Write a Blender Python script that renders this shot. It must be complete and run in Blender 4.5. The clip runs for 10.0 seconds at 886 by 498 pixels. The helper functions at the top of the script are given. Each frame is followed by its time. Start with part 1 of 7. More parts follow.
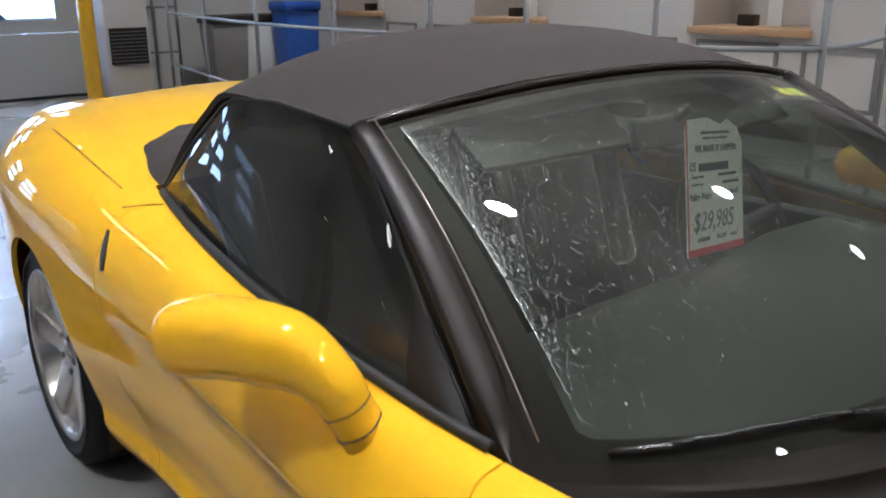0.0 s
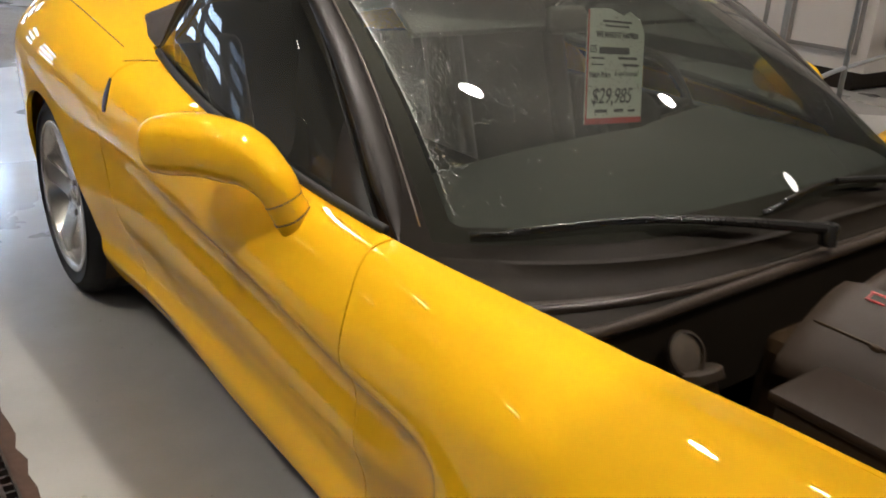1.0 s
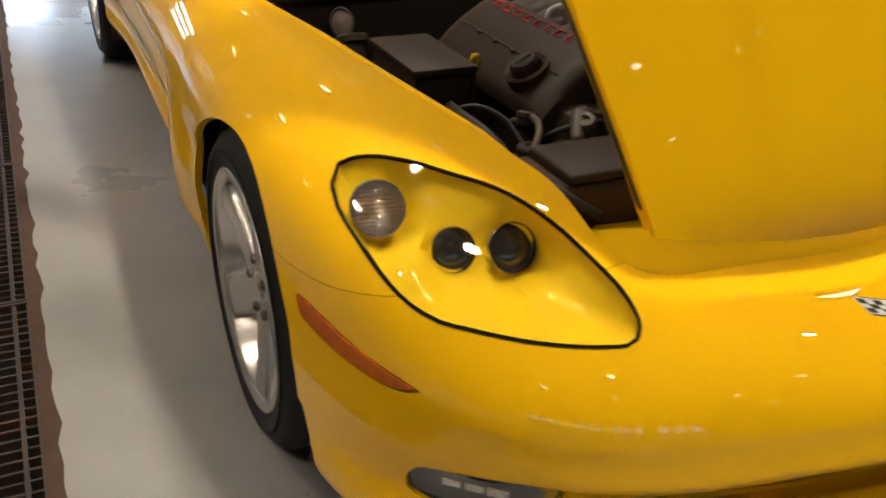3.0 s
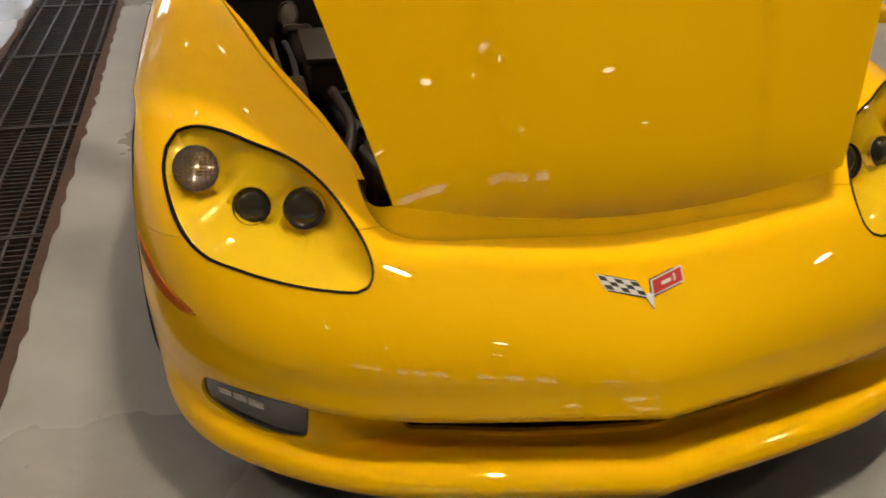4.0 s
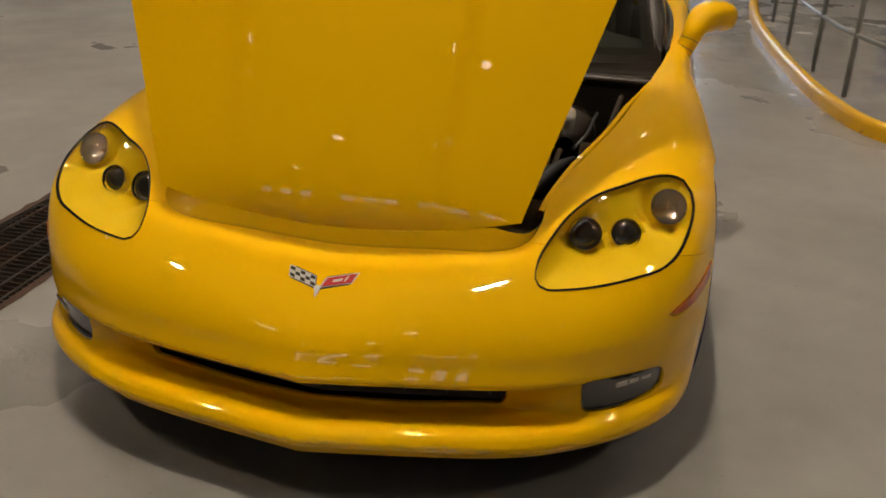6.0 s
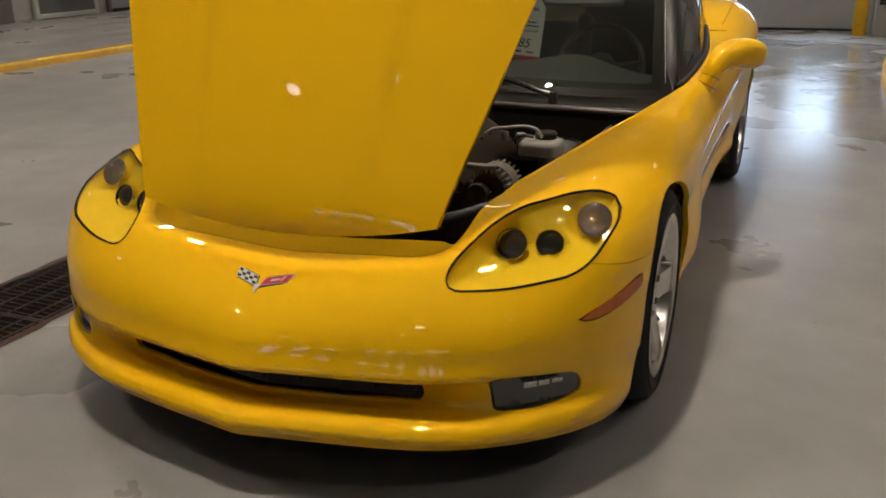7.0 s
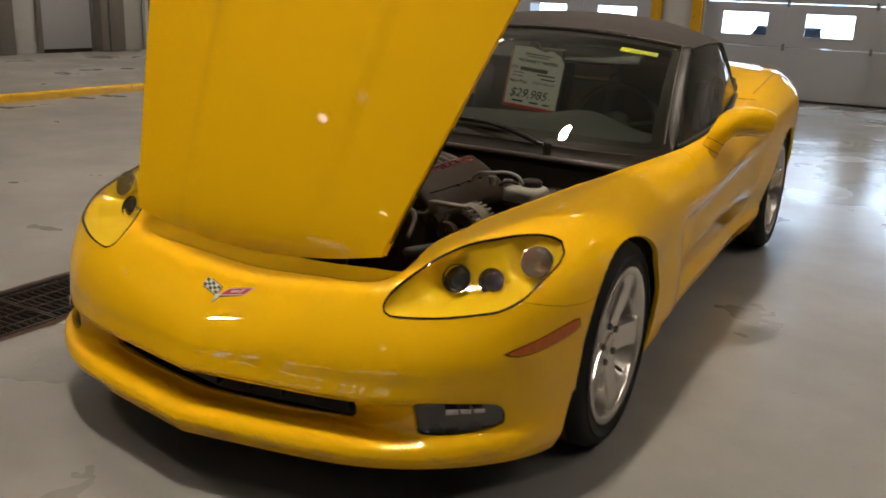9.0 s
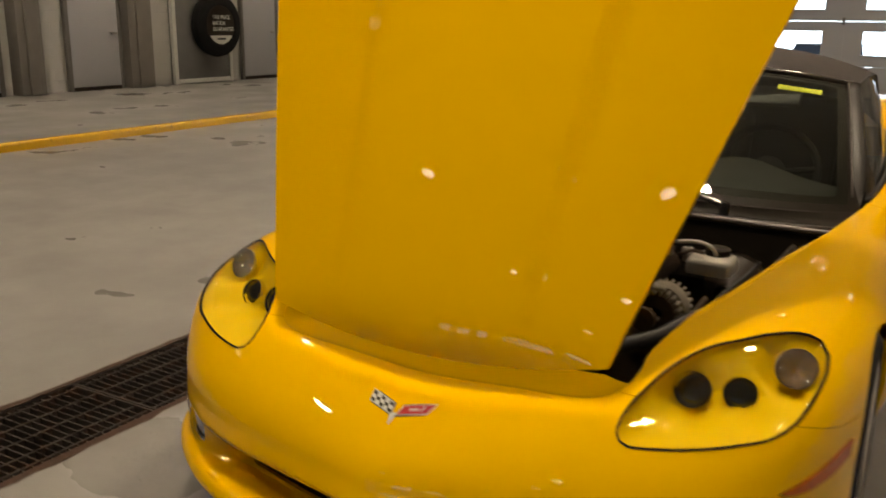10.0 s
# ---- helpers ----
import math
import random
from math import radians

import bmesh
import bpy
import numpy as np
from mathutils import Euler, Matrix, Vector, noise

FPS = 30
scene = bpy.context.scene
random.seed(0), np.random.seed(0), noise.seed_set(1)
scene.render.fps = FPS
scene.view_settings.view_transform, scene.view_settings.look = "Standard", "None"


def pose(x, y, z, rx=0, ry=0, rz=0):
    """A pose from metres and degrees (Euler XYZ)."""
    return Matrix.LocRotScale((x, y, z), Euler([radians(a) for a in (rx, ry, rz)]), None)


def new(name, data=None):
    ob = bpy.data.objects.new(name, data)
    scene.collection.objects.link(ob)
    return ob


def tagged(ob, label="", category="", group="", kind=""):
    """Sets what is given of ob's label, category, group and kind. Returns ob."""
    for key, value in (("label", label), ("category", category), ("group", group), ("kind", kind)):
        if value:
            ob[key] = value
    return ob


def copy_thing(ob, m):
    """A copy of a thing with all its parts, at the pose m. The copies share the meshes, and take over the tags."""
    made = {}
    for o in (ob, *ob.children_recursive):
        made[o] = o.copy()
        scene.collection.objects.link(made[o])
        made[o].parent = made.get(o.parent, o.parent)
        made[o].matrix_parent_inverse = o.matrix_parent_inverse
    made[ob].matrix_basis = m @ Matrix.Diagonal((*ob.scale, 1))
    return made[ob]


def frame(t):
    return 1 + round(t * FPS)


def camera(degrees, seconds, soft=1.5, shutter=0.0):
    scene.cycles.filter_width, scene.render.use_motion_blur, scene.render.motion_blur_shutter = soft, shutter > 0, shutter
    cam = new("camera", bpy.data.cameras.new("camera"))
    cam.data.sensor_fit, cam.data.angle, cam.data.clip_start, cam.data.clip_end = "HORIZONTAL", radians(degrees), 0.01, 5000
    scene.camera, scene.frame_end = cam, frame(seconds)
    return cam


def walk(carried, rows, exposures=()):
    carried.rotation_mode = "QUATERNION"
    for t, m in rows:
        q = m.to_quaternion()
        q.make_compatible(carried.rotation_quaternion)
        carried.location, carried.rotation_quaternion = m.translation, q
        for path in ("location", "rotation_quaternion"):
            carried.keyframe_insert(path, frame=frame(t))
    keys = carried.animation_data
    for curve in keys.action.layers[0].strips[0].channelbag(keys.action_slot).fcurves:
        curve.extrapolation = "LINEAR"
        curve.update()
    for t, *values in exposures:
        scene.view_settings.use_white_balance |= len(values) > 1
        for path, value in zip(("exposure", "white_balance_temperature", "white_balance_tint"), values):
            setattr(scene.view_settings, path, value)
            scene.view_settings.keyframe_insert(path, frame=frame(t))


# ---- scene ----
cam = camera(53.64, 10.0, soft=1.7, shutter=0.3)
ROWS = [
    (0.0, pose(-1.428, 0.191, 1.352, 72.87, 0.45, -37.96)),
    (0.5, pose(-1.530, -0.019, 1.324, 70.53, -1.55, -36.46)),
    (1.0, pose(-1.542, -0.236, 1.308, 68.19, -2.89, -36.24)),
    (1.5, pose(-1.569, -0.511, 1.288, 67.05, -3.11, -35.81)),
    (2.0, pose(-1.514, -0.807, 1.279, 64.69, -3.00, -35.48)),
    (2.5, pose(-1.343, -1.132, 1.201, 61.40, -3.09, -29.14)),
    (3.0, pose(-1.191, -1.446, 1.217, 61.08, -2.78, -25.08)),
    (3.2, pose(-1.121, -1.548, 1.240, 60.72, -3.31, -24.03)),
    (4.3, pose(-0.472, -2.013, 1.362, 59.57, -0.49, -8.78)),
    (4.5, pose(-0.352, -2.089, 1.376, 59.66, -0.67, -6.66)),
    (5.0, pose(0.005, -2.222, 1.390, 62.05, -1.47, -3.39)),
    (5.5, pose(0.322, -2.336, 1.410, 64.14, -0.37, 3.40)),
    (5.7, pose(0.434, -2.386, 1.402, 64.84, -1.01, 7.47)),
    (6.8, pose(1.092, -2.408, 1.284, 70.46, 0.18, 19.63)),
    (7.0, pose(1.212, -2.420, 1.293, 70.69, 0.98, 22.40)),
    (7.5, pose(1.470, -2.462, 1.280, 70.98, -2.59, 27.43)),
    (8.0, pose(1.667, -2.444, 1.300, 71.68, -2.28, 28.48)),
    (8.5, pose(1.759, -2.390, 1.290, 72.67, -2.33, 29.06)),
    (9.0, pose(1.589, -2.385, 1.288, 73.92, -2.29, 29.37)),
    (9.5, pose(1.334, -2.322, 1.299, 74.27, -2.27, 29.63)),
    (10.0, pose(0.962, -2.199, 1.326, 75.39, -0.75, 29.98)),
]
walk(cam, ROWS, [(0.0, 0.36, 5000, 10), (0.5, 0.2, 5450, 10), (1.5, 0.28, 5750, 10), (2.5, 0.28, 6050, 10), (3.2, 0.05, 6250, 10), (4.3, -0.12, 6600, 10), (5.0, -0.34, 6900, 10), (5.7, -0.38, 6700, 10), (7.0, -0.26, 6000, 10), (8.5, -0.22, 6000, 10), (9.5, -0.26, 6700, 10), (10.0, -0.28, 7150, 10)])

# ---- world and light ----
world = bpy.data.worlds.new("World")
scene.world = world
world.use_nodes = True
wn = world.node_tree.nodes
sky = wn.new("ShaderNodeTexSky")
sky.sky_type, sky.sun_disc, sky.sun_elevation, sky.sun_rotation = "NISHITA", False, radians(35), radians(20)
world.node_tree.links.new(sky.outputs[0], wn["Background"].inputs[0])
wn["Background"].inputs[1].default_value = 0.12

CEIL = 5.6
LAMP_W = 62.0


def area_lamp(name, m, size_x, size_y, watts, colour, shape="RECTANGLE"):
    data = bpy.data.lights.new(name, "AREA")
    data.shape, data.size, data.size_y, data.energy, data.color = shape, size_x, size_y, watts, colour
    data.spread = radians(105)
    ob = new(name, data)
    ob.matrix_world = m
    return ob


WARM = (1.0, 0.84, 0.65)
LAMPS = [(-6.6, 1.85, 0.6), (-3.3, 1.85, 1.05), (0.28, 1.85, 1.0), (3.9, 1.85, 0.9)]
LAMPS += [(x, y, k) for y, k in ((5.8, 0.85), (9.6, 0.6)) for x in (-6.6, -3.3, 0.2, 3.9)]
LAMPS += [(-7.2, -2.2, 0.45), (-3.5, -2.2, 0.95), (0.15, -1.2, 0.92), (4.4, -2.2, 0.75), (-4.2, -6.1, 0.35), (0.2, -6.2, 0.35), (-2.95, -9.0, 0.35), (-0.1, -9.1, 0.35)]
LAMPS += [(5.8, 0.7, 0.5)] + [(-10.8, y, 0.85) for y in (1.85, 5.8, 9.6, 14.0)]
# further along the hall: unseen fixtures added for glints on the paint, no area lamps
FAR_LAMPS = [(4.6, -6.2), (3.9, -9.3), (-5.5, -13.2), (-1.5, -13.2), (2.5, -13.2), (6.4, -13.2)]


# ---- materials ----
def material(name, colour, rough=0.5, metal=0.0, coat=0.0, vary=0.0, scale=8.0, bump=0.0, bump_scale=60.0, rough_vary=0.0,
             second=None, sec_scale=2.0, sec_lo=0.5, sec_hi=0.7, ior=1.5, coat_rough=0.03, random_vary=0.0):
    m = bpy.data.materials.new(name)
    m.use_nodes = True
    nt = m.node_tree
    b = nt.nodes["Principled BSDF"]
    b.inputs["Base Color"].default_value = (*colour, 1)
    b.inputs["Roughness"].default_value = rough
    b.inputs["Metallic"].default_value = metal
    b.inputs["Coat Weight"].default_value = coat
    b.inputs["Coat Roughness"].default_value = coat_rough
    b.inputs["IOR"].default_value = ior
    co = nt.nodes.new("ShaderNodeTexCoord")
    out = None

    def noise_tex(s, detail=4.0):
        n = nt.nodes.new("ShaderNodeTexNoise")
        n.inputs["Scale"].default_value, n.inputs["Detail"].default_value = s, detail
        nt.links.new(co.outputs["Object"], n.inputs["Vector"])
        return n

    if vary or second or random_vary:
        mix = nt.nodes.new("ShaderNodeMix")
        mix.data_type = "RGBA"
        mix.inputs[6].default_value = (*[c * (1 - vary) for c in colour], 1)
        mix.inputs[7].default_value = (*[min(1, c * (1 + vary)) for c in colour], 1)
        n = noise_tex(scale)
        nt.links.new(n.outputs["Fac"], mix.inputs[0])
        out = mix.outputs[2]
        if second:
            m2 = nt.nodes.new("ShaderNodeMix")
            m2.data_type = "RGBA"
            n2 = noise_tex(sec_scale, 6.0)
            ramp = nt.nodes.new("ShaderNodeMapRange")
            ramp.inputs[1].default_value, ramp.inputs[2].default_value = sec_lo, sec_hi
            nt.links.new(n2.outputs["Fac"], ramp.inputs[0])
            nt.links.new(ramp.outputs[0], m2.inputs[0])
            nt.links.new(out, m2.inputs[6])
            m2.inputs[7].default_value = (*second, 1)
            out = m2.outputs[2]
        if random_vary:
            info = nt.nodes.new("ShaderNodeObjectInfo")
            hsv = nt.nodes.new("ShaderNodeHueSaturation")
            mr = nt.nodes.new("ShaderNodeMapRange")
            mr.inputs[3].default_value, mr.inputs[4].default_value = 1 - random_vary, 1 + random_vary
            nt.links.new(info.outputs["Random"], mr.inputs[0])
            nt.links.new(mr.outputs[0], hsv.inputs["Value"])
            nt.links.new(out, hsv.inputs["Color"])
            out = hsv.outputs[0]
        nt.links.new(out, b.inputs["Base Color"])
    if rough_vary:
        n = noise_tex(scale * 0.6, 5.0)
        mr = nt.nodes.new("ShaderNodeMapRange")
        mr.inputs[3].default_value, mr.inputs[4].default_value = max(0.02, rough - rough_vary), rough + rough_vary
        nt.links.new(n.outputs["Fac"], mr.inputs[0])
        nt.links.new(mr.outputs[0], b.inputs["Roughness"])
    if bump:
        n = noise_tex(bump_scale, 3.0)
        bp = nt.nodes.new("ShaderNodeBump")
        bp.inputs["Strength"].default_value, bp.inputs["Distance"].default_value = bump, 0.002
        nt.links.new(n.outputs["Fac"], bp.inputs["Height"])
        nt.links.new(bp.outputs[0], b.inputs["Normal"])
    return m


def glass_material(name, tint, rough=0.0, film=0.0, veiled=False):
    m = bpy.data.materials.new(name)
    m.use_nodes = True
    nt = m.node_tree
    for n in list(nt.nodes):
        if n.type != "OUTPUT_MATERIAL":
            nt.nodes.remove(n)
    tr, gl, mix, fr = (nt.nodes.new("ShaderNode" + k) for k in ("BsdfTransparent", "BsdfGlossy", "MixShader", "LayerWeight"))
    pw, mul = nt.nodes.new("ShaderNodeMath"), nt.nodes.new("ShaderNodeMath")
    pw.operation, mul.operation = "POWER", "MULTIPLY_ADD"
    pw.inputs[1].default_value = 4.5
    mul.inputs[1].default_value, mul.inputs[2].default_value = 0.9, 0.055
    tr.inputs[0].default_value = (*tint, 1)
    gl.inputs["Roughness"].default_value = rough
    fr.inputs[0].default_value = 0.5
    nt.links.new(fr.outputs["Facing"], pw.inputs[0])
    nt.links.new(pw.outputs[0], mul.inputs[0])
    nt.links.new(mul.outputs[0], mix.inputs[0])
    nt.links.new(tr.outputs[0], mix.inputs[1])
    nt.links.new(gl.outputs[0], mix.inputs[2])
    out = mix.outputs[0]
    if film:
        # dried water and dust on the pane, with haze painted in
        dirt_haze, mix2, tex, mr, co = (nt.nodes.new("ShaderNode" + k) for k in ("BsdfDiffuse", "MixShader", "TexNoise", "MapRange", "TexCoord"))
        dirt_haze.inputs[0].default_value = (0.62, 0.62, 0.56, 1)
        tex.inputs["Scale"].default_value, tex.inputs["Detail"].default_value = 5.0, 8.0
        mr.inputs[1].default_value, mr.inputs[2].default_value, mr.inputs[3].default_value, mr.inputs[4].default_value = 0.3, 0.75, film * 0.5, film * 1.8
        nt.links.new(co.outputs["Object"], tex.inputs["Vector"])
        nt.links.new(tex.outputs["Fac"], mr.inputs[0])
        amount = mr.outputs[0]
        if veiled:
            # glare veil put into the film's colour, stronger towards -x and higher up
            sep, side, mul2 = nt.nodes.new("ShaderNodeSeparateXYZ"), nt.nodes.new("ShaderNodeMapRange"), nt.nodes.new("ShaderNodeMath")
            side.inputs[1].default_value, side.inputs[2].default_value, side.inputs[3].default_value, side.inputs[4].default_value = -0.35, 0.30, 1.7, 0.45
            mul2.operation = "MULTIPLY"
            low, mul3 = nt.nodes.new("ShaderNodeMapRange"), nt.nodes.new("ShaderNodeMath")
            low.inputs[1].default_value, low.inputs[2].default_value, low.inputs[3].default_value, low.inputs[4].default_value = 0.86, 1.02, 0.22, 1.0
            mul3.operation = "MULTIPLY"
            nt.links.new(co.outputs["Object"], sep.inputs[0])
            nt.links.new(sep.outputs[0], side.inputs[0])
            nt.links.new(side.outputs[0], mul2.inputs[0])
            nt.links.new(amount, mul2.inputs[1])
            nt.links.new(sep.outputs[2], low.inputs[0])
            nt.links.new(mul2.outputs[0], mul3.inputs[0])
            nt.links.new(low.outputs[0], mul3.inputs[1])
            amount = mul3.outputs[0]
        nt.links.new(amount, mix2.inputs[0])
        nt.links.new(out, mix2.inputs[1])
        nt.links.new(dirt_haze.outputs[0], mix2.inputs[2])
        out = mix2.outputs[0]
    nt.links.new(out, nt.nodes["Material Output"].inputs[0])
    return m


def emission(name, colour, strength):
    m = bpy.data.materials.new(name)
    m.use_nodes = True
    b = m.node_tree.nodes["Principled BSDF"]
    b.inputs["Base Color"].default_value = (*colour, 1)
    b.inputs["Emission Color"].default_value = (*colour, 1)
    b.inputs["Emission Strength"].default_value = strength
    return m


PAINT = material("yellow_paint", (0.84, 0.475, 0.0), 0.55, 0.0, 0.85, 0.02, 3.0, coat_rough=0.008)
PAINT.node_tree.nodes["Principled BSDF"].inputs["Specular IOR Level"].default_value = 0.03
BLACK = material("black_plastic", (0.026, 0.019, 0.013), 0.42, vary=0.3, scale=30, bump=0.15, bump_scale=400)
COVER = material("engine_cover_plastic", (0.028, 0.018, 0.011), 0.52, vary=0.15, scale=12, bump=0.3, bump_scale=500)
RUBBER = material("rubber", (0.012, 0.012, 0.012), 0.55, vary=0.3, scale=20, bump=0.2, bump_scale=200)
TYRE = material("tyre_rubber", (0.010, 0.010, 0.010), 0.7, vary=0.35, scale=9, bump=0.4, bump_scale=150)
TYRE.node_tree.nodes["Principled BSDF"].inputs["Specular IOR Level"].default_value = 0.28
ALLOY = material("silver_alloy", (0.60, 0.575, 0.54), 0.26, 0.95, 0.2, 0.10, 14, bump=0.08, bump_scale=300)
CHROME = material("chrome", (0.85, 0.85, 0.85), 0.06, 1.0)
STEEL = material("cast_metal", (0.42, 0.41, 0.39), 0.38, 0.9, vary=0.25, scale=25, bump=0.3, bump_scale=120)
CANVAS = material("black_canvas", (0.029, 0.023, 0.021), 0.85, vary=0.25, scale=6, bump=0.6, bump_scale=900)
INTERIOR = material("dark_interior", (0.010, 0.0105, 0.008), 0.6, vary=0.25, scale=9, bump=0.3, bump_scale=300)
SEAT = material("seat_leather", (0.034, 0.032, 0.029), 0.5, vary=0.2, scale=10, bump=0.3, bump_scale=200)
LINER = material("engine_bay_black", (0.046, 0.028, 0.013), 0.6, vary=0.4, scale=14, bump=0.3, bump_scale=80)
GLASS = glass_material("windscreen_glass", (0.54, 0.60, 0.52), film=0.022, veiled=True)
GLASS.node_tree.nodes["Math.001"].inputs[2].default_value = 0.085
SIDEGLASS = glass_material("side_glass", (0.42, 0.46, 0.43), film=0.03)
COWL = material("cowl_black", (0.011, 0.008, 0.005), 0.6, vary=0.3, scale=30, bump=0.2, bump_scale=300)
COWL.node_tree.nodes["Principled BSDF"].inputs["Specular IOR Level"].default_value = 0.25
LENS = glass_material("headlight_lens", (0.97, 0.97, 0.95))
lens_nt = LENS.node_tree
lens_co, lens_noise, lens_bump = (lens_nt.nodes.new("ShaderNode" + k) for k in ("TexCoord", "TexNoise", "Bump"))
lens_noise.inputs["Scale"].default_value, lens_noise.inputs["Detail"].default_value = 38.0, 2.0
lens_bump.inputs["Strength"].default_value, lens_bump.inputs["Distance"].default_value = 0.35, 0.002
lens_nt.links.new(lens_co.outputs["Object"], lens_noise.inputs["Vector"])
lens_nt.links.new(lens_noise.outputs["Fac"], lens_bump.inputs["Height"])
lens_nt.links.new(lens_bump.outputs[0], lens_nt.nodes["Glossy BSDF"].inputs["Normal"])
lens_nt = LENS.node_tree
ripple, ripple_bump, ripple_co = (lens_nt.nodes.new("ShaderNode" + k) for k in ("TexNoise", "Bump", "TexCoord"))
ripple.inputs["Scale"].default_value, ripple.inputs["Detail"].default_value = 34.0, 2.0
ripple_bump.inputs["Strength"].default_value, ripple_bump.inputs["Distance"].default_value = 0.16, 0.004
lens_nt.links.new(ripple_co.outputs["Object"], ripple.inputs["Vector"])
lens_nt.links.new(ripple.outputs["Fac"], ripple_bump.inputs["Height"])
lens_nt.links.new(ripple_bump.outputs[0], lens_nt.nodes["Glossy BSDF"].inputs["Normal"])
PILLAR = material("pillar_plastic", (0.017, 0.0135, 0.011), 0.45, vary=0.3, scale=30, bump=0.15, bump_scale=400)
for soft_black, level in ((COVER, 0.3), (LINER, 0.25), (COWL, 0.15), (PILLAR, 0.3), (BLACK, 0.3)):
    soft_black.node_tree.nodes["Principled BSDF"].inputs["Specular IOR Level"].default_value = level
PILLAR.node_tree.nodes["Principled BSDF"].inputs["Specular IOR Level"].default_value = 0.25
AMBER = material("amber_lens", (0.50, 0.115, 0.004), 0.25, 0.0, 0.25, 0.35, 60, bump=0.25, bump_scale=160)
WHITE = material("white_plastic", (0.72, 0.72, 0.68), 0.4, vary=0.06, scale=10)
RED = material("red_paint", (0.42, 0.012, 0.015), 0.4)


def floor_material():
    m = material("epoxy_floor", (0.252, 0.245, 0.235), 0.34, vary=0.17, scale=3.1, second=(0.205, 0.199, 0.190), sec_scale=1.3, sec_lo=0.40, sec_hi=0.72)
    nt = m.node_tree
    b = nt.nodes["Principled BSDF"]
    N = nt.nodes.new
    L = nt.links.new
    co = N("ShaderNodeTexCoord")

    def noise(scale, detail=4.0):
        n = N("ShaderNodeTexNoise")
        n.inputs["Scale"].default_value, n.inputs["Detail"].default_value = scale, detail
        L(co.outputs["Object"], n.inputs["Vector"])
        return n.outputs["Fac"]

    def ramp(src, a, c, lo=0.0, hi=1.0):
        r = N("ShaderNodeMapRange")
        for k, v in zip((1, 2, 3, 4), (a, c, lo, hi)):
            r.inputs[k].default_value = v
        L(src, r.inputs[0])
        return r.outputs[0]

    def calc(op, a, c):
        n = N("ShaderNodeMath")
        n.operation = op
        for k, v in enumerate((a, c)):
            if isinstance(v, float):
                n.inputs[k].default_value = v
            else:
                L(v, n.inputs[k])
        return n.outputs[0]

    # water carried in by the car: patches along the drain, behind the car and by the doors
    near = None
    for place, r0, r1 in (((-1.6, 3.9, 0), 0.5, 1.5), ((2.9, 5.4, 0), 1.2, 3.6), ((-0.98, -0.50, 0), 0.10, 0.38), ((0.0, 8.5, 0), 1.0, 4.0)):
        d = N("ShaderNodeVectorMath")
        d.operation = "DISTANCE"
        L(co.outputs["Object"], d.inputs[0])
        d.inputs[1].default_value = place
        g = ramp(d.outputs["Value"], r0, r1, 1.0, 0.0)
        near = g if near is None else calc("MAXIMUM", near, g)
    wet = ramp(calc("ADD", noise(1.7, 6.0), calc("MULTIPLY", near, 0.58)), 0.90, 1.08)
    wet = calc("MULTIPLY", calc("MULTIPLY", wet, ramp(near, 0.0, 0.25)), ramp(noise(26.0, 3.0), 0.38, 0.55, 0.35, 1.0))
    dry = calc("MULTIPLY", ramp(noise(1.1, 5.0), 0.3, 0.7, 0.24, 0.48), ramp(near, 0.0, 1.0, 1.0, 0.62))
    L(calc("ADD", calc("MULTIPLY", dry, calc("SUBTRACT", 1.0, wet)), calc("MULTIPLY", wet, 0.09)), b.inputs["Roughness"])
    # dark specks and tyre dirt
    old = b.inputs["Base Color"].links[0].from_socket
    mix = N("ShaderNodeMix")
    mix.data_type, mix.blend_type = "RGBA", "MULTIPLY"
    speck = calc("MAXIMUM", ramp(noise(38.0, 2.0), 0.70, 0.76, 0.0, 0.40), calc("MULTIPLY", ramp(noise(7.0, 6.0), 0.30, 0.75), 0.16))
    L(speck, mix.inputs[0])
    L(old, mix.inputs[6])
    mix.inputs[7].default_value = (0.32, 0.30, 0.27, 1)
    L(mix.outputs[2], b.inputs["Base Color"])
    bp = N("ShaderNodeBump")
    bp.inputs["Strength"].default_value, bp.inputs["Distance"].default_value = 0.22, 0.002
    L(calc("ADD", calc("ADD", calc("MULTIPLY", noise(11.0, 3.0), 0.7), calc("MULTIPLY", noise(70.0, 2.0), 0.22)), calc("MULTIPLY", wet, calc("ADD", calc("MULTIPLY", noise(34.0, 3.0), 5.0), 0.25))), bp.inputs["Height"])
    L(bp.outputs[0], b.inputs["Normal"])
    return m


FLOOR = floor_material()
WALL = material("painted_wall", (0.54, 0.53, 0.51), 0.6, vary=0.05, scale=2.0, bump=0.2, bump_scale=40)
BLOCK = material("painted_block", (0.54, 0.53, 0.51), 0.6, vary=0.05, scale=2.0)
block_nt = BLOCK.node_tree
block_tex, block_bump, block_co, block_map = (block_nt.nodes.new("ShaderNode" + k) for k in ("TexBrick", "Bump", "TexCoord", "Mapping"))
block_map.inputs["Rotation"].default_value = (0, radians(-90), radians(-90))
for key, value in (("Scale", 1.0), ("Mortar Size", 0.008), ("Brick Width", 0.40), ("Row Height", 0.20)):
    block_tex.inputs[key].default_value = value
block_tex.inputs["Color1"].default_value = block_tex.inputs["Color2"].default_value = (1, 1, 1, 1)
block_tex.inputs["Mortar"].default_value = (0, 0, 0, 1)
block_bump.inputs["Strength"].default_value, block_bump.inputs["Distance"].default_value = 0.6, 0.006
block_nt.links.new(block_co.outputs["Object"], block_map.inputs["Vector"])
block_nt.links.new(block_map.outputs[0], block_tex.inputs["Vector"])
block_nt.links.new(block_tex.outputs["Color"], block_bump.inputs["Height"])
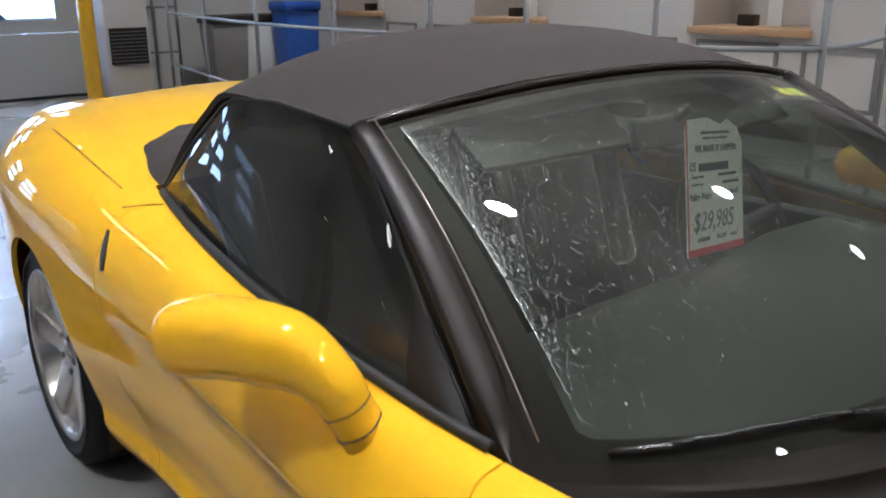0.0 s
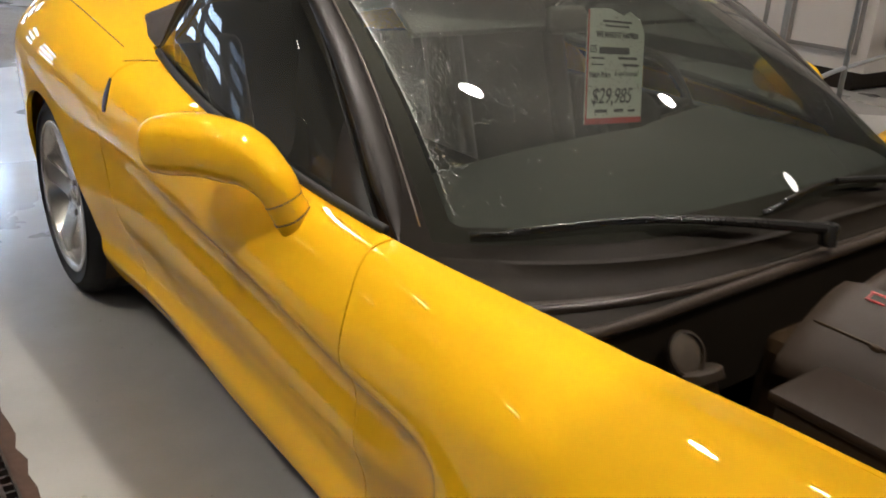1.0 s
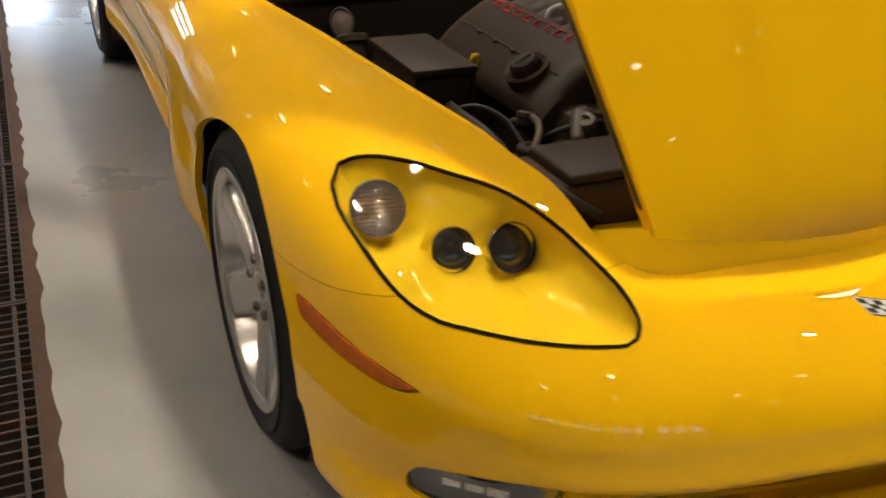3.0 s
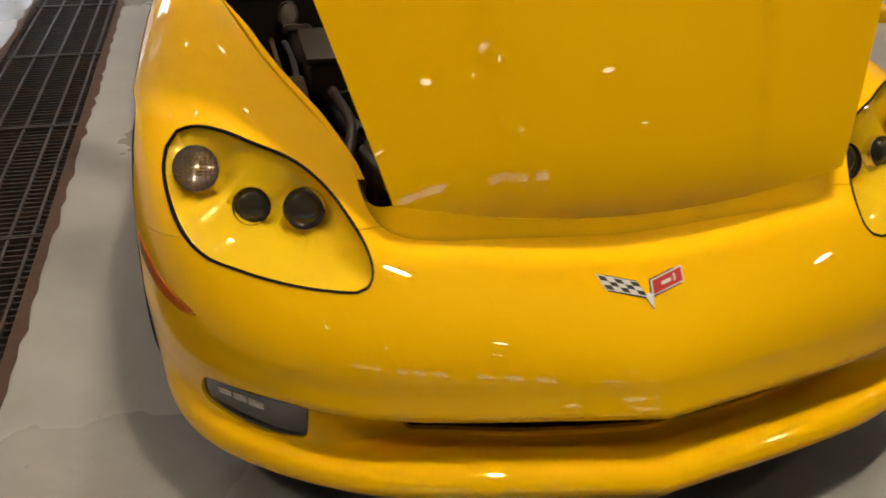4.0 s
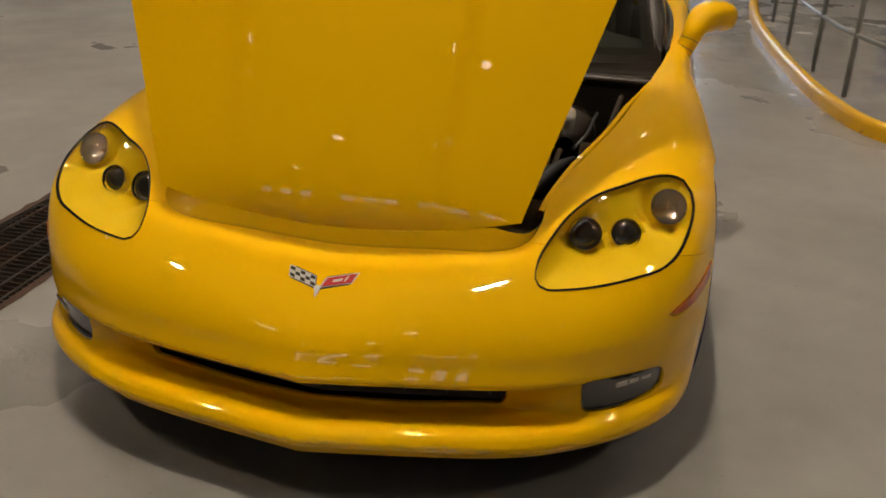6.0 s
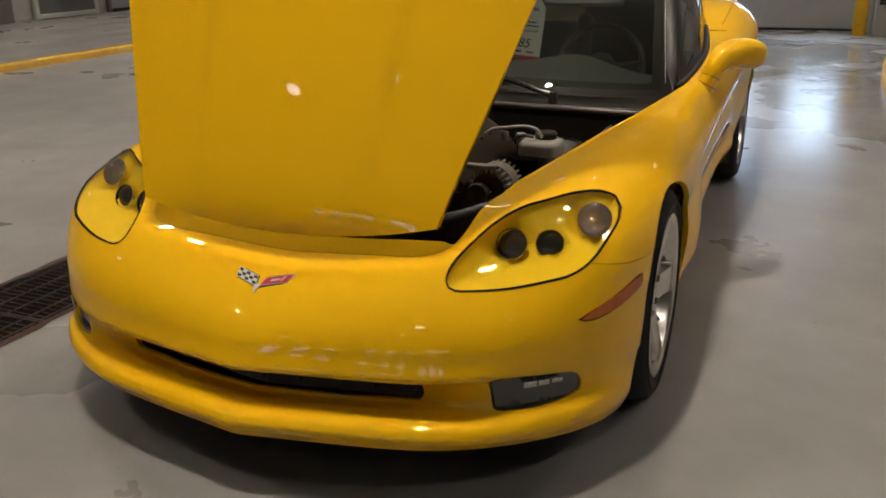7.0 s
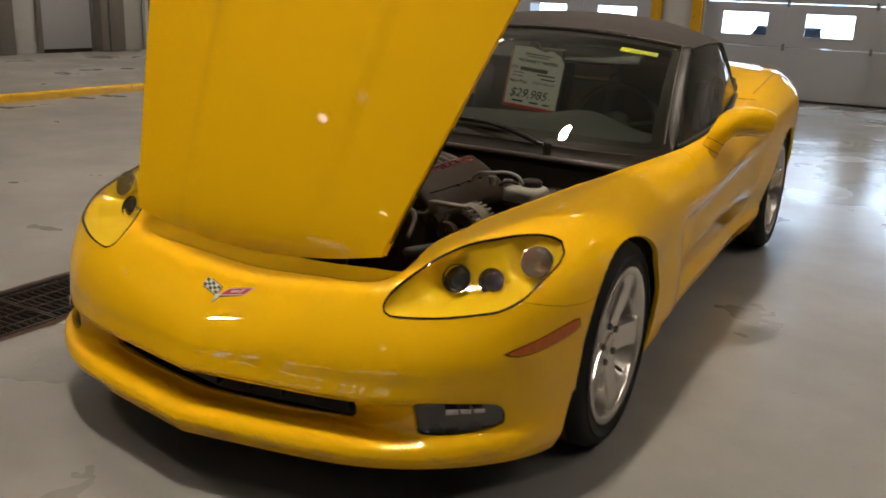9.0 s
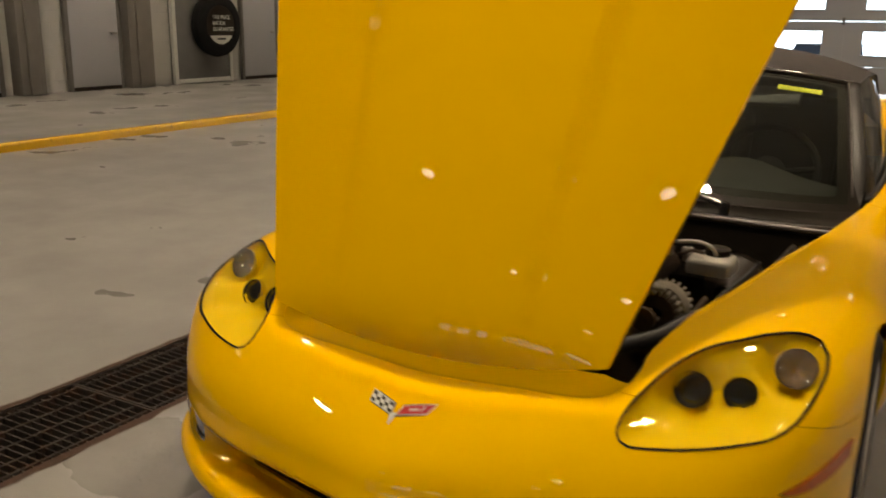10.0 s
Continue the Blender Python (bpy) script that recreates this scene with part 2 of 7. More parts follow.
block_nt.links.new(block_bump.outputs[0], block_nt.nodes["Principled BSDF"].inputs["Normal"])
DOORPAINT = material("white_door", (0.46, 0.465, 0.50), 0.45, vary=0.05, scale=1.5, bump=0.1, bump_scale=20)
GREYTRIM = material("grey_trim", (0.20, 0.19, 0.18), 0.5, vary=0.15, scale=5)
YELLOW = material("yellow_safety_paint", (0.66, 0.37, 0.010), 0.26, vary=0.12, scale=5, second=(0.42, 0.22, 0.02), sec_scale=14, sec_lo=0.62, sec_hi=0.72)
RAIL = material("grey_rail_paint", (0.22, 0.23, 0.24), 0.4, vary=0.1, scale=8)
GRATE = material("rusty_grate", (0.036, 0.029, 0.025), 0.55, 0.5, vary=0.4, scale=15, second=(0.07, 0.036, 0.02), sec_scale=9, bump=0.4, bump_scale=90)
RUST = material("rusty_edge", (0.055, 0.028, 0.017), 0.8, 0.3, vary=0.4, scale=20, second=(0.05, 0.03, 0.02), sec_scale=12, bump=0.6, bump_scale=60)


# ---- mesh helpers ----
def part(name, bm, mat, parent=None, label="", smooth=True, angle=40):
    me = bpy.data.meshes.new(name)
    if smooth:
        lim = radians(angle)
        for f in bm.faces:
            f.smooth = True
        for e in bm.edges:
            if len(e.link_faces) == 2 and e.calc_face_angle(0) > lim:
                e.smooth = False
    bm.to_mesh(me)
    bm.free()
    mats = mat if isinstance(mat, (list, tuple)) else [mat]
    for m in mats:
        me.materials.append(m)
    ob = new(name, me)
    if parent is not None:
        ob.parent = parent
    if label:
        ob["label"] = label
    return ob


def thing(name, label, category, at=(0, 0, 0), group=""):
    ob = new(name)
    ob.location = at
    ob.empty_display_size = 0.1
    return tagged(ob, label, category, group)


def box(bm, cx, cy, cz, sx, sy, sz, bevel=0.0, m=None, seg=2):
    r = bmesh.ops.create_cube(bm, size=1.0)
    vs = r["verts"]
    bmesh.ops.scale(bm, verts=vs, vec=(sx, sy, sz))
    if bevel:
        es = list({e for v in vs for e in v.link_edges})
        rb = bmesh.ops.bevel(bm, geom=es, offset=bevel, segments=seg, affect="EDGES", profile=0.5)
        vs = list({v for f in rb["faces"] for v in f.verts} | {v for v in vs if v.is_valid})
    bmesh.ops.translate(bm, verts=vs, vec=(cx, cy, cz))
    if m is not None:
        bmesh.ops.transform(bm, matrix=m, verts=vs)
    return vs


def lathe(bm, profile, seg=48, m=None, close=False):
    """Spin (radius, height) pairs round z."""
    rings = []
    for r, h in profile:
        rings.append([bm.verts.new((r * math.cos(2 * math.pi * k / seg), r * math.sin(2 * math.pi * k / seg), h)) for k in range(seg)])
    pairs = list(zip(rings, rings[1:]))
    if close:
        pairs.append((rings[-1], rings[0]))
    for a, b in pairs:
        for k in range(seg):
            bm.faces.new((a[k], a[(k + 1) % seg], b[(k + 1) % seg], b[k]))
    vs = [v for ring in rings for v in ring]
    if m is not None:
        bmesh.ops.transform(bm, matrix=m, verts=vs)
    return vs


def tube(bm, pts, r, seg=10, caps=True):
    """A round bar along pts; r a number or one for each point."""
    pts = [Vector([float(c) for c in p]) for p in pts]
    rs = [float(q) for q in r] if isinstance(r, (list, tuple)) else [float(r)] * len(pts)
    rings, up = [], Vector((0.123, 0.31, 0.94))
    for i, p in enumerate(pts):
        d = (pts[min(i + 1, len(pts) - 1)] - pts[max(i - 1, 0)]).normalized()
        a = d.cross(up)
        if a.length < 0.1:
            a = d.cross(Vector((1, 0, 0)))
        a.normalize()
        b = a.cross(d).normalized()
        up = b
        rings.append([bm.verts.new(p + rs[i] * (math.cos(2 * math.pi * k / seg) * a + math.sin(2 * math.pi * k / seg) * b)) for k in range(seg)])
    for a, b in zip(rings, rings[1:]):
        for k in range(seg):
            bm.faces.new((a[k], a[(k + 1) % seg], b[(k + 1) % seg], b[k]))
    if caps:
        bm.faces.new(rings[0][::-1])
        bm.faces.new(rings[-1])
    return [v for ring in rings for v in ring]


def smooth_path(pts, n=8):
    """Points on a Catmull-Rom curve through pts."""
    p = [np.array(q, float) for q in pts]
    p = [2 * p[0] - p[1]] + p + [2 * p[-1] - p[-2]]
    out = []
    for i in range(1, len(p) - 2):
        for k in range(n):
            t = k / n
            out.append(0.5 * (2 * p[i] + (p[i + 1] - p[i - 1]) * t + (2 * p[i - 1] - 5 * p[i] + 4 * p[i + 1] - p[i + 2]) * t * t
                              + (3 * p[i] - p[i - 1] - 3 * p[i + 1] + p[i + 2]) * t ** 3))
    out.append(p[-2])
    return [tuple(q) for q in out]


def spline_rows(a, n):
    """Resample the first axis of a (stations, ..., 3) array with a natural cubic through the stations."""
    a = np.asarray(a, float)
    k = len(a)
    flat = a.reshape(k, -1)
    mat = np.zeros((k, k))
    rhs = np.zeros_like(flat)
    mat[0, 0], mat[0, 1], mat[-1, -1], mat[-1, -2] = 2, 1, 2, 1
    rhs[0], rhs[-1] = 3 * (flat[1] - flat[0]), 3 * (flat[-1] - flat[-2])
    for i in range(1, k - 1):
        mat[i, i - 1], mat[i, i], mat[i, i + 1] = 1, 4, 1
        rhs[i] = 3 * (flat[i + 1] - flat[i - 1])
    d = np.linalg.solve(mat, rhs)
    out = []
    for i in range(k - 1):
        for j in range(n):
            t = j / n
            h = (2 * t ** 3 - 3 * t ** 2 + 1, t ** 3 - 2 * t ** 2 + t, -2 * t ** 3 + 3 * t ** 2, t ** 3 - t ** 2)
            out.append(h[0] * flat[i] + h[1] * d[i] + h[2] * flat[i + 1] + h[3] * d[i + 1])
    out.append(flat[-1])
    return np.array(out).reshape(-1, *a.shape[1:])


def catmull_cols(a, n):
    """Resample the second axis of a (u, v, 3) array with limited tangents, so that close rails stay crisp."""
    u, k, _ = a.shape
    seg = np.linalg.norm(np.diff(a, axis=1), axis=2) + 1e-6
    out = []
    tang = np.zeros_like(a)
    for i in range(1, k - 1):
        h0, h1 = seg[:, i - 1, None], seg[:, i, None]
        d0, d1 = (a[:, i] - a[:, i - 1]) / h0, (a[:, i + 1] - a[:, i]) / h1
        tang[:, i] = (d0 * h1 + d1 * h0) / (h0 + h1)
    tang[:, 0] = (a[:, 1] - a[:, 0]) / seg[:, 0, None]
    tang[:, -1] = (a[:, -1] - a[:, -2]) / seg[:, -1, None]
    for i in range(k - 1):
        h = seg[:, i, None]
        for j in range(n):
            t = j / n
            out.append((2 * t ** 3 - 3 * t ** 2 + 1) * a[:, i] + (t ** 3 - 2 * t ** 2 + t) * h * tang[:, i]
                       + (-2 * t ** 3 + 3 * t ** 2) * a[:, i + 1] + (t ** 3 - t ** 2) * h * tang[:, i + 1])
    out.append(a[:, -1])
    return np.stack(out, 1)


class Skin:
    """A polygon sheet that can be trimmed along any smooth function of place."""

    def __init__(self, verts, faces):
        self.v, self.f = np.asarray(verts, float), faces

    @classmethod
    def grid(cls, g):
        nu, nv, _ = g.shape
        faces = [(i * nv + j, (i + 1) * nv + j, (i + 1) * nv + j + 1, i * nv + j + 1) for i in range(nu - 1) for j in range(nv - 1)]
        return cls(g.reshape(-1, 3), faces)

    def keep(self, fn):
        """The part where fn(points) is positive."""
        val = fn(self.v)
        val = np.where(np.abs(val) < 1e-5, 1e-5, val)
        verts, cut, faces = [tuple(p) for p in self.v], {}, []
        for f in self.f:
            s = [val[i] > 0 for i in f]
            if all(s):
                faces.append(f)
            elif any(s):
                poly = []
                for a, b in zip(f, f[1:] + f[:1]):
                    if val[a] > 0:
                        poly.append(a)
                    if (val[a] > 0) != (val[b] > 0):
                        key = (min(a, b), max(a, b))
                        if key not in cut:
                            t = val[a] / (val[a] - val[b])
                            cut[key] = len(verts)
                            verts.append(tuple(self.v[a] + t * (self.v[b] - self.v[a])))
                        poly.append(cut[key])
                if len(poly) > 2:
                    faces.append(tuple(poly))
        used = sorted({i for f in faces for i in f})
        ren = {o: n for n, o in enumerate(used)}
        return Skin(np.array([verts[i] for i in used]).reshape(-1, 3), [tuple(ren[i] for i in f) for f in faces])

    def mesh(self, side=1, flange=0.0, thick=0.0, merge=0.0004):
        """To a bmesh; side -1 mirrors it. flange: how deep its rim is turned in; thick: a second skin that far inside."""
        bm = bmesh.new()
        vs = [bm.verts.new((p[0] * side, p[1], p[2])) for p in self.v]
        for f in self.f:
            try:
                bm.faces.new([vs[i] for i in (f if side > 0 else f[::-1])])
            except ValueError:
                pass
        bmesh.ops.remove_doubles(bm, verts=bm.verts[:], dist=merge)
        bmesh.ops.dissolve_degenerate(bm, edges=bm.edges[:], dist=0.0002)
        bm.normal_update()
        if flange or thick:
            edges = [e for e in bm.edges if e.is_boundary]
            norm = {v: v.normal.copy() for e in edges for v in e.verts}
            r = bmesh.ops.extrude_edge_only(bm, edges=edges)
            newv = [g for g in r["geom"] if isinstance(g, bmesh.types.BMVert)]
            old = {}
            for v in newv:
                for e in v.link_edges:
                    o = e.other_vert(v)
                    if o in norm:
                        old[v] = o
            for v in newv:
                if v in old:
                    v.co -= norm[old[v]] * (flange or thick)
            bm.normal_update()
        return bm


def polygon_sdf(poly):
    """Signed distance to a closed outline in the plan (x, y): negative inside."""
    q = np.array(poly, float)

    def fn(p, axes=(0, 1)):
        xy = np.abs(p[:, [axes[0]]]) if axes[0] == 0 else p[:, [axes[0]]]
        xy = np.hstack([xy, p[:, [axes[1]]]])
        a, b = q, np.roll(q, -1, 0)
        e = b - a
        w = xy[:, None, :] - a[None]
        t = np.clip((w * e).sum(2) / (e * e).sum(1), 0, 1)
        d = np.linalg.norm(w - t[:, :, None] * e, axis=2).min(1)
        cond = (a[None, :, 1] > xy[:, None, 1]) != (b[None, :, 1] > xy[:, None, 1])
        xs = a[:, 0] + (xy[:, None, 1] - a[:, 1]) * e[:, 0] / np.where(np.abs(e[:, 1]) < 1e-9, 1e-9, e[:, 1])
        inside = (cond & (xy[:, None, 0] < xs)).sum(1) % 2 == 1
        return np.where(inside, -d, d)

    return fn

# ---- the car: its skin, from rails that run nose to tail along one side ----
# Each rail passes the same stations: nose centre, three to the front corner, corner, ahead of the wheel, front axle, behind the wheel,
# cove edge, cove, door front, door middle, door rear, rear axle, behind it, rear corner, tail quarter, tail centre.
R_EDGE = [(0, -0.584, 0.568), (0.24, -0.584, 0.584), (0.432, -0.568, 0.609), (0.474, -0.44, 0.668), (0.5, -0.32, 0.695), (0.55, -0.18, 0.72), (0.61, 0.02, 0.745),
          (0.66, 0.26, 0.763), (0.72, 0.585, 0.783), (0.728, 0.635, 0.785), (0.768, 0.93, 0.795), (0.795, 1.5, 0.842), (0.735, 2.08, 0.888), (0.66, 2.55, 0.955), (0.6, 3, 0.995), (0.55, 3.28, 0.995), (0.33, 3.4, 0.99), (0, 3.43, 0.985)]
R_CREST = [(0, -0.64, 0.553), (0.24, -0.63, 0.572), (0.457, -0.612, 0.596), (0.55, -0.475, 0.667), (0.65, -0.385, 0.708), (0.715, -0.235, 0.738), (0.745, 0.02, 0.762),
           (0.765, 0.26, 0.778), (0.795, 0.585, 0.787), (0.798, 0.635, 0.787), (0.815, 0.92, 0.785), (0.845, 1.5, 0.815), (0.838, 2.08, 0.865), (0.8, 2.65, 0.96), (0.755, 3.05, 0.985), (0.67, 3.36, 0.97), (0.41, 3.5, 0.965), (0, 3.53, 0.96)]
R_SHOULDER = [(0, -0.735, 0.517), (0.24, -0.722, 0.530), (0.47, -0.675, 0.55), (0.61, -0.63, 0.558), (0.775, -0.525, 0.588), (0.845, -0.33, 0.645), (0.88, 0.01, 0.685),
              (0.885, 0.29, 0.7), (0.879, 0.585, 0.713), (0.878, 0.635, 0.714), (0.873, 0.9, 0.715), (0.885, 1.5, 0.745), (0.897, 2.08, 0.79), (0.912, 2.68, 0.85), (0.882, 3.1, 0.86), (0.765, 3.42, 0.81), (0.46, 3.57, 0.81), (0, 3.6, 0.81)]
R_FOLD = [(0, -0.838, 0.425), (0.24, -0.803, 0.428), (0.47, -0.757, 0.432), (0.635, -0.69, 0.442), (0.79, -0.56, 0.465), (0.882, -0.33, 0.505), (0.918, 0.01, 0.56),
          (0.912, 0.29, 0.58), (0.909, 0.585, 0.588), (0.901, 0.635, 0.592), (0.895, 0.86, 0.605), (0.898, 1.5, 0.66), (0.912, 2.08, 0.72), (0.925, 2.68, 0.68), (0.9, 3.1, 0.67), (0.785, 3.45, 0.67), (0.48, 3.6, 0.67), (0, 3.63, 0.67)]
R_CREASE = [(0, -0.847, 0.399), (0.244, -0.809, 0.401), (0.47, -0.762, 0.403), (0.635, -0.693, 0.412), (0.79, -0.562, 0.431), (0.884, -0.33, 0.465), (0.92, 0.01, 0.521),
            (0.908, 0.29, 0.55), (0.905, 0.585, 0.558), (0.883, 0.635, 0.566), (0.879, 0.86, 0.583), (0.886, 1.5, 0.638), (0.905, 2.08, 0.651), (0.927, 2.68, 0.612), (0.896, 3.1, 0.605), (0.779, 3.45, 0.605), (0.476, 3.592, 0.605), (0, 3.622, 0.605)]
R_LIP = [(0, -0.862, 0.356), (0.25, -0.818, 0.356), (0.47, -0.77, 0.356), (0.635, -0.697, 0.362), (0.79, -0.565, 0.375), (0.888, -0.33, 0.4), (0.925, 0.01, 0.43),
         (0.908, 0.3, 0.43), (0.905, 0.585, 0.44), (0.866, 0.632, 0.44), (0.868, 0.9, 0.44), (0.868, 1.5, 0.47), (0.888, 2.08, 0.49), (0.93, 2.68, 0.5), (0.89, 3.1, 0.5), (0.77, 3.45, 0.5), (0.47, 3.58, 0.5), (0, 3.61, 0.5)]
R_HOLLOW = [(0, -0.812, 0.342), (0.25, -0.775, 0.342), (0.46, -0.726, 0.344), (0.62, -0.699, 0.352), (0.785, -0.565, 0.342), (0.886, -0.33, 0.34), (0.92, 0.01, 0.36),
            (0.9, 0.31, 0.36), (0.9, 0.585, 0.36), (0.846, 0.632, 0.36), (0.839, 0.9, 0.36), (0.839, 1.5, 0.38), (0.856, 2.08, 0.39), (0.925, 2.68, 0.42), (0.88, 3.1, 0.42), (0.76, 3.43, 0.42), (0.46, 3.55, 0.42), (0, 3.58, 0.42)]
R_LEDGE = [(0, -0.785, 0.264), (0.25, -0.749, 0.264), (0.46, -0.702, 0.264), (0.62, -0.697, 0.272), (0.785, -0.568, 0.285), (0.883, -0.33, 0.29), (0.91, 0.01, 0.31),
           (0.89, 0.32, 0.3), (0.892, 0.585, 0.3), (0.840, 0.632, 0.3), (0.829, 0.9, 0.3), (0.827, 1.5, 0.315), (0.842, 2.08, 0.325), (0.915, 2.68, 0.36), (0.87, 3.1, 0.36), (0.74, 3.4, 0.36), (0.44, 3.52, 0.36), (0, 3.55, 0.36)]
R_SPLIT = [(0, -0.893, 0.246), (0.25, -0.851, 0.246), (0.47, -0.800, 0.246), (0.64, -0.718, 0.250), (0.8, -0.578, 0.262), (0.88, -0.33, 0.25), (0.9, 0.01, 0.26),
           (0.885, 0.32, 0.25), (0.876, 0.585, 0.248), (0.858, 0.632, 0.246), (0.848, 0.9, 0.245), (0.843, 1.5, 0.265), (0.850, 2.08, 0.28), (0.91, 2.68, 0.31), (0.86, 3.1, 0.31), (0.72, 3.38, 0.31), (0.43, 3.49, 0.31), (0, 3.52, 0.31)]
R_FRONT = [(0, -0.902, 0.232), (0.25, -0.859, 0.231), (0.475, -0.807, 0.227), (0.647, -0.722, 0.224), (0.803, -0.58, 0.227), (0.876, -0.33, 0.21), (0.89, 0.01, 0.21),
           (0.88, 0.32, 0.205), (0.866, 0.585, 0.203), (0.858, 0.632, 0.201), (0.840, 0.9, 0.2), (0.832, 1.5, 0.21), (0.830, 2.08, 0.235), (0.9, 2.68, 0.26), (0.85, 3.1, 0.26), (0.7, 3.36, 0.27), (0.42, 3.46, 0.27), (0, 3.49, 0.27)]
R_BOTTOM = [(0, -0.878, 0.186), (0.25, -0.837, 0.188), (0.46, -0.788, 0.188), (0.63, -0.703, 0.188), (0.785, -0.567, 0.19), (0.86, -0.33, 0.17), (0.87, 0.01, 0.165),
            (0.86, 0.32, 0.165), (0.842, 0.585, 0.165), (0.836, 0.632, 0.165), (0.818, 0.9, 0.165), (0.810, 1.5, 0.165), (0.808, 2.08, 0.19), (0.87, 2.68, 0.22), (0.82, 3.1, 0.22), (0.66, 3.32, 0.24), (0.4, 3.4, 0.24), (0, 3.43, 0.24)]
RAILS = np.stack([np.array(r, float) for r in (R_EDGE, R_CREST, R_SHOULDER, R_FOLD, R_CREASE, R_LIP, R_HOLLOW, R_LEDGE, R_SPLIT, R_FRONT, R_BOTTOM)], 1)


def mirrored_stations(a):
    """Carry the rails over the centre line by one station, so that the skin is smooth there."""
    flip = np.array([-1, 1, 1.0])
    return np.concatenate([a[1:2] * flip, a, a[-2:-1] * flip])


SMOOTH = spline_rows(mirrored_stations(RAILS), 9)[9:-9]
PEAKED = spline_rows(RAILS, 9)
FINE = np.concatenate([SMOOTH[:, :3], PEAKED[:, 3:]], 1)
# tauter between the front wheel and the door, where the stations lie close together
TAUT = catmull_cols(RAILS.transpose(1, 0, 2), 9).transpose(1, 0, 2)
HOLD = np.interp(np.arange(len(FINE)) / 9.0, [6, 7, 11, 12], [0, 1, 1, 0])[:, None, None]
FINE = FINE * (1 - HOLD) + TAUT * HOLD
BODY = Skin.grid(catmull_cols(FINE, 6)[:, ::-1])

WHEEL_F, WHEEL_R = (0.006, 0.330, 0.342), (2.706, 0.352, 0.356)


def arch(c):
    def fn(p):
        d = np.hypot(p[:, 1] - c[0], (p[:, 2] - c[1]))
        lower = np.where(p[:, 2] < c[1], np.abs(p[:, 1] - c[0]) * 0.97 - np.where(p[:, 1] < c[0], 0.26 * (c[1] - p[:, 2]), 0.0), d)
        return np.minimum(lower, d + 9 * (p[:, 2] >= c[1])) - c[2] + 0 * d
    return fn


HEADLIGHT = smooth_path([(.474, -.640), (.479, -.60), (.498, -.545), (.530, -.480), (.583, -.416), (.65, -.370), (.712, -.318), (.757, -.284), (.797, -.277), (.816, -.335),
                         (.808, -.425), (.787, -.495), (.75, -.545), (.70, -.58), (.64, -.614), (.58, -.641), (.53, -.658), (.502, -.664), (.482, -.658), (.474, -.640)], 8)[:-1]
hl = polygon_sdf(HEADLIGHT)


def door_front(p):
    return p[:, 1] - (0.865 + 1.2 * (p[:, 2] - 0.58) ** 2 * (p[:, 2] > 0.58) + 0.35 * (p[:, 2] - 0.58) ** 2 * (p[:, 2] <= 0.58))


def door_rear(p):
    return p[:, 1] - (2.10 + 0.12 * (p[:, 2] - 0.55) - 0.25 * np.clip(0.45 - p[:, 2], 0, 1))


def fascia_line(p):
    """Positive over the seam between bumper skin and wing."""
    return p[:, 2] - np.interp(p[:, 1], [-.62, -.56, -.49, -.40, -.30, 0.0], [.632, .617, .598, .575, .562, .56])


fog = polygon_sdf(smooth_path([(.606, .284), (.602, .350), (.612, .364), (.66, .366), (.72, .364), (.768, .356), (.783, .338), (.786, .308), (.773, .292), (.70, .281), (.62, .277), (.606, .284)], 3)[:-1])


def fog_cut(p):
    return np.where(p[:, 1] < -0.45, fog(p, (0, 2)), 1.0)


def slot_cut(p):
    return np.where((p[:, 1] < -0.60) & (np.abs(p[:, 2] - 0.31) < 0.05), np.maximum(np.abs(p[:, 0]) - 0.437, np.abs(p[:, 2] - 0.3055) - 0.0325), 1.0)


marker = polygon_sdf(smooth_path([(-.322, .522), (-.335, .503), (-.40, .491), (-.50, .476), (-.562, .470), (-.577, .480), (-.53, .499), (-.42, .523), (-.34, .531), (-.322, .522)], 3)[:-1])


def marker_cut(p):
    return np.where(p[:, 0] > 0.7, marker(p, (1, 2)), 1.0)


GAP = 0.0015
LOW = 0.028  # the body's own zero lies this far under the floor
car = thing("sports_car", "yellow two-seat convertible sports car with black soft top and raised hood", "car", (0, 1.2, -LOW))


def car_part(name, bm, mat, label="", parent=None, **k):
    """A part whose mesh is drawn in world place."""
    ob = part(name, bm, mat, parent or car, label, **k)
    ob.matrix_parent_inverse = Matrix.Translation((0, -1.2, 0)) if parent is None else Matrix()
    return ob


# bumper skin over the whole nose
fascia = BODY.keep(lambda p: -fascia_line(p) - 0.0006).keep(lambda p: -p[:, 1] - 0.1).keep(arch(WHEEL_F)).keep(lambda p: hl(p) - 0.0024).keep(fog_cut).keep(slot_cut).keep(lambda p: marker_cut(p) - 0.001)
bm = fascia.mesh(1)
b2 = fascia.mesh(-1)
tmp = bpy.data.meshes.new("tmp")
b2.to_mesh(tmp)
b2.free()
bm.from_mesh(tmp)
bpy.data.meshes.remove(tmp)
bmesh.ops.remove_doubles(bm, verts=bm.verts[:], dist=0.0006)


def turn_in(bm, depth):
    bm.normal_update()
    edges = [e for e in bm.edges if e.is_boundary]
    norm = {v: v.normal.copy() for e in edges for v in e.verts}
    r = bmesh.ops.extrude_edge_only(bm, edges=edges)
    for v in [g for g in r["geom"] if isinstance(g, bmesh.types.BMVert)]:
        for e in v.link_edges:
            o = e.other_vert(v)
            if o in norm:
                v.co = o.co - norm[o] * depth
                break


turn_in(bm, 0.014)
front_bumper = car_part("front_bumper", bm, PAINT, "smooth yellow painted nose and bumper skin")

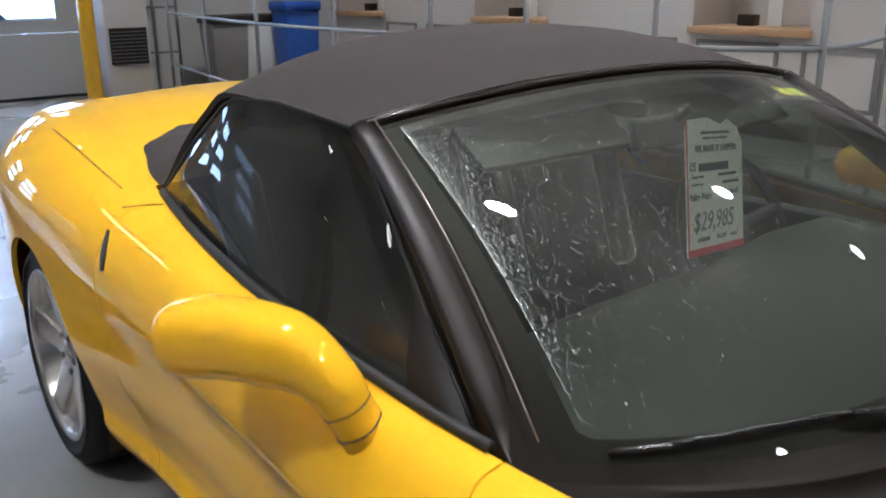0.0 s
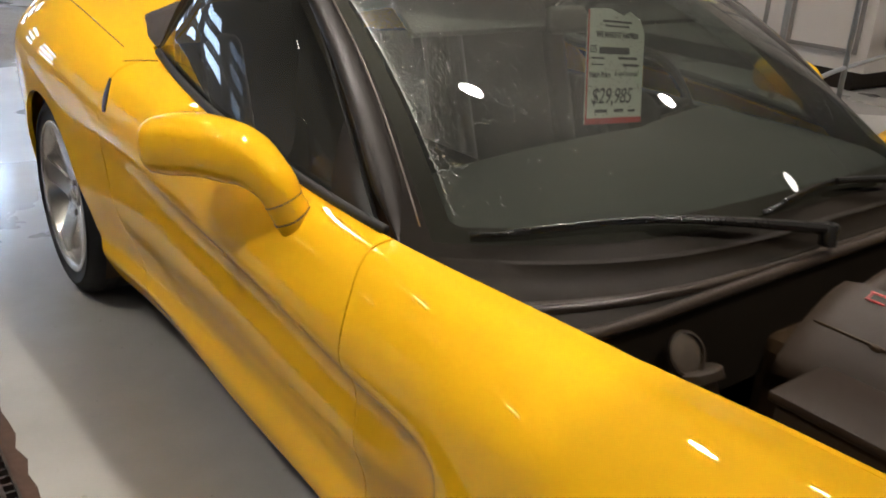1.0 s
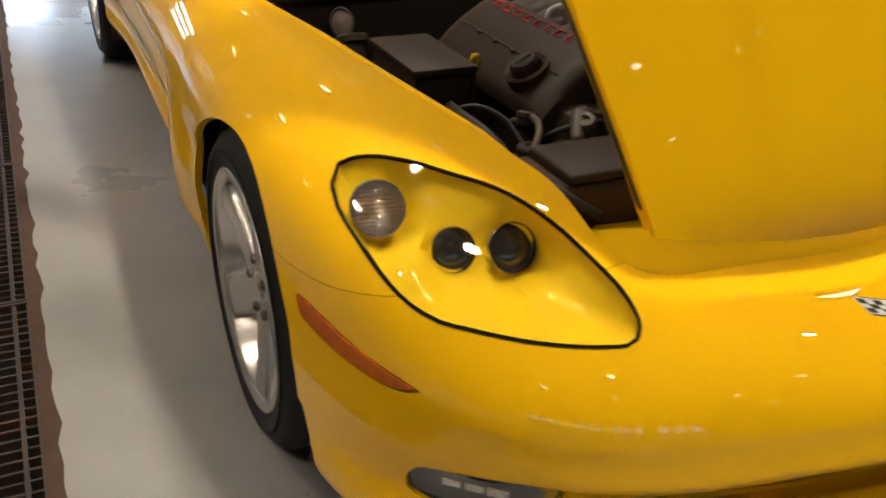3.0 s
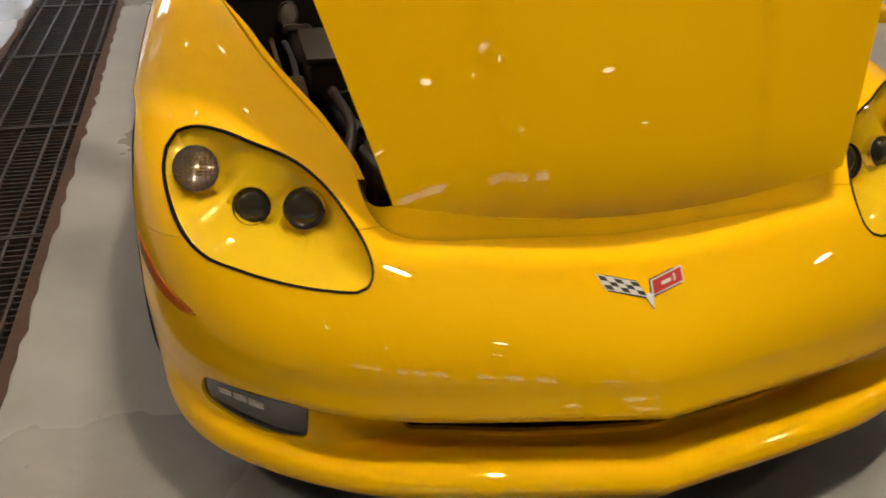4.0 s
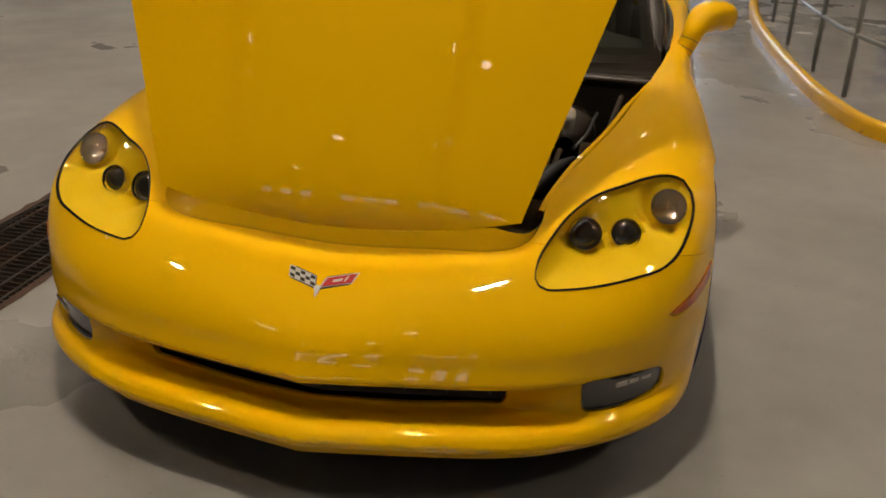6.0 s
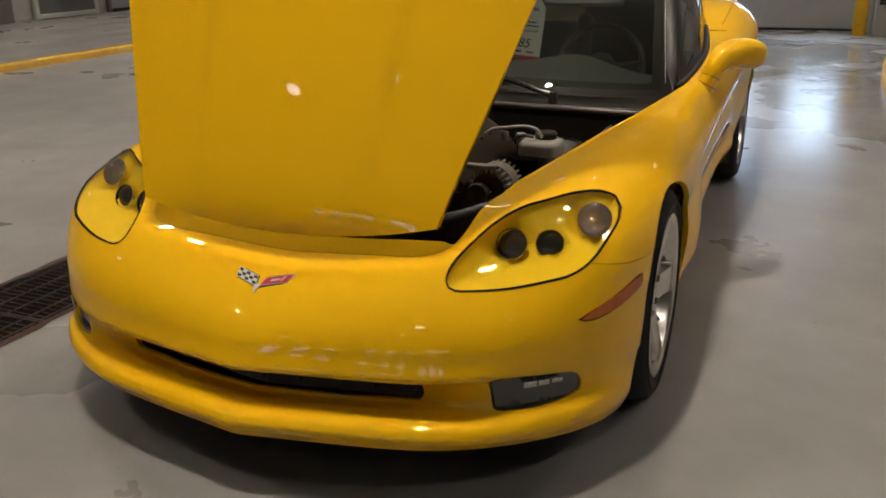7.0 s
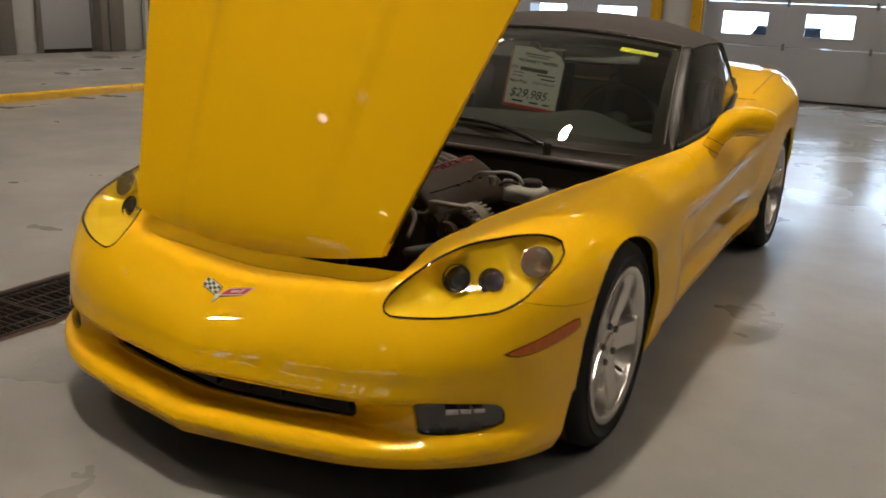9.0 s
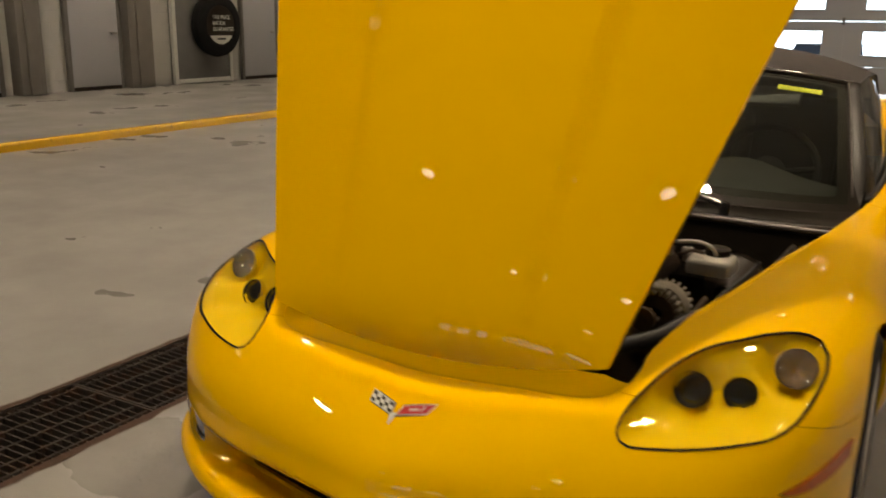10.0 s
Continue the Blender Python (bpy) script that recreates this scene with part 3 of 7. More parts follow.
for side in (1, -1):
    wing = BODY.keep(lambda p: np.maximum(fascia_line(p), p[:, 1] + 0.2) - 0.0006).keep(lambda p: -door_front(p) - GAP).keep(arch(WHEEL_F)).keep(lambda p: hl(p) - 0.0024)
    car_part("front_fender", wing.mesh(side, flange=0.016), PAINT)
    door = BODY.keep(lambda p: door_front(p) - GAP).keep(lambda p: -door_rear(p) - GAP).keep(lambda p: p[:, 2] - 0.215 - GAP)
    car_part("door", door.mesh(side, flange=0.02), PAINT)
    sill = BODY.keep(lambda p: door_front(p) - GAP).keep(lambda p: -door_rear(p) - GAP).keep(lambda p: 0.215 - p[:, 2] - GAP)
    car_part("rocker_panel", sill.mesh(side, flange=0.02), PAINT)
    quarter = BODY.keep(lambda p: door_rear(p) - GAP).keep(arch(WHEEL_R))
    car_part("rear_quarter", quarter.mesh(side, flange=0.016), PAINT)

# scoop behind the door: a black slot with a yellow blade
for side in (1, -1):
    bm = bmesh.new()
    rows = []
    for t in np.linspace(0, 1, 9):
        z = 0.778 + 0.074 * t
        x = 0.902 - 0.042 * t ** 1.3
        y = 2.082 + 0.056 * t
        wd = 0.016 * math.sin(math.pi * (0.12 + 0.8 * t)) + 0.003
        rows.append([bm.verts.new((side * (x + dx), y + dy, z)) for dx, dy in ((0.002, -wd), (0.006, 0), (0.001, wd), (-0.02, 0))])
    for a, b in zip(rows, rows[1:]):
        for i in range(4):
            bm.faces.new((a[i], a[(i + 1) % 4], b[(i + 1) % 4], b[i]))
    bmesh.ops.recalc_face_normals(bm, faces=bm.faces[:])
    car_part("quarter_vent", bm, BLACK, "narrow black scoop behind the door")

# deck between the two rear quarters
edge = FINE[:, 0]
deck_edge = edge[edge[:, 1] > 2.2]
deck = np.array([[(e[0] * k, e[1] + 0.02 * (1 - k * k) * 0, e[2] + 0.02 * (1 - k * k)) for k in np.linspace(-1, 1, 25)] for e in deck_edge])
car_part("rear_deck", Skin.grid(deck[:, ::-1]).mesh(1), PAINT)
SEAM = material("panel_gap_shadow", (0.10, 0.050, 0.004), 0.7, vary=0.2, scale=30)
for side in (1, -1):
    for pts in ([(.780, 2.271, .9075), (.784, 2.463, .9388), (.785, 2.578, .9568), (.783, 2.709, .9718), (.779, 2.834, .9808)], [(.815, 2.172, .8865), (.798, 2.160, .8890), (.767, 2.144, .8908), (.738, 2.120, .8920)]):
        bm = bmesh.new()
        tube(bm, smooth_path([(side * x, y, z) for x, y, z in pts], 6), 0.0022, 6)
        car_part("panel_gap", bm, SEAM, "thin dark gap of the deck lid")

# headlights
GASKET = material("gasket_rubber", (0.005, 0.0045, 0.004), 0.6, vary=0.2, scale=20)
GASKET.node_tree.nodes["Principled BSDF"].inputs["Specular IOR Level"].default_value = 0.12
BUCKET = material("bucket_yellow", (0.70, 0.47, 0.004), 0.5, 0.0, 0.35, 0.03, 20, coat_rough=0.02)
BUCKET.node_tree.nodes["Principled BSDF"].inputs["Specular IOR Level"].default_value = 0.05
RIB = glass_material("ribbed_glass", (0.86, 0.80, 0.74), 0.05)
RIB.node_tree.nodes["Math.001"].inputs[2].default_value = 0.24
hl_norm = np.array([0.25, -0.55, 0.80])
hl_norm = hl_norm / np.linalg.norm(hl_norm)
LAMPS_AT = [(0.757, -0.350, 0.660, 0.042, "reflector"), (0.664, -0.426, 0.611, 0.034, "projector"), (0.569, -0.439, 0.604, 0.038, "projector")]
LAMP_AX = np.array([0.10, -0.86, 0.42]) / np.linalg.norm([0.10, -0.86, 0.42])
for side in (1, -1):
    unit = BODY.keep(lambda p: -hl(p) + 0.03)
    lens_skin = unit.keep(lambda p: -hl(p) - 0.0016)
    lens = car_part("headlight", lens_skin.mesh(side), LENS, "clear moulded headlight cover over yellow bucket")
    lens.visible_shadow = False
    gasket = unit.keep(lambda p: -hl(p) + 0.0027).keep(lambda p: hl(p) + 0.0010)
    bm = gasket.mesh(side, flange=0.006)
    for v in bm.verts:
        v.co += Vector((side * hl_norm[0], hl_norm[1], hl_norm[2])) * 0.0015
    car_part("gasket", bm, GASKET, "black rubber gasket", lens)
    bucket = unit.keep(lambda p: -hl(p) + 0.002)
    pts = bucket.v.copy()
    depth = 0.046 * np.clip((-hl(pts)) / 0.05, 0, 1) ** 0.7
    pts = pts - hl_norm * (0.006 + depth)[:, None]
    for lx, ly, lz, lr, kind in LAMPS_AT:
        rel = pts - np.array((lx, ly, lz))
        h = rel @ LAMP_AX
        r = np.linalg.norm(rel - h[:, None] * LAMP_AX, axis=1)
        blend = np.clip((lr * 1.8 - r) / (lr * 0.55), 0, 1)
        blend = blend * blend * (3 - 2 * blend)
        floor_h = -0.034 if kind == "reflector" else -0.018
        inset = np.clip(-hl(bucket.v) / 0.022, 0, 1)
        pts = pts - LAMP_AX * (np.maximum(h - floor_h, 0) * blend * inset)[:, None]
    car_part("bucket", Skin(pts, bucket.f).mesh(side), BUCKET, "body-coloured headlight bucket", lens)
    for lx, ly, lz, lr, kind in LAMPS_AT:
        ax = Vector((side * 0.10, -0.86, 0.42)).normalized()
        m = Matrix.Translation((side * lx, ly, lz)) @ ax.to_track_quat("Z", "Y").to_matrix().to_4x4()
        if kind == "projector":
            bm = bmesh.new()
            lathe(bm, [(lr * 1.10, -0.03), (lr * 1.09, -0.002), (lr * 1.07, 0.004), (lr * 1.03, 0.006), (lr * 1.0, 0.003), (lr * 0.98, -0.006)], 28, m)
            ring = car_part("projector_ring", bm, material("ring_metal", (0.72, 0.69, 0.62), 0.15, 1.0), "bright projector ring", lens)
            bm = bmesh.new()
            lathe(bm, [(lr * 0.98, -0.008), (lr * 0.85, -0.003), (lr * 0.6, 0.001), (lr * 0.3, 0.003), (0.0005, 0.004)], 28, m)
            car_part("projector_lens", bm, material("projector_glass", (0.012, 0.012, 0.011), 0.06, 0.0, 0.6), "dark projector lens", lens)
        else:
            bm = bmesh.new()
            lathe(bm, [(lr * 1.06, 0.006), (lr * 1.02, 0.012), (lr * 0.98, 0.006), (lr * 0.75, -0.012), (lr * 0.45, -0.026), (0.0005, -0.030)], 32, m)
            car_part("reflector", bm, material("reflector_silver", (0.86, 0.80, 0.75), 0.22, 0.9, 0.3, vary=0.45, scale=120, bump=0.6, bump_scale=200), "grey silver reflector bowl", lens)
            bm = bmesh.new()
            lathe(bm, [(0.004, -0.027), (0.005, -0.020), (0.003, -0.014), (0.0005, -0.013)], 16, m)
            car_part("bulb", bm, material("amber_bulb", (0.70, 0.42, 0.22), 0.15, 0.0, 0.6), "amber bulb", lens)
            for k in range(-6, 7):
                bm = bmesh.new()
                w = math.sqrt(max(0.0, 1 - (k / 6.6) ** 2)) * lr
                pts = [m @ Vector((w * q, k * lr / 6.6, 0.006 + 0.014 * math.sqrt(max(0, 1 - (k / 6.8) ** 2)) * math.sqrt(max(0.0, 1 - 0.9 * q * q)))) for q in np.linspace(-1, 1, 9)]
                tube(bm, pts, 0.0017, 5)
                car_part("lens_rib", bm, RIB, "", lens)
            for k in range(-4, 5):
                bm = bmesh.new()
                w = math.sqrt(max(0.0, 1 - (k / 4.6) ** 2)) * lr
                pts = [m @ Vector((k * lr / 4.6, w * q, 0.004 + 0.014 * math.sqrt(max(0, 1 - (k / 4.8) ** 2)) * math.sqrt(max(0.0, 1 - 0.9 * q * q)))) for q in np.linspace(-1, 1, 9)]
                tube(bm, pts, 0.0012, 5)
                car_part("lens_rib", bm, RIB, "", lens)

# fog lamps, side markers, grille
for side in (1, -1):
    bm = BODY.keep(lambda p: np.where(p[:, 1] < -0.45, -fog(p, (0, 2)) - 0.002, -1)).mesh(side, flange=0.02)
    for v in bm.verts:
        v.co.y += 0.010
    f = car_part("fog_lamp", bm, material("smoked_lens", (0.03, 0.028, 0.026), 0.12, 0.0, 1.0, 0.2, 20), "smoked fog lamp lens")
    bm = bmesh.new()
    for k, wd in ((0, 0.026), (1, 0.022), (2, 0.022)):
        m = Matrix.Translation((side * (0.690 + 0.026 * k), -0.663 + 0.0222 * k, 0.340)) @ Matrix.Rotation(side * radians(41), 4, "Z")
        box(bm, 0, 0, 0.004, wd * 1.25, 0.004, 0.014 - 0.002 * k, 0.001, m)
    car_part("reflector_strip", bm, material("facet_silver", (0.55, 0.53, 0.50), 0.25, 0.8, vary=0.6, scale=140), "dim silver reflector facets", f)
    bm = BODY.keep(lambda p: -marker_cut(p) - 0.001).mesh(side, flange=0.01)
    for v in bm.verts:
        v.co.x += side * 0.003
    car_part("side_marker", bm, AMBER, "amber side marker lens")

grille = car_part("grille", bmesh.new(), BLACK, "black grille slot with upright ribs")
bm = bmesh.new()
rows = []
for x in np.linspace(-0.46, 0.46, 31):
    y = -0.722 + 0.17 * abs(x)
    rows.append([bm.verts.new((x, y, z)) for z in (0.25, 0.37)])
for a, b in zip(rows, rows[1:]):
    bm.faces.new((a[0], b[0], b[1], a[1]))
bm.to_mesh(grille.data)
bm.free()
for k in range(-4, 5):
    x = k * 0.098
    bm = bmesh.new()
    box(bm, x, -0.735 + 0.17 * abs(x), 0.296, 0.007, 0.02, 0.05, 0.0015)
    car_part("grille_rib", bm, BLACK, "", grille)

# belly and wheel housings, so that nothing is seen through
bm = bmesh.new()
box(bm, 0, 1.35, 0.19, 1.2, 4.1, 0.03)
box(bm, 0, 1.35, 0.22, 1.62, 1.7, 0.05)
car_part("underbody", bm, LINER)
for side in (1, -1):
    for c in (WHEEL_F, WHEEL_R):
        bm = bmesh.new()
        rings = []
        for x in (0.52, 0.862):
            rings.append([bm.verts.new((side * x, c[0] + (c[2] + 0.012) * math.cos(a), c[1] + (c[2] + 0.012) * math.sin(a))) for a in np.linspace(-0.5, math.pi + 0.5, 40)])
        for a, b in zip(rings[0], rings[0][1:]):
            i = rings[0].index(a)
            bm.faces.new((a, b, rings[1][i + 1], rings[1][i]))
        bm.faces.new(rings[0])
        car_part("wheel_housing", bm, LINER)


# wheels
def build_wheel(radius, rim_r, width, name):
    """A wheel whose axle is z, with its outer face up."""
    hub = new(name)
    w = width / 2
    bm = bmesh.new()
    prof = [(rim_r - 0.006, -w * 0.86), (rim_r + 0.012, -w * 0.95), (radius * 0.90, -w), (radius - 0.028, -w * 0.97), (radius - 0.008, -w * 0.85), (radius, -w * 0.66)]
    for k in range(-2, 3):
        g = k * w * 0.27
        prof += [(radius, g - 0.006), (radius - 0.008, g - 0.004), (radius - 0.008, g + 0.004), (radius, g + 0.006)]
    prof += [(radius, w * 0.66), (radius - 0.008, w * 0.85), (radius - 0.028, w * 0.97), (radius - 0.045, w * 0.985), (radius - 0.046, w * 1.0), (radius * 0.89, w * 1.0), (rim_r + 0.016, w * 0.965), (rim_r + 0.010, w * 0.93), (rim_r - 0.004, w * 0.86)]
    lathe(bm, prof, 72)
    part("tyre", bm, TYRE, hub, "black low-profile tyre")
    bm = bmesh.new()
    lathe(bm, [(rim_r - 0.03, -w * 0.8), (rim_r + 0.004, -w * 0.88), (rim_r - 0.022, -w * 0.5), (rim_r - 0.030, w * 0.3), (rim_r - 0.020, w * 0.80), (rim_r + 0.002, w * 0.90), (rim_r + 0.009, w * 0.95), (rim_r + 0.004, w * 0.975), (rim_r - 0.012, w * 0.96), (rim_r - 0.018, w * 0.88), (rim_r - 0.025, w * 0.66), (rim_r - 0.034, w * 0.52), (rim_r - 0.044, w * 0.25)], 72)
    part("rim", bm, ALLOY, hub, "silver alloy rim")
    # inner barrel, much darker than the silver rim
    bm = bmesh.new()
    lathe(bm, [(rim_r - 0.0445, w * 0.25), (rim_r - 0.047, -w * 0.10), (rim_r - 0.052, -w * 0.25), (0.03, -w * 0.28)], 72)
    part("barrel", bm, material("dark_barrel", (0.030, 0.027, 0.024), 0.6, 0.2, vary=0.3, scale=20), hub, "dark inner barrel")
    for k in range(5):
        bm = bmesh.new()
        # spoke: two ridges with a groove between, widening to the rim
        rows = []
        for t in np.linspace(0, 1, 9):
            r = 0.030 + t * (rim_r - 0.046)
            half = 0.039 + 0.001 * t + 0.05 * max(0, t - 0.86) * 2
            z = w * (0.66 + 0.20 * t ** 1.3) + 0.004
            th = 0.046 - 0.010 * t
            pr = [(-1.12, -th), (-1.05, -0.008), (-1.0, -0.004), (-0.93, 0.0), (-0.4, 0.0008), (0.4, 0.0008), (0.93, 0.0), (1.0, -0.004), (1.05, -0.008), (1.12, -th)]
            rows.append([bm.verts.new((r, half * a, z + b)) for a, b in pr])
        for a, b in zip(rows, rows[1:]):
            for i in range(len(a) - 1):
                bm.faces.new((a[i], b[i], b[i + 1], a[i + 1]))
        bmesh.ops.rotate(bm, verts=bm.verts[:], cent=(0, 0, 0), matrix=Matrix.Rotation(2 * math.pi * k / 5, 3, "Z"))
        part("spoke", bm, ALLOY, hub)
    bm = bmesh.new()
    lathe(bm, [(0.080, w * 0.40), (0.078, w * 0.60), (0.070, w * 0.655), (0.036, w * 0.65), (0.034, w * 0.70), (0.026, w * 0.735), (0.0005, w * 0.745)], 40)
    part("centre_cap", bm, ALLOY, hub, "silver hub centre cap")
    for k in range(5):
        a = 2 * math.pi * (k + 0.5) / 5
        bm = bmesh.new()
        m = Matrix.Translation((0.058 * math.cos(a), 0.058 * math.sin(a), w * 0.60))
        lathe(bm, [(0.016, 0.0), (0.015, 0.003), (0.0115, 0.004), (0.0105, 0.018), (0.006, 0.021), (0.0005, 0.021)], 8, m)
        part("lug_nut", bm, material("nut_steel", (0.16, 0.15, 0.14), 0.25, 0.9), hub, "dark steel wheel nut")
    bm = bmesh.new()
    lathe(bm, [(0.05, w * 0.02), (0.163, w * 0.02), (0.163, w * -0.18), (0.05, w * -0.18)], 48)
    part("brake_disc", bm, material("disc_iron", (0.035, 0.032, 0.03), 0.55, 0.3, vary=0.3, scale=20), hub, "dull iron brake disc")
    bm = bmesh.new()
    box(bm, 0.145, 0.0, w * -0.05, 0.06, 0.15, 0.07, 0.012)
    part("brake_caliper", bm, BLACK, hub)
    bm = bmesh.new()
    a = 2 * math.pi * 0.10
    m = Matrix.Translation(((rim_r - 0.030) * math.cos(a), (rim_r - 0.030) * math.sin(a), w * 0.55)) @ Matrix.Rotation(0.5, 4, "Y")
    lathe(bm, [(0.006, -0.03), (0.006, 0.02), (0.0045, 0.024), (0.0005, 0.025)], 10, m)
    part("valve_stem", bm, RUBBER, hub)
    return hub


def place_wheel(hub, x, y, z, spin):
    side = 1 if x > 0 else -1
    hub.parent = car
    hub.matrix_parent_inverse = Matrix.Translation((0, -1.2, 0))
    hub.matrix_basis = Matrix.Translation((x, y, z)) @ Matrix.Rotation(side * math.pi / 2, 4, "Y") @ Matrix.Rotation(radians(spin), 4, "Z")


FR, RR = 0.314, 0.330
place_wheel(build_wheel(FR, 0.232, 0.245, "wheel"), 0.775, 0, FR + LOW, 12)
place_wheel(build_wheel(FR, 0.232, 0.245, "wheel"), -0.775, 0, FR + LOW, -20)
place_wheel(build_wheel(RR, 0.245, 0.285, "wheel"), 0.755, 2.70, RR + LOW, 30)
place_wheel(build_wheel(RR, 0.245, 0.285, "wheel"), -0.755, 2.70, RR + LOW, 8)

# ---- glass and soft top ----
def ws_base(u):
    return np.array([0.745 * u, 0.60 + 0.33 * abs(u) ** 3.2, 0.845 - 0.055 * u * u])


def ws_top(u):
    return np.array([0.635 * u, 1.375 + 0.055 * u * u, 1.196 - 0.056 * u * u])


def ws(u, v):
    p = ws_base(u) * (1 - v) + ws_top(u) * v
    return p + np.array([0, -0.45, 0.9]) * 0.028 * math.sin(math.pi * v)


US = np.linspace(-1, 1, 33)
VS = np.linspace(0.05, 1, 17)
wsg = np.array([[ws(u * 0.955, -0.06 + 1.04 * v) for v in VS] for u in US])
windscreen = car_part("windscreen", Skin.grid(wsg).mesh(1), GLASS, "raked windscreen with dried water drops")
windscreen.visible_shadow = False

# black painted band round the glass, just inside it
def band(fn_in, name):
    g = np.array([[ws(u, v) - np.array([0, -0.3, 0.6]) * 0.006 for v in np.linspace(-0.06, 1, 45)] for u in np.linspace(-1, 1, 61)])
    uv = np.array([[(u, v) for v in np.linspace(-0.06, 1, 45)] for u in np.linspace(-1, 1, 61)]).reshape(-1, 2)
    s = Skin.grid(g[::-1])
    uv = uv.reshape(61, 45, 2)[::-1].reshape(-1, 2)
    val = fn_in(uv)
    return s.keep(lambda p: val)


car_part("glass_border", band(lambda q: np.maximum(np.abs(q[:, 0]) - 0.915 + 0.0, np.maximum(0.045 - q[:, 1], q[:, 1] - 0.95)) - 0.0 * q[:, 0], "b").mesh(1), COWL, "black border of the windscreen", windscreen)

for side in (1, -1):
    # windscreen pillar: a tapered black trim with a rounded outer face
    bm = bmesh.new()
    rows = []
    for t in np.linspace(0.0, 1, 14):
        p = Vector(ws(side * 1.0, t)) - Vector((0, 0, 0.012 * max(0.0, 1 - t / 0.12)))
        d = (Vector(ws(side * 1.0, t + 0.02)) - p).normalized()
        out = Vector((side, 0.25, 0.15)).normalized()
        nrm = d.cross(out).normalized() * side
        k = (0.036 - 0.006 * t) * min(1.0, 0.20 + 5 * t)
        ring = []
        for a in np.linspace(0, 2 * math.pi, 12, endpoint=False):
            ring.append(bm.verts.new(p + out * (k * math.copysign(abs(math.cos(a)) ** 0.6, math.cos(a)) * 0.9 - 0.004) + nrm * (k * 0.42 * math.copysign(abs(math.sin(a)) ** 0.7, math.sin(a)))))
        rows.append(ring)
    for a, b in zip(rows, rows[1:]):
        for i in range(12):
            bm.faces.new((a[i], a[(i + 1) % 12], b[(i + 1) % 12], b[i]))
    bm.faces.new(rows[0])
    bm.faces.new(rows[-1][::-1])
    car_part("windscreen_pillar", bm, PILLAR, "black windscreen pillar trim")
    bm = bmesh.new()
    tube(bm, [tuple(ws(side * 0.972, t) + np.array((0, -0.45, 0.9)) * 0.014) for t in np.linspace(0.02, 1, 16)], 0.0018, 6)
    car_part("pillar_moulding", bm, material("dark_trim", (0.30, 0.27, 0.24), 0.3, 0.8, vary=0.2, scale=20), "thin bright edge of the pillar trim")
bm = bmesh.new()
tube(bm, [ws(u, 1.0) + np.array([0, 0.014, 0.002]) for u in np.linspace(-1.0, 1.0, 25)], 0.012, 8)
car_part("windscreen_header", bm, BLACK, "black header rail under the soft top")
bm = bmesh.new()
tube(bm, [ws(u, 1.0) + np.array([0, -0.004, 0.012]) for u in np.linspace(-0.99, 0.99, 25)], 0.0024, 6)
car_part("header_moulding", bm, CHROME, "thin bright header moulding")

# soft top: rows across, from the header back to the deck
def top_row(t):
    y = 1.385 + 1.30 * t
    half = np.interp(t, [0, .20, .37, .52, .63, .72, .86, 1], [.643, .660, .676, .690, .702, .690, .635, .46])
    zc = np.interp(t, [0, .12, .25, .4, .55, .7, .85, 1], [1.208, 1.250, 1.272, 1.274, 1.220, 1.10, 1.02, .985])
    ze = np.interp(t, [0, .20, .37, .50, .63, .72, .86, 1], [1.142, 1.160, 1.165, 1.06, .905, .925, .962, .980])
    row = []
    for s in np.linspace(-1, 1, 41):
        a = abs(s)
        x = half * (1 - (1 - a) ** 1.0) if a < 1 else half
        k = a ** 2.6
        z = zc * (1 - k) + ze * k
        row.append((math.copysign(x, s) if s else 0.0, y + 0.05 * a * a * (1 - t), z))
    return row


topg = spline_rows(np.array([top_row(t) for t in np.linspace(0, 1, 22)]), 2)
car_part("soft_top", Skin.grid(topg[:, ::-1]).mesh(1, thick=0.012), CANVAS, "taut black fabric soft top")

# side glass
BELT = FINE[:, 0]


def belt(y):
    o = BELT[(BELT[:, 1] > 0.5) & (BELT[:, 1] < 2.6)]
    return np.array([np.interp(y, o[:, 1], o[:, 0]), y, np.interp(y, o[:, 1], o[:, 2])])


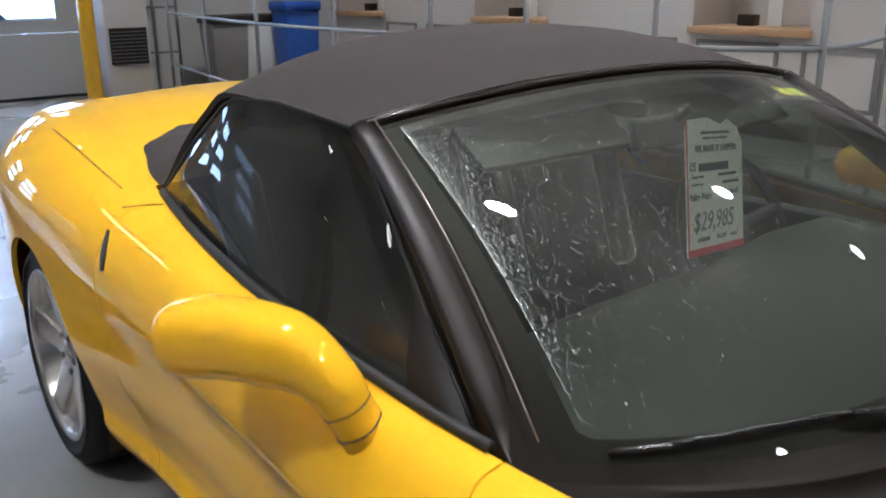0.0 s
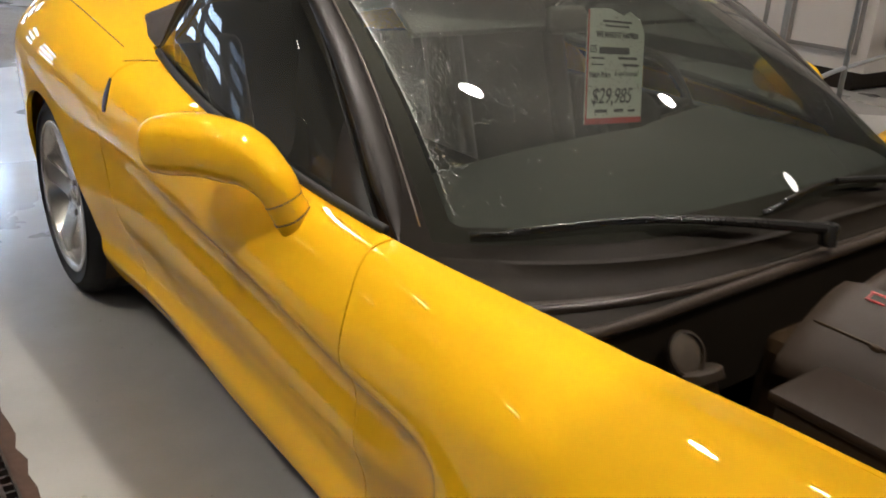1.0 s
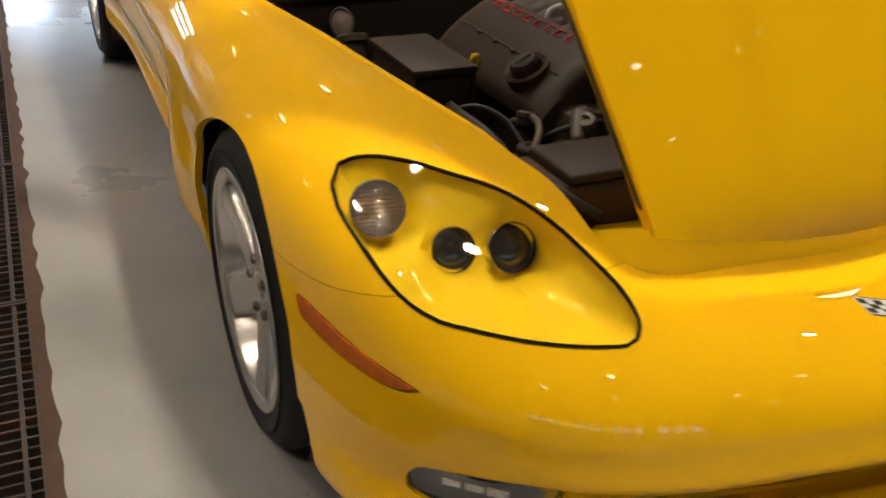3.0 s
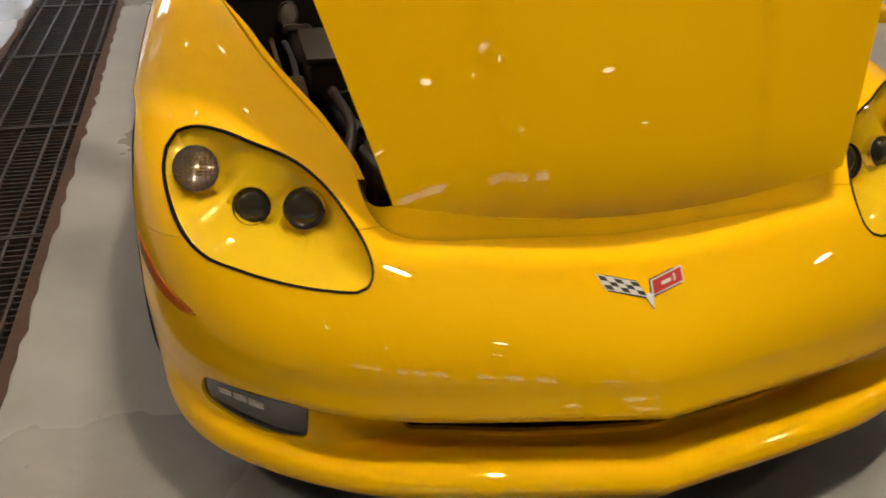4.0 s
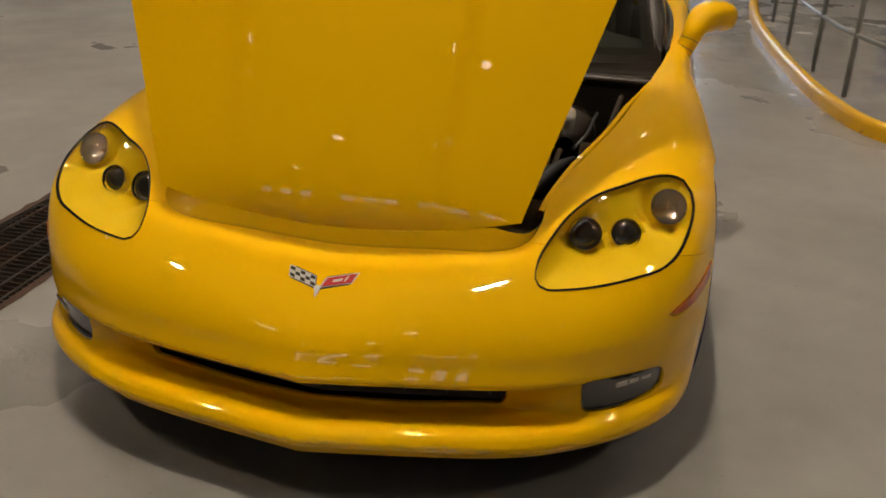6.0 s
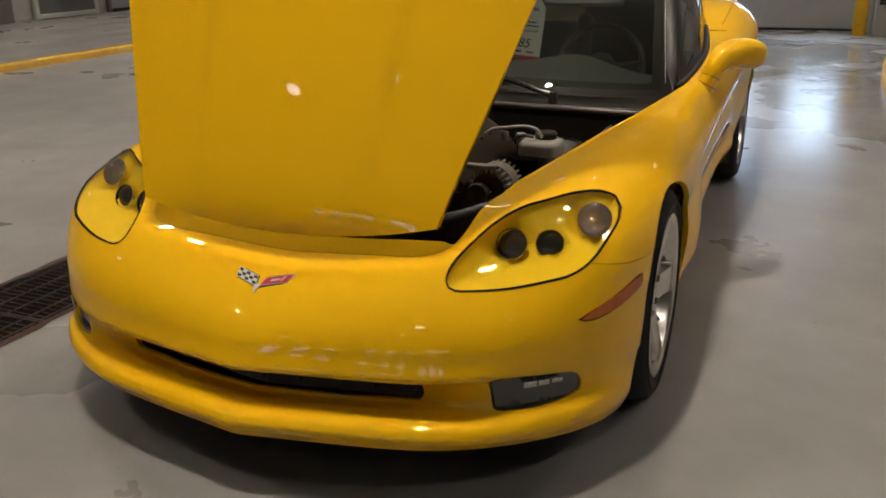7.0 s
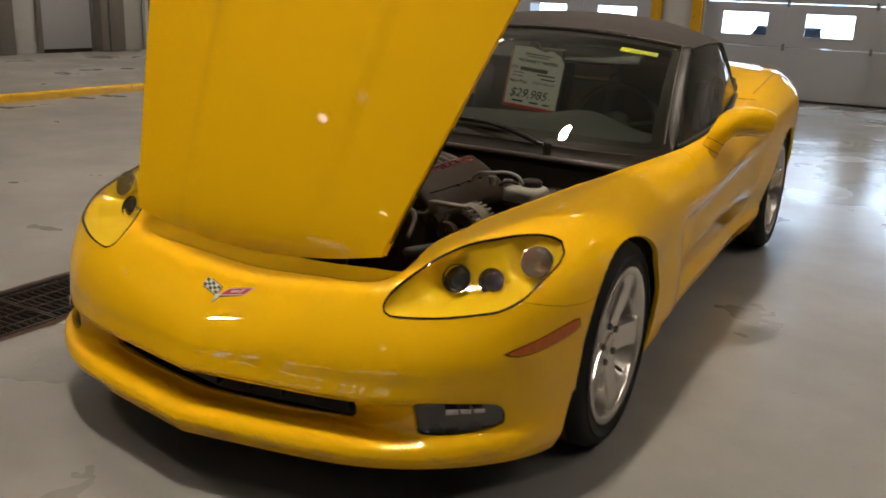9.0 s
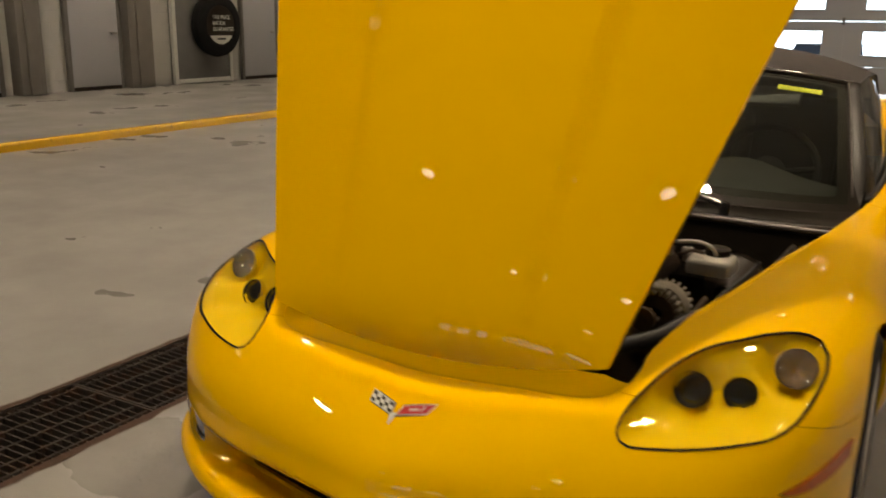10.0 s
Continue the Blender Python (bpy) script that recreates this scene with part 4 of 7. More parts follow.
for side in (1, -1):
    rows = []
    for t in np.linspace(0, 1, 24):
        b = belt(0.99 + 1.21 * t) + np.array([-0.015, 0, -0.01])
        top_y = np.interp(t, [0, .38, .76, 1], [.99, 1.43, 1.873, 2.205])
        tz = np.interp(t, [0, .38, .60, .76, .88, 1], [.80, 1.138, 1.160, 1.150, 1.04, .905])
        tx = np.interp(t, [0, .38, .76, 1], [.755, .648, .668, .700])
        q = np.array([tx, top_y, tz])
        rows.append([(side * (b[0] * (1 - v) + q[0] * v + 0.011 * math.sin(math.pi * v)), b[1] * (1 - v) + q[1] * v, b[2] * (1 - v) + q[2] * v) for v in np.linspace(0, 1, 10)])
    g = np.array(rows)
    ob = car_part("side_window", Skin.grid(g if side > 0 else g[::-1]).mesh(1), SIDEGLASS, "tinted door glass")
    ob.visible_shadow = False
    plate = Skin.grid((g if side > 0 else g[::-1]) + np.array((side * 0.004, 0, 0.0))).keep(lambda p: 1.115 + 0.42 * (p[:, 2] - 0.80) - p[:, 1])
    car_part("corner_trim", plate.mesh(1, flange=0.003), PILLAR, "black trim plate at the front corner of the door glass")
    bm = bmesh.new()
    tube(bm, [tuple(np.array((side * (belt(y)[0] - 0.006), y, belt(y)[2] + 0.004))) for y in np.linspace(0.95, 2.185, 24)], 0.0105, 8)
    car_part("belt_weatherstrip", bm, RUBBER, "black weatherstrip along the door top")
    bm = bmesh.new()
    tube(bm, [tuple(g[i, -1] + np.array((0, 0, 0.003))) for i in range(0, 24)], 0.0042, 8)
    car_part("glass_seal", bm, RUBBER)

# door mirrors
for side in (1, -1):
    bm = bmesh.new()
    rows = []
    stem = smooth_path([(.826, 1.135, .748), (.852, 1.146, .800), (.868, 1.166, .842), (.894, 1.222, .874), (.936, 1.300, .883), (.974, 1.370, .875), (1.004, 1.420, .864)], 5)
    n = len(stem)
    for i, p in enumerate(stem):
        t = i / (n - 1)
        ry = np.interp(t, [0, .2, .38, .55, .8, .93, 1], [.036, .035, .042, .058, .066, .062, .034])
        rz = np.interp(t, [0, .2, .38, .55, .8, .93, 1], [.034, .033, .040, .056, .060, .055, .030])
        d = Vector(stem[min(i + 1, n - 1)]) - Vector(stem[max(i - 1, 0)])
        d.normalize()
        a = Vector((0.85, -0.5, 0.0))
        a = (a - d * a.dot(d)).normalized()
        b = d.cross(a).normalized()
        ring = []
        for k in range(20):
            w = 2 * math.pi * k / 20
            q = Vector(p) + a * (ry * math.copysign(abs(math.cos(w)) ** 0.8, math.cos(w))) + b * (rz * math.copysign(abs(math.sin(w)) ** 0.8, math.sin(w)))
            ring.append(bm.verts.new((side * q.x, q.y, q.z)))
        rows.append(ring)
    for a, b in zip(rows, rows[1:]):
        for k in range(20):
            bm.faces.new((a[k], a[(k + 1) % 20], b[(k + 1) % 20], b[k]) if side < 0 else (a[k], b[k], b[(k + 1) % 20], a[(k + 1) % 20]))
    bm.faces.new(rows[0])
    bm.faces.new(rows[-1])
    bmesh.ops.recalc_face_normals(bm, faces=bm.faces[:])
    mir = car_part("door_mirror", bm, PAINT, "yellow painted door mirror on a curved stalk")
    for k, grow in ((6, 1.003), (3, 1.006)):
        p, d = Vector(stem[k]), (Vector(stem[k + 1]) - Vector(stem[k - 1])).normalized()
        a = Vector((0.85, -0.5, 0.0))
        a = (a - d * a.dot(d)).normalized()
        b = d.cross(a).normalized()
        t = k / (n - 1)
        ry = np.interp(t, [0, .2, .38], [.036, .035, .042]) * grow
        rz = np.interp(t, [0, .2, .38], [.034, .033, .040]) * grow
        bm = bmesh.new()
        pts = []
        for q in range(29):
            w = 2 * math.pi * q / 28
            c = p + a * (ry * math.copysign(abs(math.cos(w)) ** 0.8, math.cos(w))) + b * (rz * math.copysign(abs(math.sin(w)) ** 0.8, math.sin(w)))
            pts.append((side * c.x, c.y, c.z))
        tube(bm, pts, 0.0012 if k == 6 else 0.0016, 6, caps=False)
        car_part("stalk_joint", bm, RUBBER, "dark joint round the mirror stalk", mir)

# ---- hood, hinged at the nose and standing open ----
HOOD_AT = Vector((0, -0.588, 0.672))
HOOD_UP = Vector((0, 0.417, 0.909)).normalized()
HOOD_OUT = Vector((0, -0.909, 0.417)).normalized()


def hood_point(a, s, inner=0.0):
    """a runs -1..1 across, s in metres up from the front edge."""
    half = np.interp(s, [-0.1, 0, 0.2, 0.43, 0.73, 1.05, 1.25, 1.34], [.40, .431, .491, .561, .649, .744, .767, .69])
    x = a * half
    s2 = s - 0.054 * (1 - a * a) * max(0.0, 1 - s / 0.5)
    crown = 0.018 + 0.032 * (1 - abs(a) ** 2.2) * (0.75 + 0.25 * min(1, s / 0.4))
    cl = 0.235 + 0.10 * s
    bulge = 0.015 / (1 + math.exp((abs(x) - cl) / 0.007)) * min(1.0, 0.35 + s)
    tip = -(0.0065 + 0.0285 * (1 - a * a)) * math.exp(-max(s, 0) / 0.05)
    p = HOOD_AT + HOOD_UP * s2 + HOOD_OUT * (crown + bulge + tip - inner)
    return (x, p.y, p.z)


SS = np.concatenate([np.linspace(0, 0.12, 9), np.linspace(0.15, 1.34, 26)])
AA = np.linspace(-1, 1, 81)
outer = np.array([[hood_point(a, s) for a in AA] for s in SS])
hood_bm = Skin.grid(outer[:, ::-1]).mesh(1, flange=0.014)
hood = car_part("hood", hood_bm, PAINT, "yellow hood hinged at the nose, standing open")
inner = np.array([[hood_point(a * 0.95, 0.02 + s * 0.97, 0.014 + 0.004 * math.sin(9 * a) * math.sin(7 * s)) for a in AA[::2]] for s in SS[::2]])
car_part("hood_liner", Skin.grid(inner).mesh(1), BLACK, "black underside panel of the hood", hood)
for side in (1, -1):
    for name, a, s0, s1, d0, d1, mat, label in (("hood_flange", 0.986, 0.01, 0.46, 0.010, 0.034, PAINT, "yellow painted inner flange"), ("hood_seal", 0.992, 0.04, 0.36, 0.017, 0.029, BLACK, "dark seal strip let into the flange")):
        bm = bmesh.new()
        rows = []
        for k in np.linspace(0, 1, 34):
            s = s0 + (s1 - s0) * k
            pinch = min(1.0, 6 * math.sqrt(max(0.0, min(k, 1 - k)))) if name == "hood_seal" else 1.0 - 0.8 * max(0.0, k - 0.7) / 0.3
            mid, reach = (d0 + d1) / 2, (d1 - d0) / 2 * pinch
            rows.append([bm.verts.new(hood_point(side * (a - cut), s, d)) for cut, d in ((0.02, mid - reach), (0, mid - reach), (0, mid + reach), (0.02, mid + reach))])
        for p, q in zip(rows, rows[1:]):
            for i in range(4):
                bm.faces.new((p[i], q[i], q[(i + 1) % 4], p[(i + 1) % 4]))
        bm.faces.new(rows[0])
        bm.faces.new(rows[-1][::-1])
        bmesh.ops.recalc_face_normals(bm, faces=bm.faces[:])
        car_part(name, bm, mat, label, hood)
    bm = bmesh.new()
    box(bm, side * 0.372, -0.505, 0.556, 0.024, 0.06, 0.022, 0.005, None)
    car_part("hood_hinge", bm, PAINT, "yellow painted hood hinge")

for side in (1, -1):
    bm = bmesh.new()
    lip = [p for p in FINE[:, 0] if -0.42 < p[1] < 0.58]
    rows = []
    for p in lip:
        rows.append([bm.verts.new((side * (p[0] - dx * min(1.0, (0.60 - p[1]) / 0.35)), p[1], p[2] - dz - 0.03 * max(0.0, min(1.0, (-0.22 - p[1]) / 0.18)))) for dx, dz in ((0.010, 0.045), (0.010, 0.010), (0.013, 0.007), (0.024, 0.007), (0.027, 0.010), (0.027, 0.045))])
    for a, b in zip(rows, rows[1:]):
        for i in range(5):
            bm.faces.new((a[i], b[i], b[i + 1], a[i + 1]))
    bmesh.ops.recalc_face_normals(bm, faces=bm.faces[:])
    car_part("bay_lip", bm, PAINT, "thin yellow painted rail beside the engine bay")

# ---- engine bay ----
OLDMETAL = material("dull_metal", (0.10, 0.08, 0.06), 0.5, 0.5, vary=0.3, scale=25, bump=0.3, bump_scale=120)
bm = bmesh.new()
e_in = [p for p in FINE[:, 0] if p[1] < 0.62]
for side in (1, -1):
    top = [bm.verts.new((side * (p[0] + 0.004), p[1] + (0.004 if p[0] < 0.45 else 0), p[2] - 0.012)) for p in e_in]
    mid = [bm.verts.new((side * max(0, p[0] - 0.03), p[1] + 0.03, p[2] - 0.10)) for p in e_in]
    low = [bm.verts.new((side * max(0, p[0] - 0.05), p[1] + 0.05, 0.28)) for p in e_in]
    for a, b in ((top, mid), (mid, low)):
        for i in range(len(e_in) - 1):
            bm.faces.new((a[i], a[i + 1], b[i + 1], b[i]))
box(bm, 0, 0.02, 0.27, 1.3, 1.3, 0.02)
box(bm, 0, 0.66, 0.47, 1.40, 0.03, 0.50)
car_part("engine_bay_liner", bm, LINER, "black engine bay walls")

# fascia shelf under the hood's front edge
bm = bmesh.new()
nose = [p for p in FINE[:, 0] if p[0] < 0.49 and p[1] < -0.40]
rows = []
for sx, pts in ((-1, nose[::-1]), (1, nose[1:])):
    for p in pts:
        deep = 0.25 - 0.07 * min(1.0, max(0.0, (p[0] - 0.34) / 0.09))
        rows.append([bm.verts.new((sx * p[0], p[1] + dy, p[2] + dz)) for dy, dz in ((0, -0.001), (0.006, -0.004), (0.05, -0.014), (deep, -0.040))])
for a, b in zip(rows, rows[1:]):
    for i in range(3):
        bm.faces.new((a[i], b[i], b[i + 1], a[i + 1]))
bmesh.ops.recalc_face_normals(bm, faces=bm.faces[:])
car_part("nose_shelf", bm, PAINT)

# cowl and wipers
SEAL_Y, SEAL_Z = 0.515, 0.775
bm = bmesh.new()
rows = []
for u in np.linspace(-1, 1, 61):
    b = ws(u, -0.06)
    e = np.array((b[0] * 0.985, min(SEAL_Y + 0.06 * max(0.0, abs(u) - 0.75), b[1] - 0.02), SEAL_Z - 0.012 * u * u))
    row = [(b[0], b[1] + 0.03, b[2] + 0.006)]
    for k, dz in ((0, 0), (.06, -.016), (.2, -.022), (.42, -.025), (.50, -.022), (.55, -.019), (.60, -.019), (.65, -.023), (.74, -.029), (.88, -.030), (.95, -.012), (1, -.012)):
        q = b * (1 - k) + e * k
        row.append((q[0], q[1], q[2] + dz * min(1.0, (b[1] - e[1]) / 0.12)))
    row.append((e[0], e[1] - 0.004, 0.58))
    rows.append([bm.verts.new(q) for q in row])
for a, b in zip(rows, rows[1:]):
    for i in range(len(a) - 1):
        bm.faces.new((a[i], b[i], b[i + 1], a[i + 1]))
bmesh.ops.recalc_face_normals(bm, faces=bm.faces[:])
cowl = car_part("cowl_panel", bm, COWL, "black moulded cowl panel below the windscreen")
for k, dz, r in ((1.0, 0.0, 0.011), (0.90, -0.012, 0.006), (0.575, -0.017, 0.009), (0.47, -0.020, 0.004)):
    bm = bmesh.new()
    pts = []
    for u in np.linspace(-0.97, 0.97, 61):
        b = ws(u, -0.06)
        e = np.array((b[0] * 0.985, min(SEAL_Y + 0.06 * max(0.0, abs(u) - 0.75), b[1] - 0.02), SEAL_Z - 0.012 * u * u))
        q = b * (1 - k) + e * k
        pts.append((q[0], q[1], q[2] + dz))
    tube(bm, pts, r, 8)
    car_part("hood_weatherstrip", bm, material("wet_rubber", (0.030, 0.022, 0.016), 0.36, vary=0.3, scale=30, bump=0.5, bump_scale=120), "black bulb seal along the cowl")


def on_glass(u, v, lift):
    return tuple(ws(u, v) + np.array((0, -0.45, 0.9)) * lift)


WIPER = material("wiper_black", (0.016, 0.015, 0.014), 0.25, vary=0.3, scale=40)
for blade_at, arm_at in ((((-.90, .006), (-.61, .030), (-.30, -.022)), ((-.56, .022), (-.40, -.020), (-.15, -.10))), (((-.26, -.006), (.02, .022), (.30, .006)), ((.06, .018), (.28, -.020), (.52, -.11)))):
    arm = bmesh.new()
    pts = [on_glass(u, v, 0.020 + 0.012 * k / 12) for k, (u, v) in enumerate((q[0], q[1]) for q in smooth_path([(a[0], a[1], 0) for a in arm_at], 6))]
    tube(arm, pts, [0.006 + 0.005 * k / 12 for k in range(len(pts))], 8)
    lathe(arm, [(0.016, -0.03), (0.017, 0.004), (0.013, 0.010), (0.0005, 0.012)], 16, Matrix.Translation(pts[-1]))
    wiper = car_part("wiper", arm, WIPER, "black windscreen wiper lying on the glass")
    bl = bmesh.new()
    path = smooth_path([(a[0], a[1], 0) for a in blade_at], 8)
    tube(bl, [on_glass(q[0], q[1], 0.010) for q in path], 0.0055, 6)
    tube(bl, [on_glass(q[0], q[1], 0.017) for q in path[2:-2]], 0.004, 6)
    car_part("wiper_blade", bl, WIPER, "rubber wiper blade", wiper)

# engine
bm = bmesh.new()
def rounded_slab(bm, outline, z0, z1, bevel, m=None):
    """A slab with rounded upper edge over an outline in the plan."""
    n = len(outline)
    c = np.mean(np.array(outline), 0)
    levels = [(0.0, z0), (0.0, z1 - bevel), (bevel * 0.3, z1 - bevel * 0.3), (bevel, z1)]
    rings = []
    for ins, z in levels:
        ring = []
        for p in outline:
            d = np.array(p) - c
            L = np.linalg.norm(d)
            q = c + d * (1 - ins / L)
            ring.append(bm.verts.new((q[0], q[1], z)))
        rings.append(ring)
    for a, b in zip(rings, rings[1:]):
        for i in range(n):
            bm.faces.new((a[i], a[(i + 1) % n], b[(i + 1) % n], b[i]))
    bm.faces.new(rings[-1])
    vs = [v for r in rings for v in r]
    if m is not None:
        bmesh.ops.transform(bm, matrix=m, verts=vs)
    return vs


engine = car_part("engine_block", bm, LINER)
bm = bmesh.new()
box(bm, 0, 0.22, 0.48, 0.50, 0.62, 0.36, 0.03)
bm.to_mesh(engine.data)
bm.free()
engine["label"] = "dark engine block under ribbed plastic covers"
COVER_PROFILE = [(.112, .64), (.116, .738), (.124, .758), (.142, .767), (.180, .750), (.225, .720), (.262, .690), (.288, .660), (.298, .640), (.296, .622), (.280, .615)]
for side in (1, -1):
    bm = bmesh.new()
    rows = []
    for y, k in ((-0.045, 0.80), (-0.030, 0.93), (-0.010, 0.99), (0.010, 1.0), (0.24, 1.0), (0.42, 1.0), (0.45, 0.97), (0.465, 0.88)):
        rows.append([bm.verts.new((side * (.225 + (x - .225) * (0.5 + 0.5 * k)), y, .56 + (z - .56) * k)) for x, z in COVER_PROFILE])
    for a, b in zip(rows, rows[1:]):
        for i in range(len(COVER_PROFILE) - 1):
            bm.faces.new((a[i], a[i + 1], b[i + 1], b[i]))
    bm.faces.new(rows[0])
    bm.faces.new(rows[-1][::-1])
    bmesh.ops.recalc_face_normals(bm, faces=bm.faces[:])
    cov = car_part("coil_cover", bm, COVER, "dark grey plastic coil cover with red raised marks")
    y = 0.40
    tilt = Matrix.Rotation(side * radians(27), 4, "Y")
    for wd in (0.040, 0.034, 0.036, 0.030, 0.034, 0.030, 0.032, 0.026):
        bm = bmesh.new()
        m = Matrix.Translation((side * 0.163, y - wd / 2, 0.7605)) @ tilt
        for dx, dy, sx, sy in ((-.010, 0, .0026, wd * .8), (.008, 0, .0026, wd * .8), (0, wd * .33, .019, .0026)):
            box(bm, dx, dy, 0, sx, sy, 0.003, 0.0, m)
        car_part("red_mark", bm, RED, "raised red bar mark", cov)
        y -= wd + 0.012
    bm = bmesh.new()
    tube(bm, [(side * 0.236, yy, 0.7125) for yy in np.linspace(-0.01, 0.44, 8)], 0.0022, 6)
    car_part("cover_seam", bm, LINER, "dark parting line", cov)
    for yy in (0.17, 0.25, 0.33):
        bm = bmesh.new()
        box(bm, side * 0.238, yy, 0.711, 0.012, 0.016, 0.008, 0.002, None, 1)
        car_part("clip_notch", bm, LINER, "dark clip notch", cov)
bm = bmesh.new()
box(bm, 0, 0.22, 0.66, 0.22, 0.50, 0.10, 0.02)
manifold = car_part("intake_manifold", bm, COVER, "black intake manifold with ribbed runners")
for k in range(8):
    y = 0.02 + 0.058 * k
    bm = bmesh.new()
    tube(bm, smooth_path([(-.14, y, .66), (-.11, y, .715), (0, y, .742), (.11, y, .715), (.14, y, .66)], 5), 0.026, 12)
    car_part("runner", bm, COVER, "", manifold)
bm = bmesh.new()
m = Matrix.Translation((-0.268, 0.065, 0.712)) @ Matrix.Rotation(radians(-30), 4, "Y")
lathe(bm, [(0.029, -0.03), (0.029, 0.010), (0.025, 0.016), (0.0005, 0.017)], 28, m)
box(bm, 0, 0, 0.018, 0.038, 0.009, 0.006, 0.002, m)
oil_cap = car_part("oil_cap", bm, BLACK, "black oil filler cap")
for k in range(12):
    bm = bmesh.new()
    box(bm, 0.0280, 0, 0.000, 0.007, 0.005, 0.020, 0.001, m @ Matrix.Rotation(math.pi * k / 6, 4, "Z"), 1)
    car_part("grip_rib", bm, BLACK, "", oil_cap)
bm = bmesh.new()
lathe(bm, [(0.046, -0.034), (0.050, -0.004), (0.045, 0.001), (0.036, -0.006), (0.032, -0.03)], 32, m)
car_part("cap_recess", bm, LINER, "dark recess round the filler cap")
bm = bmesh.new()
tube(bm, [(-.360, .130, .694), (-.360, .130, .712), (-.356, .130, .722), (-.347, .130, .722), (-.343, .130, .712), (-.346, .130, .694)], 0.0055, 8)
dipstick = car_part("dipstick", bm, YELLOW, "yellow dipstick loop")
bm = bmesh.new()
tube(bm, [(-.353, .130, .56), (-.353, .130, .65), (-.353, .130, .697)], 0.006, 8)
car_part("tube", bm, LINER, "dark dipstick tube", dipstick)
bm = bmesh.new()
tube(bm, smooth_path([(-.10, .27, .745), (-.085, .265, .772), (-.03, .24, .782), (.02, .20, .782), (.05, .17, .765), (.06, .15, .735)], 6), 0.0065, 8)
car_part("vent_hose", bm, WHITE, "thin light hose over the manifold")
bm = bmesh.new()
tube(bm, smooth_path([(.25, .25, .725), (.285, .235, .747), (.34, .22, .758), (.40, .205, .768), (.44, .20, .760), (.455, .21, .735)], 6), 0.0055, 8)
car_part("vacuum_hose", bm, WHITE, "light grey bent hose")
# throttle body and air duct at the front of the engine
bm = bmesh.new()
m = Matrix.Translation((0.02, -0.10, 0.690)) @ Matrix.Rotation(radians(90), 4, "X")
lathe(bm, [(0.048, -0.06), (0.056, -0.05), (0.056, -0.02), (0.050, -0.015), (0.050, 0.03), (0.058, 0.035), (0.058, 0.05), (0.045, 0.055)], 28, m)
car_part("throttle_body", bm, OLDMETAL, "cast metal throttle body")
bm = bmesh.new()
tube(bm, smooth_path([(0.02, -.13, .690), (0.02, -.20, .660), (0.02, -.25, .57), (0.02, -.28, .45)], 5), [0.058, 0.060, 0.057, 0.060, 0.057, 0.060, 0.057, 0.060, 0.057, 0.060, 0.058, 0.060, 0.062, 0.064, 0.066, 0.068], 16)
car_part("air_duct", bm, BLACK, "black corrugated air duct")
bm = bmesh.new()
box(bm, 0.02, -0.36, 0.435, 0.62, 0.16, 0.12, 0.03)
car_part("air_box", bm, BLACK, "black air filter box")
bm = bmesh.new()
box(bm, 0, -0.32, 0.425, 0.74, 0.06, 0.17, 0.015)
car_part("radiator_shroud", bm, BLACK, "black radiator shroud")
# alternator: a pale casting with a ring of slots at each end, under a flat bracket
DUSTY = material("dusty_aluminium", (0.24, 0.21, 0.17), 0.5, 0.4, vary=0.35, scale=40)
alt_m = Matrix.Translation((0.372, -0.005, 0.628)) @ Matrix.Rotation(radians(90), 4, "X")
bm = bmesh.new()
lathe(bm, [(0.020, -0.070), (0.054, -0.068), (0.056, -0.035), (0.056, 0.045), (0.048, 0.060), (0.020, 0.062)], 28, alt_m)
alternator = car_part("alternator", bm, LINER, "finned alternator casting with dark slots")
for z0 in (-0.052, 0.040):
    for k in range(22):
        bm = bmesh.new()
        box(bm, 0.058, 0, z0, 0.014, 0.0075, 0.036, 0.0015, alt_m @ Matrix.Rotation(2 * math.pi * k / 22, 4, "Z"), 1)
        car_part("fin", bm, DUSTY, "", alternator)
bm = bmesh.new()
lathe(bm, [(0.055, -0.036), (0.066, -0.034), (0.067, 0.022), (0.055, 0.024)], 36, alt_m)
car_part("case_ring", bm, DUSTY, "pale aluminium middle of the case", alternator)
bm = bmesh.new()
box(bm, 0.325, -0.045, 0.694, 0.130, 0.030, 0.012, 0.004)
box(bm, 0.268, -0.045, 0.680, 0.024, 0.034, 0.040, 0.006)
car_part("bracket", bm, DUSTY, "flat pale bracket", alternator)
for cx, cz, r in ((0.362, 0.632, 0.030), (0.0, 0.55, 0.075), (-0.28, 0.56, 0.06), (0.22, 0.50, 0.045)):
    bm = bmesh.new()
    lathe(bm, [(0.012, -0.01), (r, -0.01), (r * 0.95, 0), (r, 0.012), (r * 0.6, 0.012), (0.012, 0.012)], 28, Matrix.Translation((cx, -0.125, cz)) @ Matrix.Rotation(radians(90), 4, "X"))
    car_part("belt_pulley", bm, LINER, "dark belt pulley")
# brake master cylinder and reservoir on the driver's side
bm = bmesh.new()
out = [(.37, .25), (.47, .24), (.49, .26), (.49, .36), (.47, .38), (.38, .38), (.36, .36), (.36, .27)]
rounded_slab(bm, [(x - 0.005, y + 0.01) for x, y in out], 0.660, 0.704, 0.016)
res = car_part("fluid_reservoir", bm, material("aged_plastic", (0.46, 0.44, 0.38), 0.4, vary=0.12, scale=20), "off-white fluid reservoir with dark cap")
bm = bmesh.new()
lathe(bm, [(0.036, 0.0), (0.036, 0.018), (0.030, 0.023), (0.0005, 0.023)], 24, Matrix.Translation((0.43, 0.345, 0.703)))
car_part("reservoir_cap", bm, BLACK, "black screw cap", res)
bm = bmesh.new()
